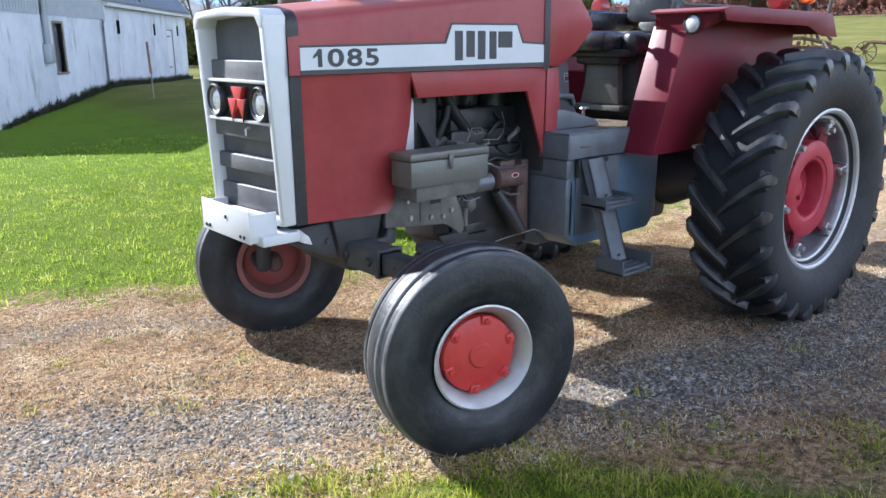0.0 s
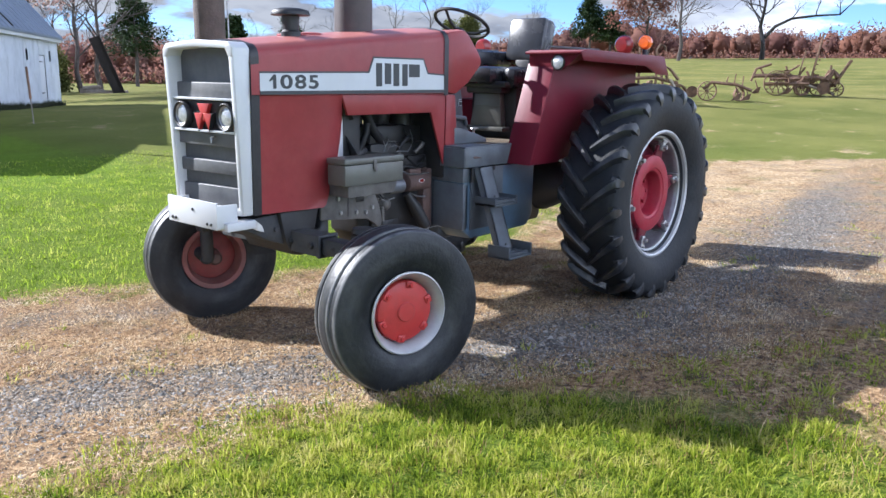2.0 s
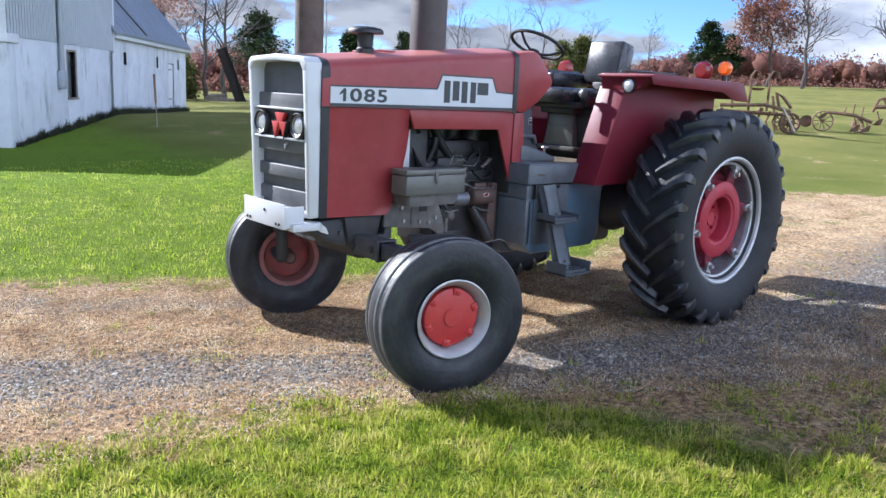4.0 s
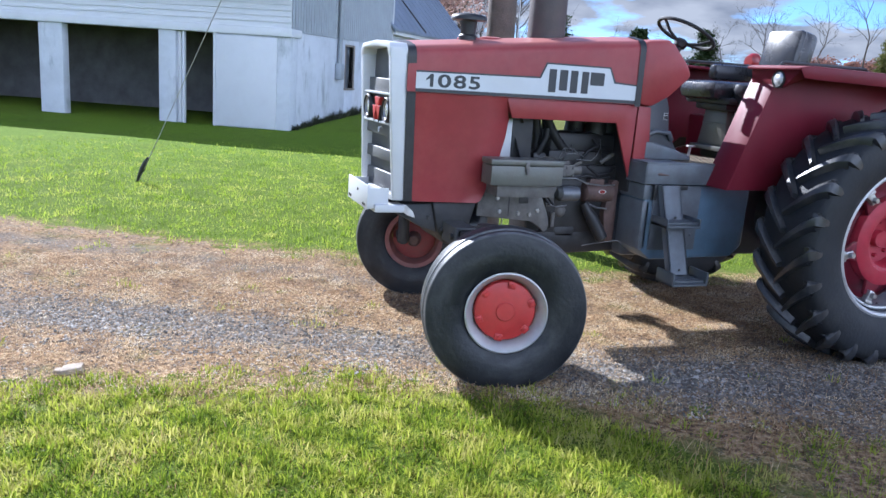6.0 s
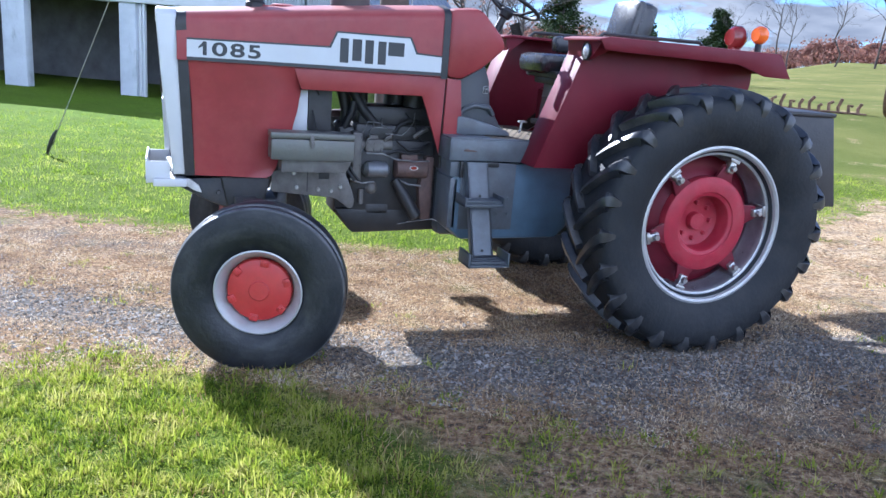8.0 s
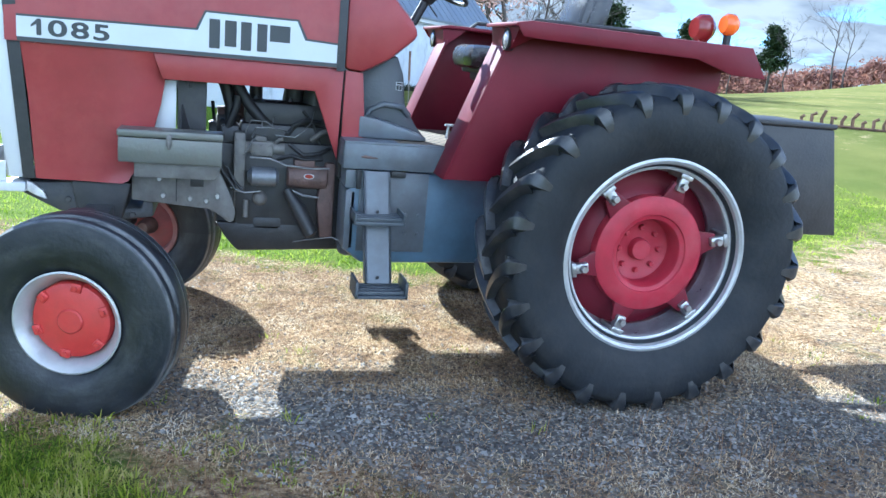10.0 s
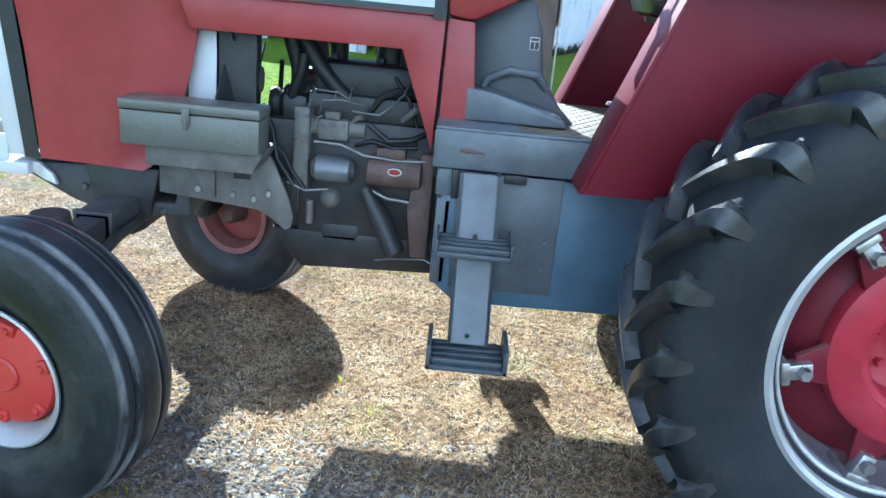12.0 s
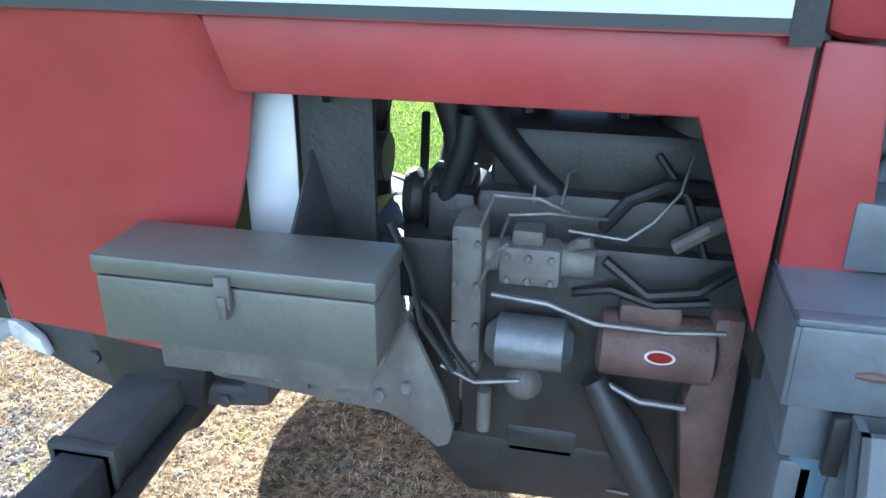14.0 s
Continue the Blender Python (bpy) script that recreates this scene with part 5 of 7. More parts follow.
part("alternator", Form().lathe([(0.0, 0.49), (0.05, 0.49), (0.075, 0.5), (0.08, 0.6), (0.07, 0.63), (0.0, 0.63)], 20, "x", (0, 1.33, 1.13)), CAST, tractor, "grey alternator beyond the block")
part("rocker_cover", Form().box(0.64, 1.14, 1.03, 1.24, 1.17, 1.305, 0.03).bolts([(x, 1.135, 1.305) for x in (0.7, 0.88, 1.05)], 0.014, 0.02, "z"), OILY, tractor, "dark rocker cover")
part("clutch_housing", Form().box(1.15, 1.72, 0.88, 1.36, 0.5, 1.05, 0.05).box(1.7, 2.5, 0.93, 1.31, 0.48, 1.0, 0.05), GREY_DARK, tractor, "dark grey clutch and gearbox housing")
part("rear_axle_housing", Form().tube([(2.51, y, 0.785) for y in (0.4, 0.7, 0.9, 1.34, 1.54, 1.84)], [0.11, 0.13, 0.22, 0.22, 0.13, 0.11], 24), GREY_DARK, tractor, "dark grey rear axle housing")
part("timing_cover", Form().box(0.535, 0.605, 0.8, 0.93, 0.83, 1.165, 0.012).box(0.54, 0.6, 0.86, 1.3, 0.7, 1.08, 0.02).bolts([(x, 0.8, z) for x in (0.546, 0.594) for z in (0.86, 0.95, 1.04, 1.13)], 0.008, 0.008), CAST, tractor, "grey timing cover with bolts", ENGINE_SIDE)
part("engine_plate", Form().prism([(-0.0, 0.985), (0.42, 0.985), (0.445, 0.985), (0.465, 0.955), (0.525, 0.845), (0.545, 0.785), (0.535, 0.75), (0.51, 0.74), (0.455, 0.775), (0.4, 0.8), (-0.0, 0.83)], "y", 0.715, 0.735, 0.005), CAST, tractor, "grey bolted engine support plate", PLATE_SIDE)
part("plate_seam", Form().box(0.225, 0.231, 0.712, 0.716, 0.83, 0.965, 0), OILY, tractor, "dark seam in the support plate", PLATE_SIDE)
part("plate_slot", Form().box(0.3, 0.37, 0.712, 0.716, 0.9, 0.935, 0.001), OILY, tractor, "dark slot in the support plate", PLATE_SIDE)
for q in ((0.16, 0.855), (0.3, 0.845), (0.385, 0.838), (0.14, 0.93), (0.445, 0.86)):
    part("plate_stud", Form().bolts([(q[0], 0.716, q[1])], 0.013, 0.014), STEEL, tractor, "bright worn bolt head", PLATE_SIDE)
part("spacer_tube", Form().tube([(0.6, 0.77, 0.84), (0.6, 0.77, 0.76)], 0.016, 10), CAST, tractor, "grey spacer tube", PLATE_SIDE)
part("sump_flange", Form().box(0.5, 1.16, 0.905, 0.935, 0.655, 0.68, 0.004).bolts([(0.55 + 0.1 * k, 0.905, 0.668) for k in range(6)], 0.01, 0.01), OILY, tractor, "bolted sump flange", ENGINE_SIDE)
part("block_cover", Form().box(0.63, 0.83, 0.895, 0.925, 0.72, 0.86, 0.008).bolts([(x, 0.895, z) for x in (0.645, 0.815) for z in (0.735, 0.845)], 0.009, 0.008), OILY, tractor, "oily cover plate on the block", ENGINE_SIDE)
part("lift_pump", Form().tube([(0.7, 0.9, 0.79), (0.7, 0.86, 0.79), (0.7, 0.84, 0.79), (0.7, 0.83, 0.79)], [0.05, 0.05, 0.035, 0.02], 14), CAST, tractor, "grey lift pump", ENGINE_SIDE)
part("dipstick", Form().tube([(0.88, 0.91, 0.72), (0.87, 0.88, 0.9), (0.865, 0.87, 1.0)], 0.006, 6), PIPE, tractor, "thin dipstick tube", ENGINE_SIDE)
part("engine_rib", Form().box(0.62, 1.15, 0.9, 0.925, 0.885, 0.9, 0.003), OILY, tractor, "rib along the block", ENGINE_SIDE)
part("engine_rib", Form().box(0.62, 1.15, 0.905, 0.925, 1.0, 1.012, 0.003), OILY, tractor, "rib along the block", ENGINE_SIDE)
for k in range(4):
    part("core_plug", Form().lathe([(0.0, 0.912), (0.022, 0.912), (0.026, 0.918), (0.026, 0.925)], 14, "y", (0.7 + 0.13 * k, 0, 0.955)), CAST, tractor, "", ENGINE_SIDE)
part("support_block", Form().box(0.12, 0.44, 0.735, 0.95, 0.84, 0.95, 0.015), CAST, tractor, "grey cast support", PLATE_SIDE)
part("engine_bracket", Form().prism([(0.13, 0.93), (0.5, 0.93), (0.53, 0.99), (0.53, 1.003), (0.13, 1.003)], "y", 0.68, 0.9, 0.004), CAST, tractor, "grey toolbox bracket")
part("injection_pump", Form().box(0.635, 0.77, 0.82, 0.93, 1.035, 1.12, 0.012).tube([(0.6, 0.87, 1.08), (0.84, 0.87, 1.08)], 0.036, 16).box(0.66, 0.73, 0.835, 0.9, 1.11, 1.15, 0.01).bolts([(x, 0.82, z) for x in (0.655, 0.7, 0.75) for z in (1.05, 1.1)], 0.008, 0.008).tube([(0.78, 0.87, 1.1), (0.8, 0.84, 1.13), (0.83, 0.83, 1.14)], 0.012, 8), CAST, tractor, "grey fuel injection pump", ENGINE_SIDE)
part("fuel_filter", Form().tube([(0.62, 0.8, 0.925), (0.64, 0.8, 0.925), (0.645, 0.8, 0.925), (0.79, 0.8, 0.925), (0.795, 0.8, 0.925), (0.81, 0.8, 0.925)], [0.03, 0.045, 0.054, 0.054, 0.04, 0.025], 22), FILTER, tractor, "dull silver cylindrical filter", ENGINE_SIDE)
st = part("starter_motor", Form().tube([(0.86, 0.83, 0.93), (0.87, 0.83, 0.93), (1.1, 0.83, 0.93), (1.11, 0.83, 0.93)], [0.05, 0.066, 0.066, 0.05], 22).box(0.9, 1.03, 0.8, 0.87, 0.985, 1.03, 0.01), RUSTY_DARK, tractor, "rusty brown starter motor", ENGINE_SIDE)
part("label", Form().lathe([(0.0, 0.7625), (0.02, 0.7625), (0.02, 0.7655)], 24, "y", (0, 0, 0)), RED_LENS, st, "small red oval label", Matrix.Translation((0.99, 0.0, 0.945)) @ Matrix.Diagonal((1.3, 1, 0.6, 1)))
part("label_rim", Form().lathe([(0.02, 0.762), (0.0245, 0.762), (0.0245, 0.7655), (0.02, 0.7655)], 24, "y", (0, 0, 0), closed=True), WHITE, st, "pale border of the label", Matrix.Translation((0.99, 0.0, 0.945)) @ Matrix.Diagonal((1.3, 1, 0.6, 1)))
part("oil_filter", Form().tube([(0.86, 0.8, 0.86), (0.9, 0.79, 0.8), (0.93, 0.78, 0.76), (1.02, 0.755, 0.615), (1.025, 0.755, 0.605)], [0.03, 0.036, 0.046, 0.046, 0.032], 20), OILY, tractor, "black slanted oil filter", ENGINE_SIDE)
part("sump_side", Form().box(0.62, 1.1, 0.86, 0.93, 0.7, 0.86, 0.02).box(0.66, 0.84, 0.85, 0.93, 0.6, 0.68, 0.015), OILY, tractor, "oily side cover", ENGINE_SIDE)
part("flywheel_cover", Form().prism([(1.08, 0.58), (1.16, 0.58), (1.16, 1.02), (1.1, 1.02), (1.05, 0.8)], "y", 0.8, 0.95, 0.012), RUSTY_DARK, tractor, "brown flywheel housing", ENGINE_SIDE)
part("exhaust_manifold", Form().tube([(0.5, 1.33, 1.2), (0.8, 1.35, 1.22), (1.1, 1.33, 1.2)], 0.04, 12).tube([(0.62, 1.33, 1.22), (0.6, 1.25, 1.45), (0.57, 1.12, 1.8)], 0.035, 12), RUSTY_DARK, tractor, "rusty exhaust manifold")
part("radiator", Form().box(-0.25, 0.14, 0.86, mir(0.86), 0.9, 1.68, 0.02), BLACK, tractor, "black radiator core")
part("radiator_panel", Form().prism([(0.08, 1.1), (0.2, 1.1), (0.2, 1.42), (0.08, 1.42)], "y", 0.795, 0.802, 0.002), WHITE, tractor, "pale painted radiator side plate", ENGINE_SIDE)
shroud = part("radiator_shroud", Form().box(0.31, 0.45, 0.92, 0.94, 0.9, 1.6, 0.006), OILY, tractor, "dark fan shroud")
part("shroud_side", Form().box(0.31, 0.37, mir(0.94), mir(0.92), 0.95, 1.6, 0.006), OILY, shroud)
part("shroud_top", Form().box(0.31, 0.36, 0.943, mir(0.943), 1.58, 1.6, 0.006), OILY, shroud)
fan = Form().tube([(0.36, YC, 1.2), (0.42, YC, 1.2)], 0.05, 16)
fan = part("cooling_fan", fan, OILY, tractor, "dark six-bladed cooling fan")
for k in range(6):
    part("blade", Form().box(0.375, 0.382, -0.05, 0.05, 0.04, 0.27, 0.002, Matrix.Translation((0, YC, 1.2)) @ Matrix.Rotation(radians(60 * k + 15), 4, "X") @ Matrix.Rotation(radians(22), 4, "Z")), OILY, fan)
part("radiator_hose", Form().tube([(0.55, 0.9, 1.36), (0.545, 0.9, 1.3), (0.5, 0.92, 1.19), (0.46, 0.95, 1.1), (0.44, 1.0, 0.98)], 0.025, 14), HOSE, tractor, "black radiator hose", ENGINE_SIDE)
part("intake_pipe", Form().tube([(0.5, 0.92, 1.5), (0.56, 0.91, 1.4), (0.62, 0.91, 1.31), (0.7, 0.91, 1.23), (0.78, 0.93, 1.17), (0.86, 0.96, 1.15)], 0.034, 16), HOSE, tractor, "black air intake pipe", ENGINE_SIDE)
part("air_cleaner", Form().tube([(0.9, 1.1, 1.26), (0.9, 1.1, 1.27), (0.94, 1.1, 1.55), (0.94, 1.1, 1.56)], [0.04, 0.075, 0.075, 0.04], 20).tube([(1.03, 1.0, 1.18), (1.03, 1.0, 1.2), (1.04, 1.0, 1.42), (1.04, 1.0, 1.45)], [0.05, 0.08, 0.08, 0.05], 20).tube([(0.67, 1.1, 1.24), (0.665, 1.1, 1.5)], 0.042, 14), OILY, tractor, "dark air cleaner canister", ENGINE_SIDE)
part("engine_bulkhead", Form().box(1.12, 1.14, 0.83, mir(0.83), 0.95, 1.55, 0.004), BLACK, tractor, "black engine bulkhead")
for pts, r, mt, lb in (
    ([(0.6, 0.79, 1.17), (0.63, 0.78, 1.24), (0.72, 0.79, 1.235), (0.78, 0.82, 1.2)], 0.004, PIPE, "thin steel fuel line"),
    ([(0.78, 0.83, 1.16), (0.9, 0.82, 1.155), (0.95, 0.83, 1.19), (1.0, 0.86, 1.24), (1.02, 0.9, 1.3)], 0.0036, PIPE, "thin grey fuel line"),
    ([(0.6, 0.79, 1.05), (0.64, 0.78, 1.13), (0.66, 0.79, 1.14)], 0.0036, PIPE, "thin injector line"),
    ([(0.63, 0.78, 1.035), (0.75, 0.765, 1.035), (0.85, 0.77, 1.0), (1.0, 0.79, 0.985), (1.12, 0.8, 0.99)], 0.0055, PIPE, "bright fuel pipe"),
    ([(0.86, 0.8, 1.12), (0.95, 0.79, 1.06), (1.05, 0.8, 1.07), (1.12, 0.84, 1.1)], 0.012, HOSE, "black rubber hose"),
    ([(0.4, 0.8, 1.16), (0.45, 0.79, 1.06), (0.47, 0.79, 0.95), (0.55, 0.78, 0.85)], 0.011, HOSE, "black hose"),
    ([(1.0, 0.84, 1.14), (1.06, 0.82, 1.19), (1.1, 0.84, 1.2)], 0.015, CAST, "grey pipe elbow"),
    ([(0.52, 0.78, 0.86), (0.6, 0.77, 0.835), (0.7, 0.78, 0.845)], 0.0045, PIPE, "steel pipe"),
    ([(0.95, 0.9, 1.3), (1.02, 0.88, 1.22), (1.07, 0.87, 1.1), (1.06, 0.85, 1.02)], 0.009, HOSE, "black wiring harness"),
    ([(0.8, 0.9, 0.5), (1.0, 0.82, 0.56), (1.15, 0.74, 0.6), (1.3, 0.7, 0.55), (1.5, 0.72, 0.56)], 0.0036, PIPE, "thin wire under the engine"),
    ([(0.64, 0.82, 1.14), (0.66, 0.79, 1.2), (0.74, 0.8, 1.205), (0.82, 0.83, 1.19), (0.9, 0.9, 1.16)], 0.0036, PIPE, "thin injector line"),
    ([(0.4, 1.1, 1.3), (0.42, 1.0, 1.15), (0.41, 1.08, 0.85)], 0.011, HOSE, "black fan belt"),
    ([(0.46, 0.8, 1.0), (0.5, 0.79, 0.97), (0.54, 0.79, 0.9), (0.6, 0.78, 0.835)], 0.008, HOSE, "black heater hose"),
    ([(0.85, 0.88, 1.15), (0.9, 0.86, 1.22), (0.97, 0.87, 1.25), (1.06, 0.9, 1.24)], 0.014, HOSE, "black breather hose"),
    ([(0.8, 0.85, 1.02), (0.88, 0.82, 1.05), (0.97, 0.81, 1.03), (1.08, 0.82, 1.04)], 0.01, HOSE, "black wiring loom"),
    ([(0.88, 0.79, 0.86), (0.96, 0.78, 0.83), (1.06, 0.79, 0.82)], 0.007, PIPE, "oil pipe"),
    ([(0.7, 0.86, 1.2), (0.7, 0.9, 1.26), (0.7, 0.97, 1.27)], 0.0036, PIPE, "injector pipe"),
    ([(0.76, 0.86, 1.2), (0.77, 0.9, 1.25), (0.84, 0.97, 1.27)], 0.0036, PIPE, "injector pipe"),
):
    part("engine_pipe", Form().tube(pts, r, 8), mt, tractor, lb, ENGINE_SIDE)

# toolbox on the side of the engine
tb = part("toolbox", Form().box(0.064, 0.533, 0.632, 0.782, 1.006, 1.123, 0.006), TOOLBOX, tractor, "grey metal toolbox with a hinged lid")
part("lid", Form().box(0.06, 0.536, 0.628, 0.786, 1.126, 1.16, 0.007), TOOLBOX, tb, "grey toolbox lid")
part("latch", Form().box(0.277, 0.303, 0.619, 0.63, 1.09, 1.147, 0.003).box(0.283, 0.297, 0.614, 0.621, 1.075, 1.115, 0.002), CAST, tb, "small dull hasp")

# steps, tank and platform
deck = Form().box(1.15, 1.95, 0.66, mir(0.66), 1.14, 1.165, 0.004)
part("deck_rim", Form().box(1.121, 1.66, 0.632, 0.665, 1.158, 1.17, 0.003).box(1.121, 1.4, 0.665, 0.95, 1.158, 1.17, 0.003), GREY, tractor, "blue-grey rim of the deck")
part("platform", Form().box(1.125, 1.66, 0.63, 0.655, 1.03, 1.16, 0.008).box(1.119, 1.145, 0.635, 0.85, 1.03, 1.157, 0.004), GREY, tractor, "blue-grey steel platform edge")
part("platform", Form().box(1.1, 1.66, mir(0.62), mir(0.595), 1.03, 1.165, 0.008).box(1.1, 1.13, mir(0.85), mir(0.595), 1.03, 1.165, 0.008), GREY, tractor, "blue-grey platform edge on the far side")
part("edge_slot", Form().tube([(1.205, 0.631, 1.094), (1.225, 0.6305, 1.095), (1.27, 0.6305, 1.091), (1.29, 0.631, 1.09)], [0.004, 0.0085, 0.005, 0.003], 8), RUSTY_DARK, tractor, "rusty slot in the platform edge")
part("bracket_recess", Form().box(1.365, 1.44, 0.62, 0.64, 0.998, 1.028, 0.002), BLACK, tractor, "dark recess beside the step bracket")
part("bracket_recess", Form().box(1.19, 1.212, 0.62, 0.64, 0.93, 1.028, 0.002), BLACK, tractor, "dark recess beside the step bracket")
part("deck", deck, DECK, tractor, "dusty perforated steel deck")
holes = Form()
for i in range(5, 16):
    for j in range(22):
        holes.lathe([(0.0, 1.1664), (0.009, 1.1664), (0.009, 1.1658)], 6, "z", (1.2 + 0.046 * i + 0.02 * (j % 2), 0.69 + 0.041 * j, 0))
tagged(part("perforation", holes, BLACK, tractor, "rows of dark holes in the deck"), kind="stuff")
part("battery_box", Form().box(1.142, 1.2, 0.66, 0.93, 0.6, 0.92, 0.012).box(1.136, 1.205, 0.655, 0.935, 0.928, 1.025, 0.008), GREY, tractor, "grey battery box with a lid")
part("tank", Form().prism([(1.15, 1.02), (1.98, 1.02), (1.98, 0.62), (1.9, 0.54), (1.24, 0.53), (1.15, 0.6)], "y", 0.66, 0.95, 0.025), BLUE_GREY, tractor, "blue-grey side fuel tank")
part("tank_plate", Form().box(1.21, 1.57, 0.648, 0.658, 0.6, 1.02, 0.004).bolts([(x, 0.648, z) for x in (1.46, 1.53) for z in (0.7, 0.8)], 0.01, 0.008), GREY, tractor, "grey bolted plate on the tank")
part("far_tank", Form().prism([(1.15, 1.02), (1.98, 1.02), (1.98, 0.62), (1.9, 0.54), (1.24, 0.53), (1.15, 0.6)], "y", mir(0.95), mir(0.66), 0.025), BLUE_GREY, tractor, "blue-grey tank on the far side")


def steps_(s):
    def yy(y):
        return y if s > 0 else mir(y)

    lad = Form()
    b = [(1.215, yy(0.582), 1.03), (1.35, yy(0.582), 1.03), (1.36, yy(0.4), 0.5), (1.225, yy(0.4), 0.5)]
    vs = [lad.bm.verts.new(p) for p in b] + [lad.bm.verts.new((x, y + s * 0.012, z)) for x, y, z in b]
    for q in ((0, 1, 2, 3), (7, 6, 5, 4), (0, 4, 5, 1), (1, 5, 6, 2), (2, 6, 7, 3), (3, 7, 4, 0)):
        lad.bm.faces.new([vs[i] for i in q])
    for x0 in (1.215, 1.338):
        q = [(x0, yy(0.582), 1.03), (x0 + 0.012, yy(0.582), 1.03), (x0 + 0.022, yy(0.4), 0.5), (x0 + 0.01, yy(0.4), 0.5)]
        vs = [lad.bm.verts.new(p) for p in q] + [lad.bm.verts.new((x, y + s * 0.05, z)) for x, y, z in q]
        for f in ((0, 1, 2, 3), (7, 6, 5, 4), (0, 4, 5, 1), (1, 5, 6, 2), (2, 6, 7, 3), (3, 7, 4, 0)):
            lad.bm.faces.new([vs[i] for i in f])
    st_ = part("step_bracket", lad, GREY, tractor, "blue-grey hanging step bracket")
    y0, y1 = sorted((yy(0.4), yy(0.57)))
    part("upper_tread", Form().box(1.155, 1.405, y0, y1, 0.79, 0.81, 0.004).box(1.155, 1.165, y0, y1, 0.79, 0.85, 0.003).box(1.395, 1.405, y0, y1, 0.79, 0.85, 0.003), GREY_DARK, st_, "dark grey upper step tread")
    for i in range(4):
        part("grip_bar", Form().box(1.165, 1.395, y0 + 0.012 + 0.042 * i, y0 + 0.034 + 0.042 * i, 0.81, 0.828, 0.004), GREY_DARK, st_)
    y0, y1 = sorted((yy(0.28), yy(0.455)))
    pad = Form().box(1.16, 1.42, y0, y1, 0.455, 0.47, 0.003)
    for x in (1.16, 1.405):
        pad.box(x, x + 0.015, y0, y1, 0.455, 0.54, 0.003)
    part("step_pad", pad, GREY_DARK, st_, "dusty dark grey lower step")
    for i in range(4):
        y = min(y0, y1) + 0.02 + 0.043 * i
        part("grip_bar", Form().box(1.175, 1.405, y, y + 0.022, 0.47, 0.488, 0.004), GREY_DARK, st_)
    for q in ((1.283, yy(0.507) - s * 0.005, 0.841), (1.287, yy(0.406) - s * 0.005, 0.53)):
        part("bolt", Form().bolts([q], 0.009, 0.004), BLACK, st_)


steps_(1)
steps_(-1)
part("grab_handle", Form().tube([(1.26, 0.94, 1.24), (1.285, 0.925, 1.31), (1.36, 0.92, 1.345), (1.46, 0.92, 1.335), (1.5, 0.94, 1.29)], 0.016, 12), GREY, tractor, "bent grey grab handle")
part("console_label", Form().box(1.42, 1.455, 0.943, 0.9465, 1.42, 1.465, 0.001), WHITE, tractor, "small white instruction label")
part("label_bars", Form().box(1.423, 1.452, 0.94, 0.944, 1.452, 1.462, 0).box(1.423, 1.436, 0.94, 0.944, 1.423, 1.448, 0).box(1.439, 1.452, 0.94, 0.944, 1.423, 1.448, 0), DECAL_DARK, tractor, "dark bars on the label")
part("floor_guard", Form().prism([(1.21, 1.17), (1.58, 1.17), (1.56, 1.2), (1.45, 1.235), (1.3, 1.275), (1.21, 1.285)], "y", 0.8, 0.95, 0.012), GREY, tractor, "blue-grey sloping kick plate")
for y in (1.085,):
    part("pedal", Form().tube([(1.765, y, 1.165), (1.775, y, 1.235)], 0.009, 8).lathe([(0.0, 1.24), (0.028, 1.238), (0.032, 1.228), (0.0, 1.226)], 16, "z", (1.78, y, 0.01)), STEEL, tractor, "worn steel foot pedal")

# steering wheel
sw = part("steering_wheel", Form().lathe([(0.2 + 0.0125 * math.cos(a), 0.0125 * math.sin(a)) for a in np.linspace(0, 2 * math.pi, 9)[:-1]], 40, "z", closed=True), HOSE, tractor, "black three-spoke steering wheel", pose(1.625, YC - 0.02, 1.995, 0, 26, 0))
for k in range(3):
    a = radians(120 * k + 180)
    part("spoke", Form().tube([(0.03 * math.cos(a), 0.03 * math.sin(a), -0.07), (0.12 * math.cos(a), 0.12 * math.sin(a), -0.05), (0.2 * math.cos(a), 0.2 * math.sin(a), 0)], 0.01, 8), HOSE, sw)
part("hub", Form().lathe([(0.0, -0.045), (0.04, -0.05), (0.05, -0.065), (0.04, -0.1), (0.024, -0.11), (0.024, -0.24), (0.0, -0.24)], 20, "z"), HOSE, sw, "black steering hub and column")

# seat
part("seat_pedestal", Form().prism([(0.99, 1.25), (1.3, 1.25), (1.265, 1.4), (1.255, 1.5), (1.015, 1.5), (1.005, 1.4)], "x", 1.99, 2.05, 0.008).box(1.95, 2.08, 0.95, 1.33, 1.215, 1.25, 0.008).box(1.984, 1.992, 1.01, 1.26, 1.405, 1.413, 0.002), TOOLBOX, tractor, "grey steel seat pedestal")
part("suspension_box", Form().box(2.05, 2.42, 0.9, 1.34, 1.15, 1.56, 0.03).box(1.93, 2.1, 0.96, 1.3, 1.5, 1.56, 0.02), BLACK, tractor, "black seat suspension box")
part("seat_base", Form().box(1.9, 2.42, 0.9, 1.38, 1.545, 1.59, 0.015), BLACK, tractor, "black seat base")
part("seat_cushion", Form().box(1.83, 2.42, 0.985, 1.39, 1.57, 1.7, 0.05), VINYL, tractor, "glossy black vinyl seat cushion")
part("side_bolster", Form().box(1.95, 2.5, 0.85, 0.98, 1.54, 1.7, 0.055), VINYL, tractor, "black padded side bolster")
part("armrest", Form().box(2.08, 2.56, 1.31, 1.4, 1.71, 1.825, 0.03), VINYL, tractor, "black padded armrest")
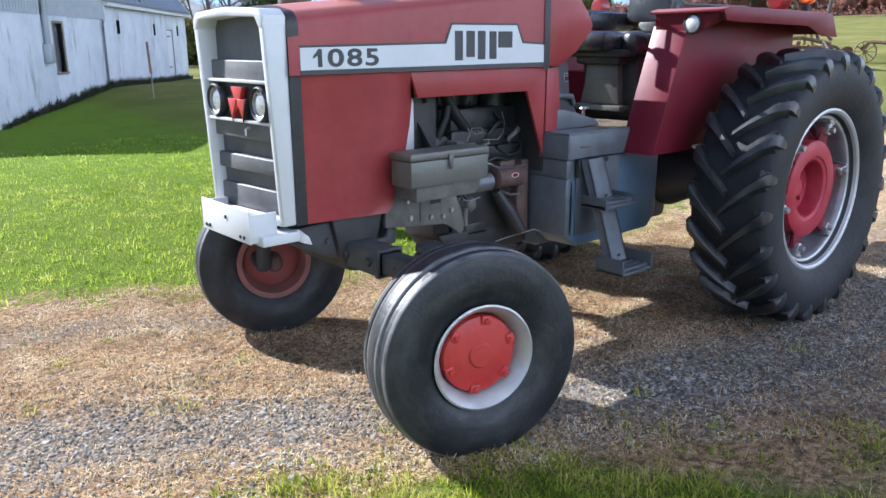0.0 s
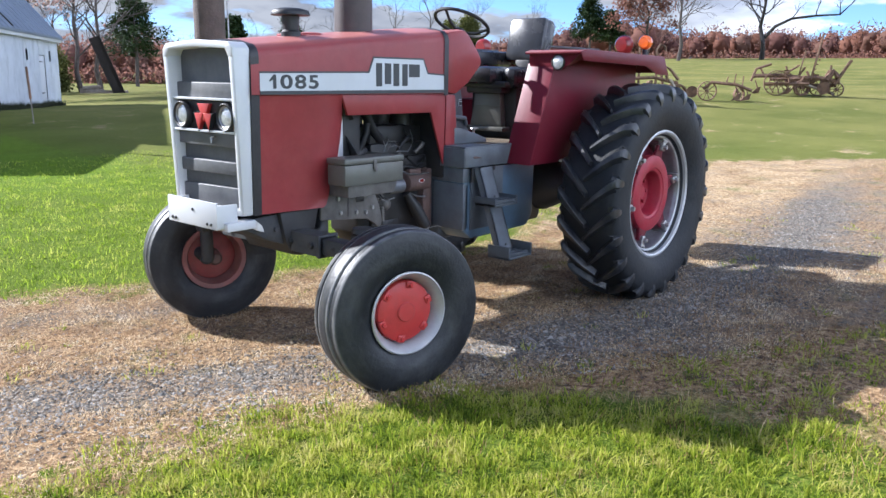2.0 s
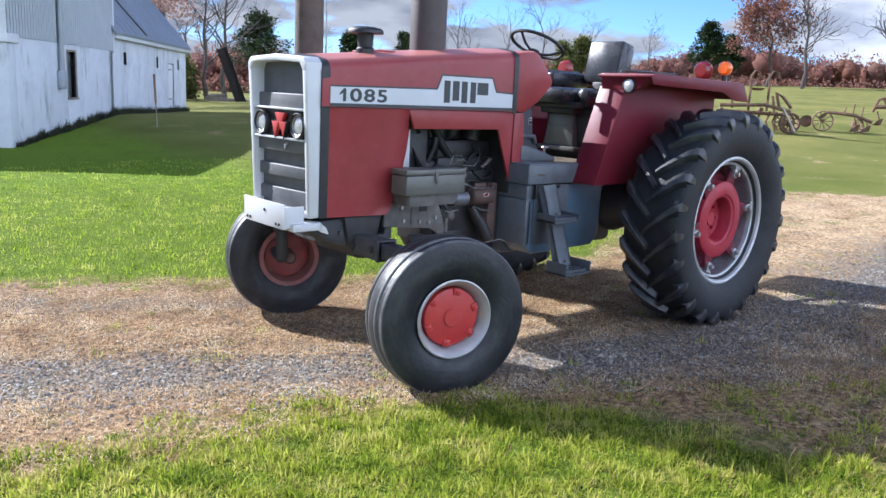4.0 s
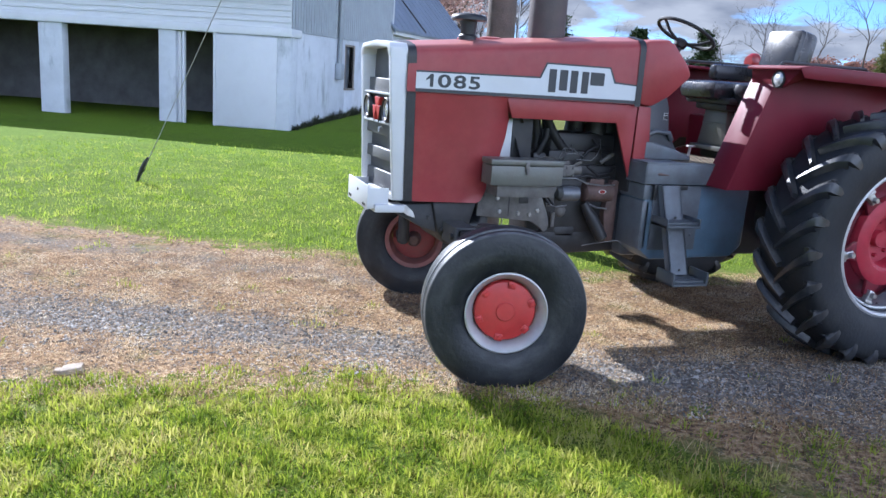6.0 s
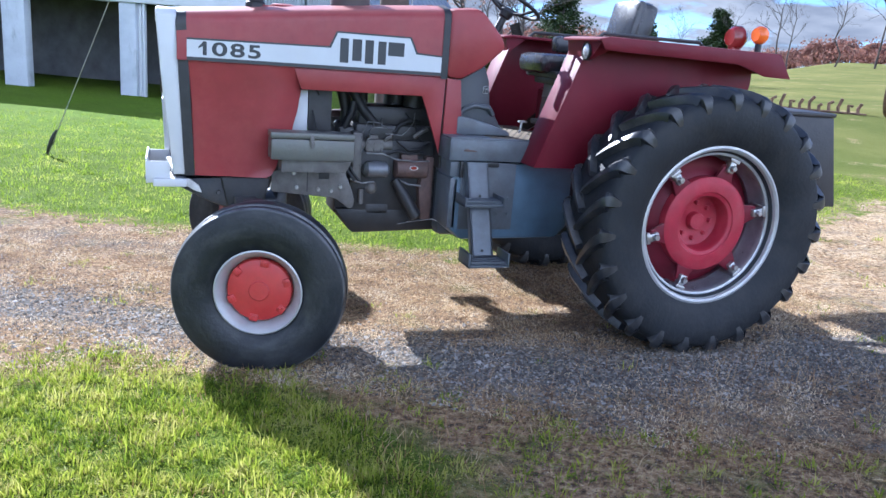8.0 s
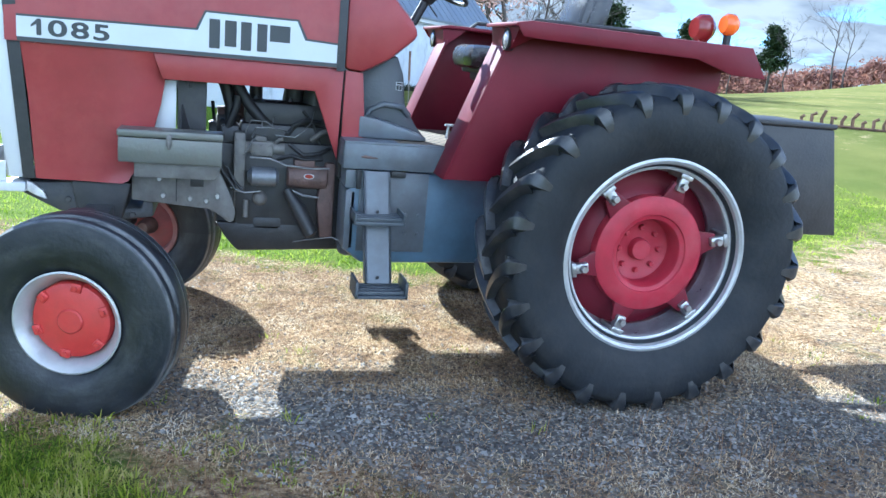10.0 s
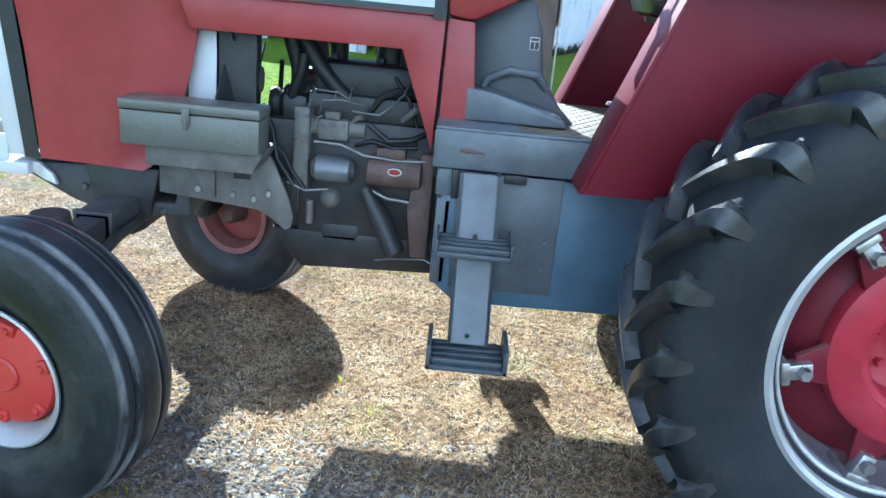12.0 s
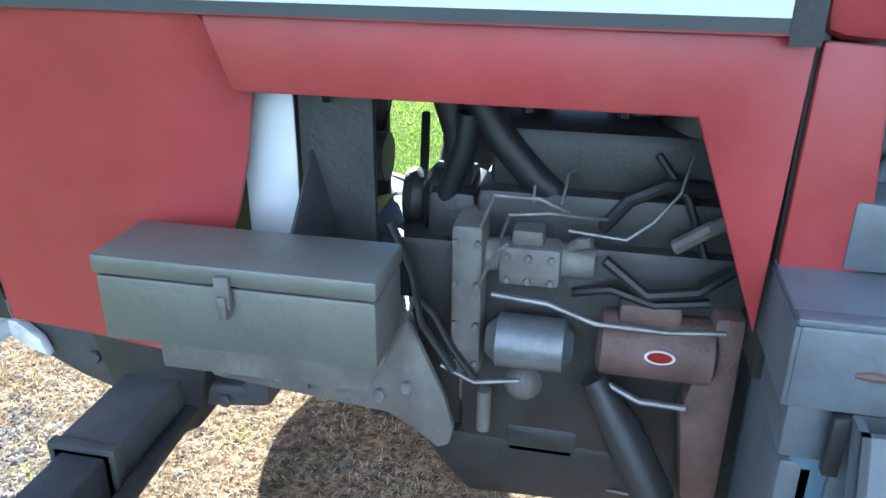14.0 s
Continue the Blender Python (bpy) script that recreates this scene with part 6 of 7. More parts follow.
part("seat_back", Form().box(-0.085, -0.01, 0.955, 1.305, 0.0, 0.35, 0.034), VINYL_GREY, tractor, "worn glossy backrest pad", pose(2.5, 0, 1.735, 0, 12, 0))
part("backrest_shell", Form().box(-0.055, 0.085, 0.945, 1.315, -0.01, 0.352, 0.05), VINYL, tractor, "black backrest shell", pose(2.5, 0, 1.735, 0, 12, 0))
part("backrest_bracket", Form().box(2.42, 2.5, 1.05, 1.19, 1.56, 1.76, 0.01), BLACK, tractor, "black backrest bracket")


def fender(s):
    def yy(y):
        return y if s > 0 else mir(y)

    def band(a, b):
        return sorted((yy(a), yy(b)))

    top = Form()
    y0, y1 = band(0.21, 0.66)
    top.prism([(1.8, 1.80), (1.86, 1.812), (3.05, 1.797), (3.13, 1.68), (3.11, 1.67), (3.03, 1.778), (1.86, 1.79), (1.8, 1.782)], "y", y0, y1, 0.006)
    y0, y1 = band(0.205, 0.217)
    top.prism([(1.8, 1.80), (1.87, 1.814), (3.05, 1.799), (3.15, 1.655), (2.95, 1.66), (2.75, 1.72), (1.95, 1.735), (1.84, 1.74)], "y", y0, y1, 0.004)
    fd = part("fender", top, RED_FENDER, tractor, "dark red rear fender with its top coloured paler for the sun")
    y0, y1 = band(0.44, 0.455)
    part("inner_panel", Form().prism([(1.595, 1.03), (1.95, 1.03), (2.2, 1.25), (2.95, 1.3), (3.05, 1.6), (3.05, 1.79), (1.89, 1.79), (1.855, 1.72)], "y", y0, y1, 0.004), RED_FENDER, fd, "dark red inner fender panel")
    y0, y1 = band(0.438, 0.66)
    leg = Form()
    for a, b in (((1.585, 1.03), (1.845, 1.72)),):
        leg.prism([a, (a[0] + 0.016, a[1]), (b[0] + 0.016, b[1]), b], "y", y0, y1, 0.003)
    part("front_flange", leg, RED_FENDER, fd, "red front flange of the fender")
    y0, y1 = band(0.22, 0.64)
    gus = Form()
    b = [(1.825, yy(0.64), 1.79), (1.825, yy(0.22), 1.79), (1.835, yy(0.36), 1.68), (1.84, yy(0.64), 1.68), (1.98, yy(0.64), 1.79), (1.98, yy(0.22), 1.79)]
    vs = [gus.bm.verts.new(p) for p in b]
    for q in ((0, 1, 2, 3), (0, 4, 5, 1), (1, 5, 2), (3, 2, 5, 4), (0, 3, 4)):
        gus.bm.faces.new([vs[i] for i in q])
    part("lamp_mount", gus, RED_FENDER, fd, "red lamp mount under the fender top")
    lamp = part("work_lamp", Form().lathe([(0.0, 0.0), (0.03, 0.003), (0.046, 0.012), (0.046, 0.03), (0.0, 0.03)], 22, "x", (1.815, yy(0.4), 1.728)), LENS, fd, "round clear work lamp")
    part("lamp_ring", Form().lathe([(0.046, 0.004), (0.054, 0.008), (0.054, 0.04), (0.046, 0.04)], 22, "x", (1.815, yy(0.4), 1.728), closed=True), BLACK, fd)
    ty = yy(0.5 if s > 0 else 0.32)
    part("tail_lamp", Form().lathe([(0.0, -0.05), (0.05, -0.048), (0.072, -0.02), (0.075, 0.02), (0.05, 0.05), (0.0, 0.055)], 22, "x", (2.93, ty, 1.885)).box(2.9, 2.96, ty - 0.03, ty + 0.03, 1.79, 1.83, 0.006), RED_LENS, fd, "round red tail lamp")
    if s > 0:
        part("beacon", Form().lathe([(0.0, -0.035), (0.04, -0.035), (0.055, -0.015), (0.055, 0.015), (0.04, 0.035), (0.0, 0.037)], 20, "x", (2.98, yy(0.34), 1.905)), AMBER, fd, "round amber warning lamp")
        part("beacon_stem", Form().tube([(2.98, yy(0.34), 1.79), (2.98, yy(0.34), 1.86)], 0.02, 10), BLACK, fd)
    part("fender_rail", Form().tube([(2.0, yy(0.62), 1.8), (2.05, yy(0.62), 1.84), (2.75, yy(0.62), 1.84), (2.8, yy(0.62), 1.8)], 0.012, 8), BLACK, fd, "thin black grab rail")


fender(1)
fender(-1)
part("seat_riser", Form().box(2.1, 2.8, 0.66, 1.58, 1.0, 1.45, 0.02), RED_FENDER, tractor, "dark red seat riser between the fenders")

# on the hood
part("fuel_cap", Form().lathe([(0.0, 1.98), (0.06, 1.978), (0.098, 1.968), (0.108, 1.955), (0.108, 1.94), (0.05, 1.935), (0.045, 1.86), (0.055, 1.85), (0.055, 1.825), (0.0, 1.82)], 28, "z", (0.0, 1.0, 0)), BLACK, tractor, "black mushroom-shaped air pre-cleaner cap")
part("filler_plate", Form().lathe([(0.0, 1.85), (0.05, 1.852), (0.07, 1.845), (0.07, 1.82), (0.0, 1.82)], 20, "z", (0.16, 1.02, 0.005)).box(-0.04, 0.22, 0.96, 1.08, 1.82, 1.842, 0.006), RED, tractor, "red filler plate and cap")
part("muffler", Form().lathe([(0.0, 1.84), (0.1, 1.84), (0.118, 1.86), (0.118, 2.95), (0.1, 2.98), (0.05, 3.0), (0.05, 3.2), (0.044, 3.2), (0.044, 3.0), (0.0, 2.98)], 28, "z", (0.57, 1.1, 0)), MUFFLER, tractor, "tall dark brown exhaust muffler")

# ballast box on the rear linkage
part("ballast_box", Form().prism([(3.56, 0.72), (4.4, 0.72), (4.23, 1.4), (3.56, 1.4)], "y", 0.88, 1.46, 0.012).box(3.545, 4.235, 0.865, 1.475, 1.4, 1.43, 0.008), BLACK, tractor, "black steel ballast box on the rear linkage")
for y in (0.85, 1.4):
    part("lower_link", Form().tube([(2.7, y, 0.55), (3.58, y, 0.78)], 0.035, 10), OILY, tractor, "dark lower link arm")
part("top_link", Form().tube([(2.8, YC, 1.0), (3.58, YC, 1.15)], 0.025, 10), OILY, tractor, "dark top link")

# ---- barn ----
U, V = Vector((-0.87, 0.493, 0)).normalized(), Vector((0.567, 0.823, 0)).normalized()
CORNER = Vector((1.24, 14.95, 0))


def barn_m():
    return Matrix(((U.x, V.x, 0, CORNER.x), (U.y, V.y, 0, CORNER.y), (0, 0, 1, 0.04), (0, 0, 0, 1)))


BM = barn_m()
barn = thing("barn", "whitewashed stone barn with a tin-clad gable and long low wing", "barn", at=BM)
# local: u along the front to the left, v back along the side, z up


def wall(name, boxes, material, label=""):
    f = Form()
    for b in boxes:
        f.box(*b, 0.012)
    return part(name, f, material, barn, label)


def shed_top(v):
    return 3.17 + 0.092 * v


wall("front_wall", [(0, 1.79, 0, 0.4, -0.4, 2.12)], WHITEWASH, "whitewashed front wall")
wall("door_jamb", [(2.62, 2.8, 0.1, 0.16, -0.4, 2.1)], SIDING, "recessed white boarding beside the doorway")
for a, b in ((2.8, 3.22), (5.68, 6.3), (8.5, 9.1), (11.4, 14.0)):
    wall("pier", [(a, b, 0.0, 0.22, -0.4, 2.12)], WHITEWASH, "whitewashed pier between open bays")
wall("door_slab", [(0.3, 1.78, -0.05, -0.005, 0.02, 2.08)], SIDING, "large white sliding door slab")
wall("lintel", [(-0.05, 14.0, -0.06, 0.5, 2.12, 2.3)], SIDING, "white painted beam over the bays")
for i in range(6):
    part("siding_board", Form().prism([(-0.045, 2.3 + 0.13 * i), (-0.02, 2.3 + 0.13 * i), (0.02, 2.43 + 0.13 * i), (-0.02, 2.43 + 0.13 * i)], "x", -0.02, 14.0, 0), SIDING, barn)
wall("upper_trim", [(-0.06, 14.0, -0.08, 0.2, 3.05, 3.17)], SIDING, "white trim board under the eave")
wall("upper_front", [(0, 14.0, 0.02, 0.2, 2.3, 3.18)], SIDING, "white boarded upper front")
wall("side_wall", [(0, 0.4, 0.4, 3.42, -0.4, 2.25), (0, 0.4, 4.02, 7.2, -0.4, 2.25), (0, 0.4, 3.42, 4.02, -0.4, 0.98), (0, 0.4, 3.42, 4.02, 2.08, 2.25)], WHITEWASH, "stained whitewashed side wall")
f = Form()
for i in range(48):
    v = 0.02 + 0.15 * i
    f.prism([(0.0, v), (0.0, v + 0.15), (-0.03, v + 0.125), (-0.03, v + 0.095), (0, v + 0.075)], "z", 2.25, shed_top(v), 0)
part("tin_cladding", f, TIN, barn, "ribbed galvanised cladding above the side wall")
part("gable_wall", Form().prism([(0.02, 2.25), (7.18, 2.25), (7.18, shed_top(7.18)), (0.02, shed_top(0.02))], "x", 0.02, 0.2, 0), TIN, barn)
part("side_trim", Form().prism([(-0.1, shed_top(-0.1) - 0.1), (7.26, shed_top(7.26) - 0.1), (7.26, shed_top(7.26) + 0.02), (-0.1, shed_top(-0.1) + 0.02)], "x", -0.075, -0.035, 0.004), SIDING, barn, "white trim board along the roof edge")
part("corner_trim", Form().box(-0.05, 0.02, 7.2, 7.26, 2.2, shed_top(7.2) - 0.1, 0.004), SIDING, barn, "white corner board")
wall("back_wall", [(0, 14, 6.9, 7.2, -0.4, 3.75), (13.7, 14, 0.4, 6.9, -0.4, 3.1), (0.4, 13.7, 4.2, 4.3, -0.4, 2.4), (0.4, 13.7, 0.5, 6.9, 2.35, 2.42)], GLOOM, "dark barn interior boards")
part("main_roof", Form().prism([(-0.4, shed_top(-0.4)), (7.35, shed_top(7.35)), (7.35, shed_top(7.35) + 0.09), (-0.4, shed_top(-0.4) + 0.09)], "x", -0.12, 14.3, 0.005), ROOF, barn, "low grey metal shed roof")
part("side_window", Form().box(0.12, 0.3, 3.42, 4.02, 0.98, 2.08, 0.004), PANE, barn, "tall dark window in the side wall")
part("window_frame", Form().box(-0.01, 0.1, 3.36, 3.42, 0.93, 2.13, 0.004).box(-0.01, 0.1, 4.02, 4.08, 0.93, 2.13, 0.004).box(-0.01, 0.1, 3.36, 4.08, 2.08, 2.13, 0.004).box(-0.03, 0.1, 3.34, 4.1, 0.93, 0.98, 0.004), GREY_WOOD, barn, "weathered window frame")
part("conduit", Form().tube([(-0.08, 2.8, 4.6), (-0.08, 2.8, 1.55), (-0.08, 2.8, 1.5)], [0.06, 0.06, 0.05], 12), TIN, barn, "grey service conduit on the wall")
part("meter_box", Form().box(-0.17, 0.0, 2.68, 2.92, 1.2, 1.62, 0.03), TIN, barn, "grey electric meter box")
part("door_frame", Form().box(1.79, 1.85, -0.03, 0.3, -0.1, 2.12, 0.004).box(2.59, 2.63, 0.02, 0.1, -0.1, 2.12, 0.004).box(2.7, 2.74, 0.07, 0.099, -0.1, 2.1, 0.003), SIDING, barn, "white door frame boards")
# low wing
SPANS = [(7.2, 8.52), (8.86, 12.7), (13.0, 14.55), (15.5, 16.2), (16.5, 17.8)]
wins = [(8.52, 8.86), (12.7, 13.0), (16.2, 16.5)]
wall("wing_wall", [(0.05, 0.4, a, b, -0.4, 2.75) for a, b in SPANS] + [(0.05, 0.4, a, b, -0.4, 1.9) for a, b in wins] + [(0.05, 0.4, a, b, 2.27, 2.75) for a, b in wins] + [(0.05, 0.4, 14.55, 15.5, 2.1, 2.75), (0.05, 0.4, 14.55, 15.5, -0.4, 0.3)], WHITEWASH, "whitewashed wing wall with small windows")
for a, b in wins:
    w_ = part("wing_window", Form().box(0.2, 0.24, a, b, 1.9, 2.27, 0.003), PANE, barn, "small dark window")
    part("glazing_bar", Form().box(0.17, 0.2, (a + b) / 2 - 0.015, (a + b) / 2 + 0.015, 1.9, 2.27, 0.002), SIDING, w_)
wd = part("wing_door", Form().box(0.08, 0.13, 14.57, 15.48, 0.3, 2.08, 0.006), SIDING, barn, "white plank door in the wing")
for z in (0.75, 1.85):
    part("door_strap", Form().box(0.06, 0.08, 14.57, 15.1, z, z + 0.04, 0.003), BLACK, wd, "black strap hinge")
part("door_gap", Form().box(0.06, 0.1, 14.52, 14.57, 0.3, 2.1, 0.002), BLACK, wd)
part("wing_eave", Form().box(-0.12, 0.4, 7.25, 17.85, 2.62, 2.84, 0.008), SIDING, barn, "white eave board")
RIDGE_U, RIDGE_Z, EAVE_Z = 3.1, 6.5, 2.72
f = Form()
f.prism([(-0.15, EAVE_Z), (RIDGE_U, RIDGE_Z), (RIDGE_U, RIDGE_Z + 0.1), (-0.15, EAVE_Z + 0.1)], "y", 7.1, 17.95, 0.005)
f.prism([(RIDGE_U, RIDGE_Z), (2 * RIDGE_U + 0.15, EAVE_Z), (2 * RIDGE_U + 0.15, EAVE_Z + 0.1), (RIDGE_U, RIDGE_Z + 0.1)], "y", 7.1, 17.95, 0.005)
part("wing_roof", f, ROOF, barn, "steep grey metal roof over the wing")
for i in range(16):
    v = 7.4 + 0.66 * i
    part("roof_seam", Form().prism([(-0.15, EAVE_Z + 0.105), (RIDGE_U, RIDGE_Z + 0.105), (RIDGE_U, RIDGE_Z + 0.13), (-0.15, EAVE_Z + 0.13)], "y", v, v + 0.03, 0), ROOF, barn)
part("lightning_cable", Form().tube([(-0.12, 10.7, EAVE_Z + 0.17), (1.5, 10.55, 4.78), (RIDGE_U, 10.4, RIDGE_Z + 0.14)], 0.028, 8), BLACK, barn, "dark cable running down the roof")
part("ridge_cap", Form().prism([(RIDGE_U - 0.16, RIDGE_Z - 0.07), (RIDGE_U, RIDGE_Z + 0.14), (RIDGE_U + 0.16, RIDGE_Z - 0.07)], "y", 7.1, 17.95, 0), ROOF, barn)
for v in (7.22, 17.5):
    part("wing_gable", Form().prism([(0.1, -0.4), (6.1, -0.4), (6.1, EAVE_Z + 0.1), (RIDGE_U, RIDGE_Z - 0.06), (0.1, EAVE_Z + 0.1)], "y", v, v + 0.28, 0.01), WHITEWASH, barn, "whitewashed end gable")
part("wing_back_wall", Form().box(5.8, 6.1, 7.5, 17.5, -0.4, 2.75, 0.01), WHITEWASH, barn, "whitewashed back wall of the wing")

# the corner is not quite square: the skew goes into the meshes
SKEW = Matrix.Translation(-CORNER) @ BM
for ob in barn.children_recursive:
    ob.data.transform(SKEW)
barn.matrix_basis = Matrix.Translation(CORNER)


def beside_wall(n, seed):
    r = np.random.RandomState(seed)
    v = r.uniform(0.1, 17.6, n)
    u = -np.abs(r.normal(0.0, 0.05, n)) - 0.02
    return CORNER.x + u * U.x + v * V.x, CORNER.y + u * U.y + v * V.y


blades("wall_weeds", 9000, (0, 1), (0, 1), (0.06, 0.26), (0.006, 0.016), DEAD_WEEDS, None, 41, lean=0.5, label="dark dead weeds along the foot of the barn wall", category="weeds", places=beside_wall(9000, 40))

# ---- utility pole and guy wire ----
pole = thing("utility_pole", "dark creosoted wooden utility pole behind the tractor", "utility pole", Form().tube([(1.75, 4.47, -0.4), (1.75, 4.47, 3), (1.75, 4.47, 9.5)], [0.155, 0.15, 0.115], 20), WOOD_POLE)
part("ground_wire", Form().tube([(1.92, 4.4, 0.0), (1.92, 4.4, 3), (1.88, 4.42, 9)], 0.008, 6), STEEL, pole, "thin ground wire")
GX, GY = -1.95, 7.2
GZ = float(height(GX, GY))
guy = thing("guy_wire", "thin steel guy wire anchored in the lawn", "guy wire", Form().tube([(GX, GY, GZ - 0.05), (1.74, 4.48, 8.8)], 0.006, 6), STEEL)
part("anchor_marker", Form().tube([(GX, GY, GZ - 0.02), (GX + 0.03, GY - 0.02, GZ + 0.08), (GX + 0.07, GY - 0.045, GZ + 0.17), (GX + 0.11, GY - 0.07, GZ + 0.27), (GX + 0.14, GY - 0.09, GZ + 0.33)], [0.012, 0.022, 0.034, 0.026, 0.01], 10), BLACK, guy, "dark anchor clamp on the wire")


# ---- trees ----
def at_az(deg, d, eye=(-2.9, -2.63)):
    x, y = eye[0] + d * math.cos(radians(deg)), eye[1] + d * math.sin(radians(deg))
    return x, y, float(height(x, y))


def grow(form, tips, p, d, length, r, level, rng, up=0.12):
    """A limb with its side limbs; tips collects where the twigs end."""
    pts, radii, q = [p], [r], d.copy()
    n = 4
    for i in range(n):
        q = (q + Vector(rng.normal(0, 0.16, 3)) + Vector((0, 0, up))).normalized()
        pts.append(pts[-1] + q * length / n)
        radii.append(r * (1 - 0.68 * (i + 1) / n))
    form.tube(pts, radii, 6 if level > 1 else 4 if level else 3, cap=False)
    if level == 0:
        tips.append(pts[-1])
        tips.append(pts[2])
        return
    for k in range(rng.randint(4, 6) if level > 1 else rng.randint(3, 5)):
        f = rng.uniform(0.35, 1.0)
        i = min(n - 1, int(f * n))
        b = pts[i].lerp(pts[i + 1], f * n - i) if f < 1 else pts[-1]
        side = Vector(rng.normal(0, 1, 3))
        side = (side - q * side.dot(q)).normalized()
        grow(form, tips, b, (q * rng.uniform(0.5, 0.9) + side * rng.uniform(0.5, 0.9)).normalized(), length * rng.uniform(0.45, 0.68), max(0.012, radii[i] * 0.6), level - 1, rng, up)


def leaf_sheet(name, centres, per, spread, size, material, rng, flat=0.0):
    c = np.repeat(np.asarray(centres, float), per, 0)
    k = len(c)
    c = c + rng.normal(0, 1, (k, 3)) * spread
    u, v = rng.normal(0, 1, (k, 3)), rng.normal(0, 1, (k, 3))
    if flat:
        u[:, 2] *= 1 - flat
        v[:, 2] *= 1 - flat
    u /= np.linalg.norm(u, axis=1)[:, None]
    v -= u * (u * v).sum(1)[:, None]
    v /= np.linalg.norm(v, axis=1)[:, None]
    s = rng.uniform(*size, (k, 1))
    verts = np.stack([c - u * s * 0.5, c + v * s * 0.32, c + u * s * 0.6, c - v * s * 0.32], 1).reshape(-1, 3)
    o = (np.arange(k) * 4)[:, None]
    return sheet(name, verts, o + [0, 1, 2, 3], material, smooth=False)


def tree(place, h, seed, label, leaves=None, per=0, spread=0.4, size=(0.12, 0.3), forks=3, lean=0.0, bark=BARK, clear=0.3, stout=1.0, limb=None):
    rng = np.random.RandomState(seed)
    x, y, z = place
    root = thing("tree", label, "tree", at=Matrix.Translation((x, y, z)))
    f, tips = Form(), []
    top = h * 0.72
    pts = [Vector((lean * i * 0.25 + rng.normal(0, 0.02) * h * (i > 0), rng.normal(0, 0.02) * h * (i > 0), -0.3 + (top + 0.3) * i / 5)) for i in range(6)]
    r0 = (0.013 * h + 0.05) * stout
    f.tube(pts, [r0 * (1 - 0.8 * i / 5) for i in range(6)], 9, cap=False)
    for k in range(forks * 4):
        t = clear + (1 - clear) * (k + rng.uniform(0, 1)) / (forks * 4)
        i = min(4, int(t * 5))
        b = pts[i].lerp(pts[i + 1], t * 5 - i)
        a = rng.uniform(0, 6.28)
        d = Vector((math.cos(a), math.sin(a), rng.uniform(0.35, 1.1))).normalized()
        grow(f, tips, b, d, h * rng.uniform(0.22, 0.36) * (1.15 - 0.45 * t), r0 * 0.42 * (1.1 - t * 0.7), 2, rng)
    if limb is not None:
        # one long limb, low on the trunk
        rx, ry = math.sin(radians(limb)), -math.cos(radians(limb))
        way = [Vector((rx * q, ry * q, up)) for q, up in ((0, 2.6), (1.2, 4.0), (3.0, 4.9), (5.6, 5.2), (8.2, 5.3), (9.4, 6.6))]
        f.tube(way, [0.22, 0.2, 0.16, 0.13, 0.1, 0.05], 7, cap=False)
        for q in way[2:]:
            grow(f, tips, q, Vector((rx * rng.uniform(-0.5, 0.8), ry * rng.uniform(-0.5, 0.8), 0.9)).normalized(), 1.8, 0.08, 2, rng)
    part("trunk", f, bark, root)
    if leaves:
        cr = leaf_sheet("crown", tips, per, spread, size, leaves, rng)
        cr.parent = root
    return root


def pine(place, h, seed, label, wide=0.34, tiers=9, flat=True):
    rng = np.random.RandomState(seed)
    root = thing("pine_tree", label, "tree", at=Matrix.Translation(place))
    f, tips = Form(), []
    f.tube([(0, 0, -0.3), (0.02 * h, 0, h * 0.5), (0, 0, h)], [0.018 * h + 0.05, 0.012 * h + 0.03, 0.02], 8, cap=False)
    for i in range(tiers):
        t = 0.38 + 0.6 * i / tiers
        for k in range(6):
            a = rng.uniform(0, 6.28)
            L = h * wide * (1.15 - t) * rng.uniform(0.8, 1.6)
            b, e = Vector((0.01 * h, 0, h * t)), Vector((math.cos(a) * L, math.sin(a) * L, h * (t + rng.uniform(0.0, 0.06))))
            f.tube([b, b.lerp(e, 0.5), e], [0.04, 0.03, 0.012], 4, cap=False)
            tips += [b.lerp(e, q) for q in (0.35, 0.55, 0.75, 0.92, 1.0)]
    part("trunk", f, BARK, root)
    cr = leaf_sheet("crown", tips, 26, h * 0.032, (0.18, 0.42), LEAF_GREEN, rng, 0.6)
    cr.parent = root
    return root


tree(at_az(67.5, 58), 15, 31, "tall tree with sparse pale red autumn leaves", LEAF_PINK, 26, 0.42, (0.14, 0.3))
tree(at_az(70.5, 50), 14, 32, "tree with thinning pinkish autumn leaves behind the barn", LEAF_PINK, 24, 0.42, (0.14, 0.3))
tree(at_az(65.0, 66), 12, 33, "bare grey autumn tree with fine twigs")
tree(at_az(63.8, 72), 13.5, 34, "tall bare autumn tree", forks=4)
tree(at_az(66.3, 74), 9, 35, "bare autumn tree with a forked trunk")
tree(at_az(69.3, 70), 14, 36, "bare tree with a few russet leaves", LEAF_BROWN, 3, 0.3)
pine(at_az(61.6, 92), 9.2, 41, "dark flat-topped pine standing in the field edge", 0.42)
pine(at_az(55.2, 60), 4.9, 42, "small dark evergreen by the woods", 0.22, 10)
pine(at_az(51.5, 118), 9, 43, "dark evergreen at the edge of the woods", 0.26, 10)
pine(at_az(30.6, 120), 8.5, 44, "broad green conifer by the field", 0.36, 10)
pine(at_az(29.2, 124), 7.0, 45, "green conifer by the field", 0.34, 9)
tree(at_az(26.8, 112), 14, 51, "large tree with orange-brown autumn leaves", LEAF_BROWN, 12, 0.5, (0.2, 0.45), forks=4)
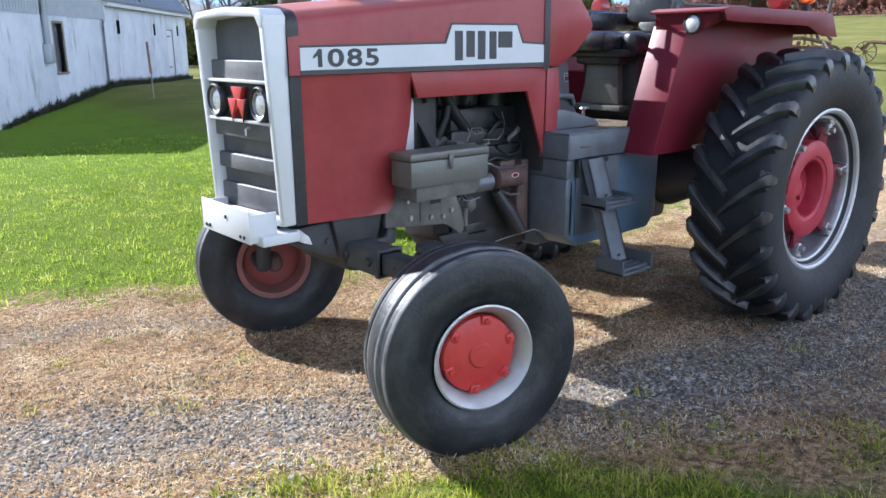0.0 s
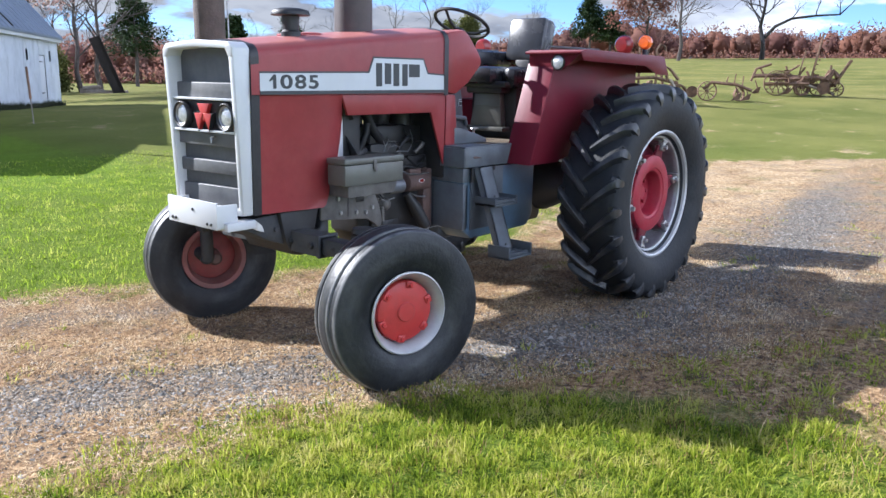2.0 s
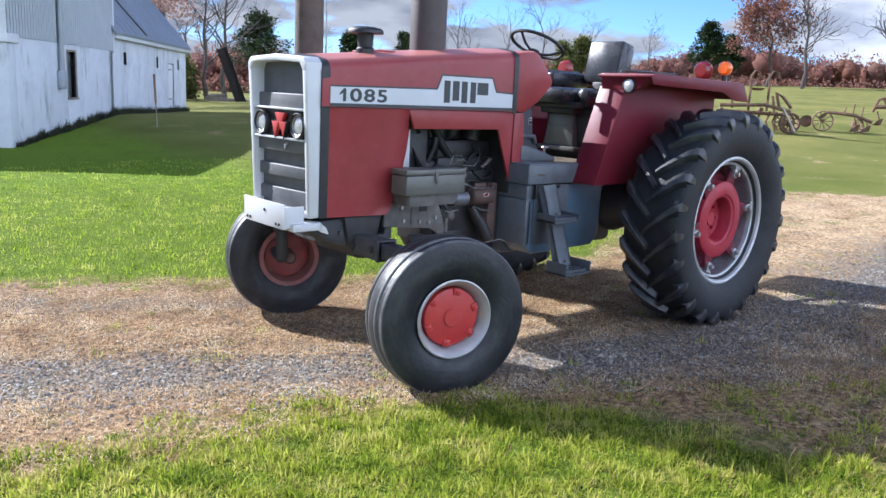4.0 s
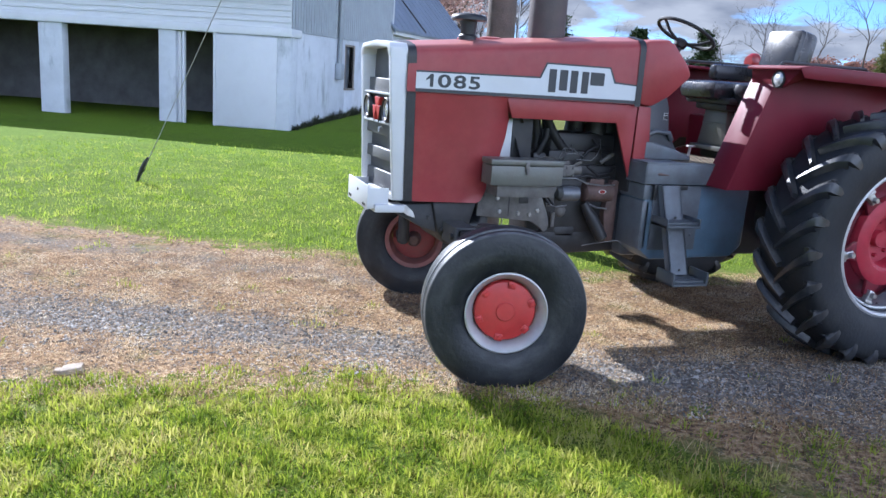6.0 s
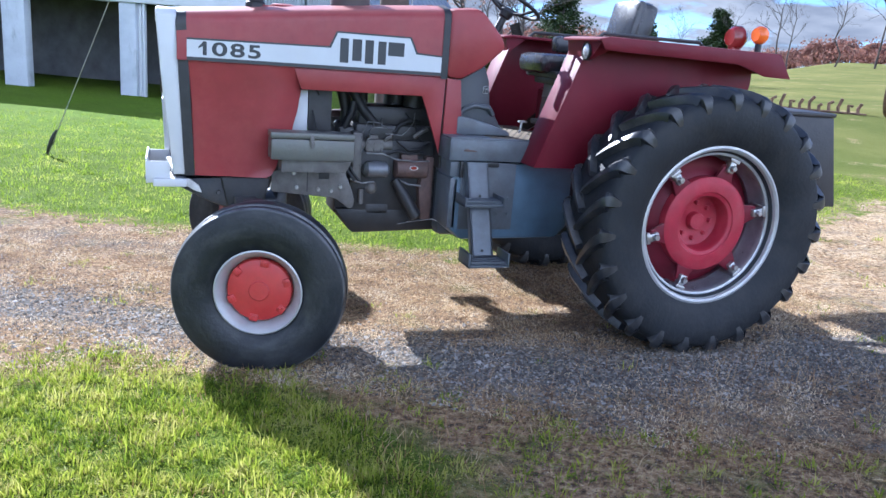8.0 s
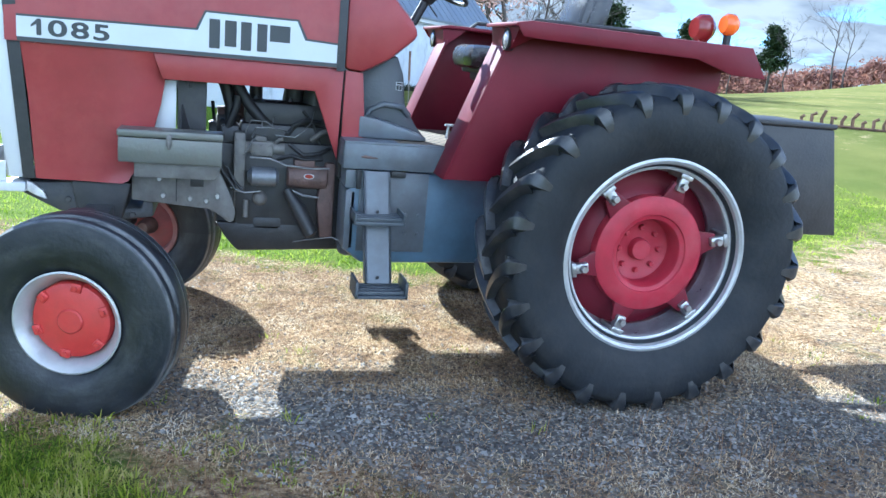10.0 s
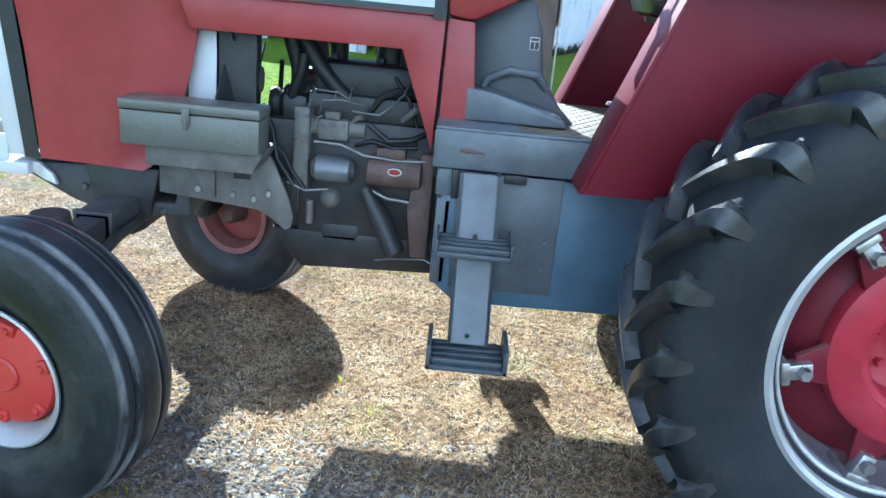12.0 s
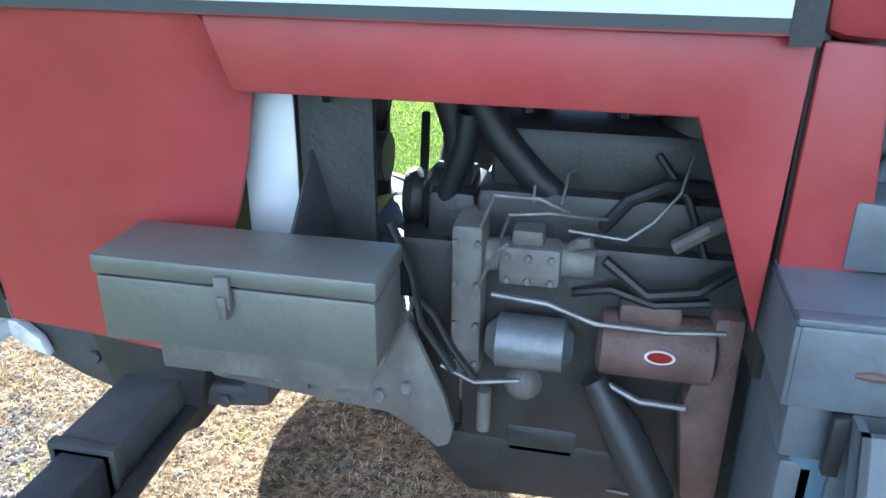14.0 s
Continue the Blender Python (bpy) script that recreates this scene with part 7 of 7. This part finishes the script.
tree(at_az(24.6, 106), 15.5, 52, "tall bare tree at the top of the field", forks=4, clear=0.35)
tree(at_az(19.3, 108), 14.5, 53, "large bare tree with a long low limb at the field edge", forks=4, clear=0.42, lean=0.2, stout=1.35, limb=19.3, bark=DARK_BARK)
for i, (az, d, h) in enumerate(((44.2, 112, 12), (47.0, 114, 11), (47.6, 112, 13), (41.9, 108, 13.5), (50.3, 116, 11), (53.8, 114, 10), (38.5, 116, 11), (57.5, 110, 10), (34.5, 118, 10))):
    tree(at_az(az, d), h, 60 + i, "slender bare tree at the field edge", forks=2, clear=0.4, stout=0.62)
for i, (az, d, h) in enumerate(((40.2, 104, 5.2), (39.0, 107, 5.8), (68.2, 62, 3.2), (66.8, 66, 3.0))):
    tree(at_az(az, d), h, 80 + i, "olive green shrub at the edge of the field", LEAF_OLIVE, 26, 0.3, (0.12, 0.3), clear=0.08)


def woods():
    """The far belt of autumn woods, as one mass of crowns and stems."""
    rng = np.random.RandomState(5)
    cs, stems, crowns = [], Form(), Form()
    for i in range(720):
        az = rng.uniform(-22, 84)
        far = np.interp(az, [46, 58], [165, 118])
        x, y, z = at_az(az, far + rng.uniform(0, 38))
        h = rng.uniform(8, 12.5) * np.interp(az, [23, 27, 30, 36, 56, 60], [0.66, 0.85, 0.85, 0.46, 0.42, 0.62])
        w = h * rng.uniform(0.3, 0.48)
        stems.tube([(x, y, z - 0.5), (x + rng.normal(0, 0.3), y, z + h * 0.85)], [0.16, 0.04], 4, cap=False)
        for k in range(3):
            a = rng.uniform(0, 6.28)
            stems.tube([(x, y, z + h * rng.uniform(0.3, 0.6)), (x + w * math.cos(a), y + w * math.sin(a), z + h * rng.uniform(0.75, 1.08))], [0.07, 0.02], 3, cap=False)
        b = bmesh.new()
        bmesh.ops.create_icosphere(b, subdivisions=2, radius=1)
        for v in b.verts:
            v.co = Vector((v.co.x * w, v.co.y * w, v.co.z * h * 0.42)) * (0.62 + 0.25 * noise.noise(v.co * 1.7 + Vector((i, 0, 0)))) + Vector((x, y, z + h * 0.52))
        crowns.take(b)
        n = rng.randint(110, 180)
        u = rng.normal(0, 1, (n, 3))
        u /= np.linalg.norm(u, axis=1)[:, None]
        u *= rng.uniform(0.5, 1, (n, 1)) * [[w, w, h * 0.42]]
        cs.append(u + [x, y, z + h * 0.6])
    for i in range(800):
        az = rng.uniform(-22, 84)
        far = np.interp(az, [46, 58], [160, 112])
        x, y, z = at_az(az, far + rng.uniform(0, 8))
        cs.append(rng.normal(0, 1, (45, 3)) * [1.4, 1.4, 0.7] + [x, y, z + 1.0])
    leaves = leaf_sheet("far_woods", np.concatenate(cs), 1, 0.1, (0.3, 0.65), LEAF_BROWN, rng)
    tagged(leaves, "distant belt of russet and grey-brown autumn woods", "woods", kind="stuff")
    mass = new("woodland_crowns", finish(crowns.bm, "woodland_crowns", LEAF_BROWN, 180))
    tagged(mass, "russet crowns of the distant autumn woods", "woods", kind="stuff")
    st_ = new("woodland_stems", finish(stems.bm, "woodland_stems", BARK))
    tagged(st_, "bare stems of the distant woods", "woods", kind="stuff")


woods()


# ---- old implements on the grass ----
def iron_wheel(parent, c, r, rot=0.0, lugs=False, spokes=10):
    f = Form().lathe([(r, -0.07), (r, 0.07), (r - 0.04, 0.07), (r - 0.04, -0.07)], 30, closed=True)
    hub = Form().tube([(0, -0.1, 0), (0, 0.1, 0)], 0.075, 10)
    w = part("wheel", f, RUST, parent, "rusted spoked iron wheel", Matrix.Translation(c) @ Matrix.Rotation(radians(rot), 4, "Z"))
    part("hub", hub, RUST, w)
    for k in range(spokes):
        a = 2 * math.pi * k / spokes
        part("spoke", Form().tube([(0.06 * math.cos(a), 0.03, 0.06 * math.sin(a)), ((r - 0.03) * math.cos(a), 0, (r - 0.03) * math.sin(a))], 0.022, 5, cap=False), RUST, w)
    return w


def implement(place, turn, label, parts_, name="old_plough", scale=1.0):
    root = thing(name, label, "farm implement", at=Matrix.Translation(place) @ Matrix.Rotation(radians(turn), 4, "Z") @ Matrix.Scale(scale, 4))
    for kind, *a in parts_:
        if kind == "wheel":
            iron_wheel(root, *a)
        elif kind == "beam":
            part("beam", Form().tube(a[0], a[1] * 1.9, 6), RUST, root)
        elif kind == "plank":
            part("pole", Form().tube(*a, 5), PALE_WOOD, root, "weathered wooden pole")
        elif kind == "lever":
            part("lever", Form().tube(a[0], a[1] * 1.9, 6), RUST, root)
        elif kind == "share":
            x, y = a
            part("ploughshare", Form().prism([(x, 0.02), (x + 0.42, 0.1), (x + 0.5, 0.42), (x + 0.3, 0.36)], "y", y, y + 0.03, 0.005).tube([(x + 0.35, y, 0.3), (x + 0.2, y, 0.75)], 0.035, 6), RUST, root, "rusted ploughshare")
        elif kind == "disc":
            part("coulter_disc", Form().lathe([(0.0, -0.01), (0.3, -0.03), (0.3, -0.024), (0.0, 0.01)], 20, "y", a[0]), RUST, root)
        elif kind == "seat":
            part("seat", Form().lathe([(0.0, 0.0), (0.12, 0.01), (0.2, 0.06), (0.21, 0.06), (0.13, -0.01), (0.0, -0.015)], 14, "z", a[0]), RUST, root, "rusted iron seat")
    return root


def ground_at(x, y):
    return (x, y, float(height(x, y)))


implement(ground_at(21.5, 7.5), -66, "rusted walking plough with an iron wheel on the field grass", [("wheel", (0, 0, 0.5), 0.5, 15), ("disc", (-0.75, 0.1, 0.45)), ("beam", [(-0.2, 0, 0.6), (0.2, 0, 0.95), (1.4, 0.1, 0.85), (2.2, 0.1, 0.55)], 0.05), ("lever", [(0.9, 0.1, 0.85), (1.0, 0.2, 1.25)], 0.02), ("lever", [(1.3, 0, 0.85), (1.35, -0.1, 1.4)], 0.02), ("lever", [(1.7, 0.1, 0.7), (1.75, 0.2, 1.3)], 0.02), ("share", 1.2, 0.05), ("share", 1.7, 0.2), ("wheel", (1.6, 0.4, 0.35), 0.34, 40)], scale=0.6)
implement(ground_at(24.5, 6.4), -69, "rusted two-wheeled sulky plough with levers on the field grass", [("wheel", (0, 0, 0.62), 0.62, 8), ("wheel", (0.3, 1.2, 0.62), 0.62, 8), ("beam", [(-1.1, 0.2, 0.95), (0.2, 0.4, 1.0), (1.9, 0.5, 0.8)], 0.06), ("lever", [(-1.2, 0.2, 0.7), (-1.0, 0.3, 1.3), (-0.3, 0.4, 1.55)], 0.035), ("lever", [(0.1, 0.4, 0.9), (1.0, 0.3, 1.5)], 0.03), ("share", -1.2, 0.3), ("beam", [(0.4, 0.4, 0.7), (1.8, 0.5, 0.75)], 0.06), ("seat", (0.5, 0.5, 1.2)), ("beam", [(-0.6, 0.1, 0.55), (1.5, 0.2, 0.6)], 0.05), ("beam", [(-0.3, 0.9, 0.8), (1.2, 0.9, 0.85)], 0.05), ("lever", [(-0.5, 0.5, 0.8), (-0.8, 0.5, 1.35)], 0.03), ("lever", [(0.6, 0.6, 0.8), (0.4, 0.6, 1.45)], 0.03), ("lever", [(0.9, 0.2, 0.3), (1.3, 0.2, 1.0)], 0.035), ("share", 0.2, 0.2), ("wheel", (1.3, 0.6, 0.4), 0.38, 25)], scale=0.66)
implement(ground_at(24.97, 5.75), -71, "rusted horse-drawn mower with its toothed bar raised", [("wheel", (0, 0, 0.4), 0.38, 30), ("wheel", (1.6, 0.2, 0.35), 0.34, -20), ("beam", [(-0.6, 0, 0.8), (0.6, 0.1, 0.9), (1.7, 0.2, 0.7)], 0.07), ("plank", [(-0.4, 0, 0.75), (1.5, 0.4, 0.12)], 0.07), ("lever", [(1.2, 0.1, 0.5), (1.25, 0.1, 1.5)], 0.03), ("lever", [(1.5, 0.1, 0.6), (1.7, 0.1, 1.0), (2.1, 0.1, 1.75)], 0.045), ("beam", [(1.1, 0.1, 0.8), (1.4, 0.2, 1.2), (1.6, 0.1, 0.9)], 0.09), ("lever", [(-0.4, 0, 0.6), (0.1, 0, 1.4)], 0.03), ("lever", [(0.4, 0, 0.8), (0.75, 0.0, 3.0)], 0.03), ("lever", [(-0.2, 0, 0.8), (0.05, 0.0, 2.2)], 0.02), ("wheel", (0.8, 0.5, 0.45), 0.44, 12), ("beam", [(-0.2, 0.4, 0.5), (1.6, 0.4, 0.55)], 0.06), ("lever", [(0.5, 0.3, 0.5), (0.2, 0.3, 1.2)], 0.035), ("lever", [(0.9, 0.3, 0.6), (1.2, 0.3, 1.25)], 0.035), ("disc", (1.0, -0.1, 0.4)), ("seat", (0.6, 0.4, 1.0))] + [("lever", [(0.42 + 0.14 * k / 2, 0, 1.1 + 0.44 * k / 2), (0.54 + 0.14 * k / 2, 0, 1.08 + 0.44 * k / 2)], 0.016) for k in range(9)], name="old_mower", scale=0.67)
tines = [("lever", [(-0.85 + 0.22 * k, 0.1 + 0.4 * (k % 2), 0.6), (-0.95 + 0.22 * k, 0.12 + 0.4 * (k % 2), 0.3), (-0.84 + 0.22 * k, 0.15 + 0.4 * (k % 2), 0.02)], 0.018) for k in range(9)]
arcs = [("lever", [(q, 0.1, 0.6), (q, 0.1, 1.35), (q - 0.02, 0.1, 1.6), (q + 0.08, 0.1, 1.74), (q + 0.2, 0.1, 1.7), (q + 0.24, 0.1, 1.55)], 0.02) for q in (-0.15, 0.35)]
implement(ground_at(19.32, 8.57), -58, "rusted cultivator with handles, seat and curved tines on the field grass", [("wheel", (1.0, 0, 0.3), 0.3, 20), ("wheel", (0.95, 0.9, 0.3), 0.3, 10), ("beam", [(-0.95, 0, 0.72), (0.3, 0.05, 0.78), (1.0, 0, 0.62)], 0.03), ("beam", [(-0.95, 0.5, 0.56), (1.0, 0.5, 0.52)], 0.03), ("beam", [(-0.9, -0.1, 0.6), (-0.9, 0.7, 0.6)], 0.03), ("beam", [(0.2, -0.1, 0.65), (0.2, 0.8, 0.62)], 0.03), ("lever", [(0.7, 0, 0.65), (0.55, 0, 1.15), (0.75, 0, 1.02), (1.0, 0, 0.72)], 0.025), ("lever", [(-0.6, 0.2, 0.65), (-0.65, 0.2, 1.3)], 0.022), ("lever", [(0.6, 0.4, 0.55), (0.5, 0.4, 1.05)], 0.022), ("seat", (0.05, 0.25, 1.2)), ("plank", [(0.75, -0.1, 0.75), (1.15, -0.2, 0.05)], 0.04), ("disc", (-0.5, -0.1, 0.3))] + arcs + tines, name="old_cultivator")
implement(ground_at(16.5, 11.4), 27, "rusted iron-wheeled cart axle on the field grass", [("wheel", (0, 0, 0.54), 0.54, 0, False, 12), ("wheel", (0.1, -1.35, 0.54), 0.54, 0, False, 12), ("beam", [(0, 0.1, 0.56), (0.1, -1.45, 0.56)], 0.04), ("beam", [(-0.3, -0.5, 0.7), (1.2, -0.6, 0.8), (1.9, -0.7, 0.6)], 0.04), ("lever", [(0.1, -0.4, 0.6), (0.0, -0.5, 1.0), (0.3, -0.6, 1.2)], 0.025)], name="old_cart")
implement(ground_at(15.2, 12.75), -42, "row of rusted cultivator shanks sunk in the grass", [("beam", [(-1.9, 0, 0.06), (2.2, 0, 0.05)], 0.03)] + [("lever", [(-1.8 + 0.37 * k, 0.12 * (k % 3), 0.02), (-1.83 + 0.37 * k, 0.02 + 0.12 * (k % 3), 0.26 + 0.12 * (k % 2)), (-1.72 + 0.37 * k + 0.06 * (k % 2), 0.1 * (k % 3), 0.34 + 0.14 * (k * 7 % 3))], 0.04) for k in range(11)], name="old_harrow", scale=0.62)

# ---- leaning chute, post and stones ----
x, y, z = at_az(62.75, 62)
chute = thing("leaning_chute", "dark weathered timber chute leaning by the trees", "chute", at=Matrix.Translation((x, y, z)) @ Matrix.Rotation(radians(-27), 4, "Z"))
lean = Matrix.Rotation(radians(-20), 4, "Y")
part("trough", Form().box(-0.36, 0.36, -0.06, 0.06, -0.3, 4.1, 0.02, lean), TIMBER_DARK, chute)
for sx in (-0.38, 0.32):
    part("side_board", Form().box(sx, sx + 0.06, -0.3, 0.06, -0.3, 4.15, 0.01, lean), TIMBER_DARK, chute)
for k in range(7):
    part("cleat", Form().box(-0.32, 0.32, -0.12, -0.06, 0.3 + 0.55 * k, 0.36 + 0.55 * k, 0.005, lean), TIMBER_DARK, chute)
part("prop", Form().tube([(-1.5, 0.9, -0.2), (-0.95, 0.08, 2.6)], 0.05, 6), GREY_WOOD, chute, "grey timber prop")
thing("woodpile", "low pile of dark weathered timber at the field edge", "woodpile", Form().box(-2.6, -1.0, 0.3, 0.7, -0.1, 0.3, 0.03).box(-2.2, 0.6, 0.0, 0.3, -0.1, 0.2, 0.03).tube([(-2.4, 0.2, 0.35), (-1.2, 0.4, 0.45)], 0.12, 8), GREY_WOOD, at=Matrix.Translation((x, y, z)) @ Matrix.Rotation(radians(-27), 4, "Z"))
mz = float(height(5.25, 17.5))
post = thing("marker_post", "thin marker rod with a dark top beside the barn", "post", Form().tube([(5.25, 17.5, mz - 0.2), (5.22, 17.5, mz + 0.65)], 0.016, 8), GREY_WOOD)
part("sleeve", Form().tube([(5.22, 17.5, mz + 0.6), (5.19, 17.5, mz + 1.35)], 0.03, 8), RUST, post, "dark red sleeve")


def stone(place, r, seed, label, squash):
    rng = np.random.RandomState(seed)
    f = Form().ball((0, 0, 0), r, 3, squash)
    for v in f.bm.verts:
        v.co *= 1 + 0.14 * noise.noise(v.co * 9 / r * 0.12 + Vector((seed, 0, 0))) + rng.normal(0, 0.01)
    return thing("stone", label, "stone", f, STONE, at=Matrix.Translation(place), smooth=30)


f = Form()
f.prism([(-0.05, -0.03), (0.085, -0.035), (0.105, 0.03), (0.02, 0.045), (-0.03, 0.04)], "z", -0.01, 0.055, 0.007, pose(0, 0, 0, 12, -6, 8))
f.prism([(-0.1, -0.025), (-0.045, -0.03), (-0.03, 0.03), (-0.085, 0.025)], "z", -0.01, 0.035, 0.006, pose(0, 0, 0, 4, 8, 0))
thing("stone", "broken pale brown stone at the edge of the drive", "stone", f, STONE, at=pose(-2.2, 0.7, -0.025, 0, 0, 0) @ Matrix.Scale(0.75, 4), smooth=20)
for k, (x, y, a, L) in enumerate(((0.99, -0.24, -68, 0.2), (1.05, -0.38, -74, 0.13), (1.09, -0.5, -60, 0.1))):
    thing("stick", "short bleached stick lying on the ground", "stick", Form().tube([(0, 0, 0.008), (L * 0.4, 0.012, 0.014), (L * 0.7, -0.006, 0.012), (L, 0.01, 0.006)], [0.007, 0.009, 0.008, 0.004], 6), GREY_WOOD, at=Matrix.Translation((x, y, float(height(x, y)))) @ Matrix.Rotation(radians(a), 4, "Z"), group="sticks on the drive")
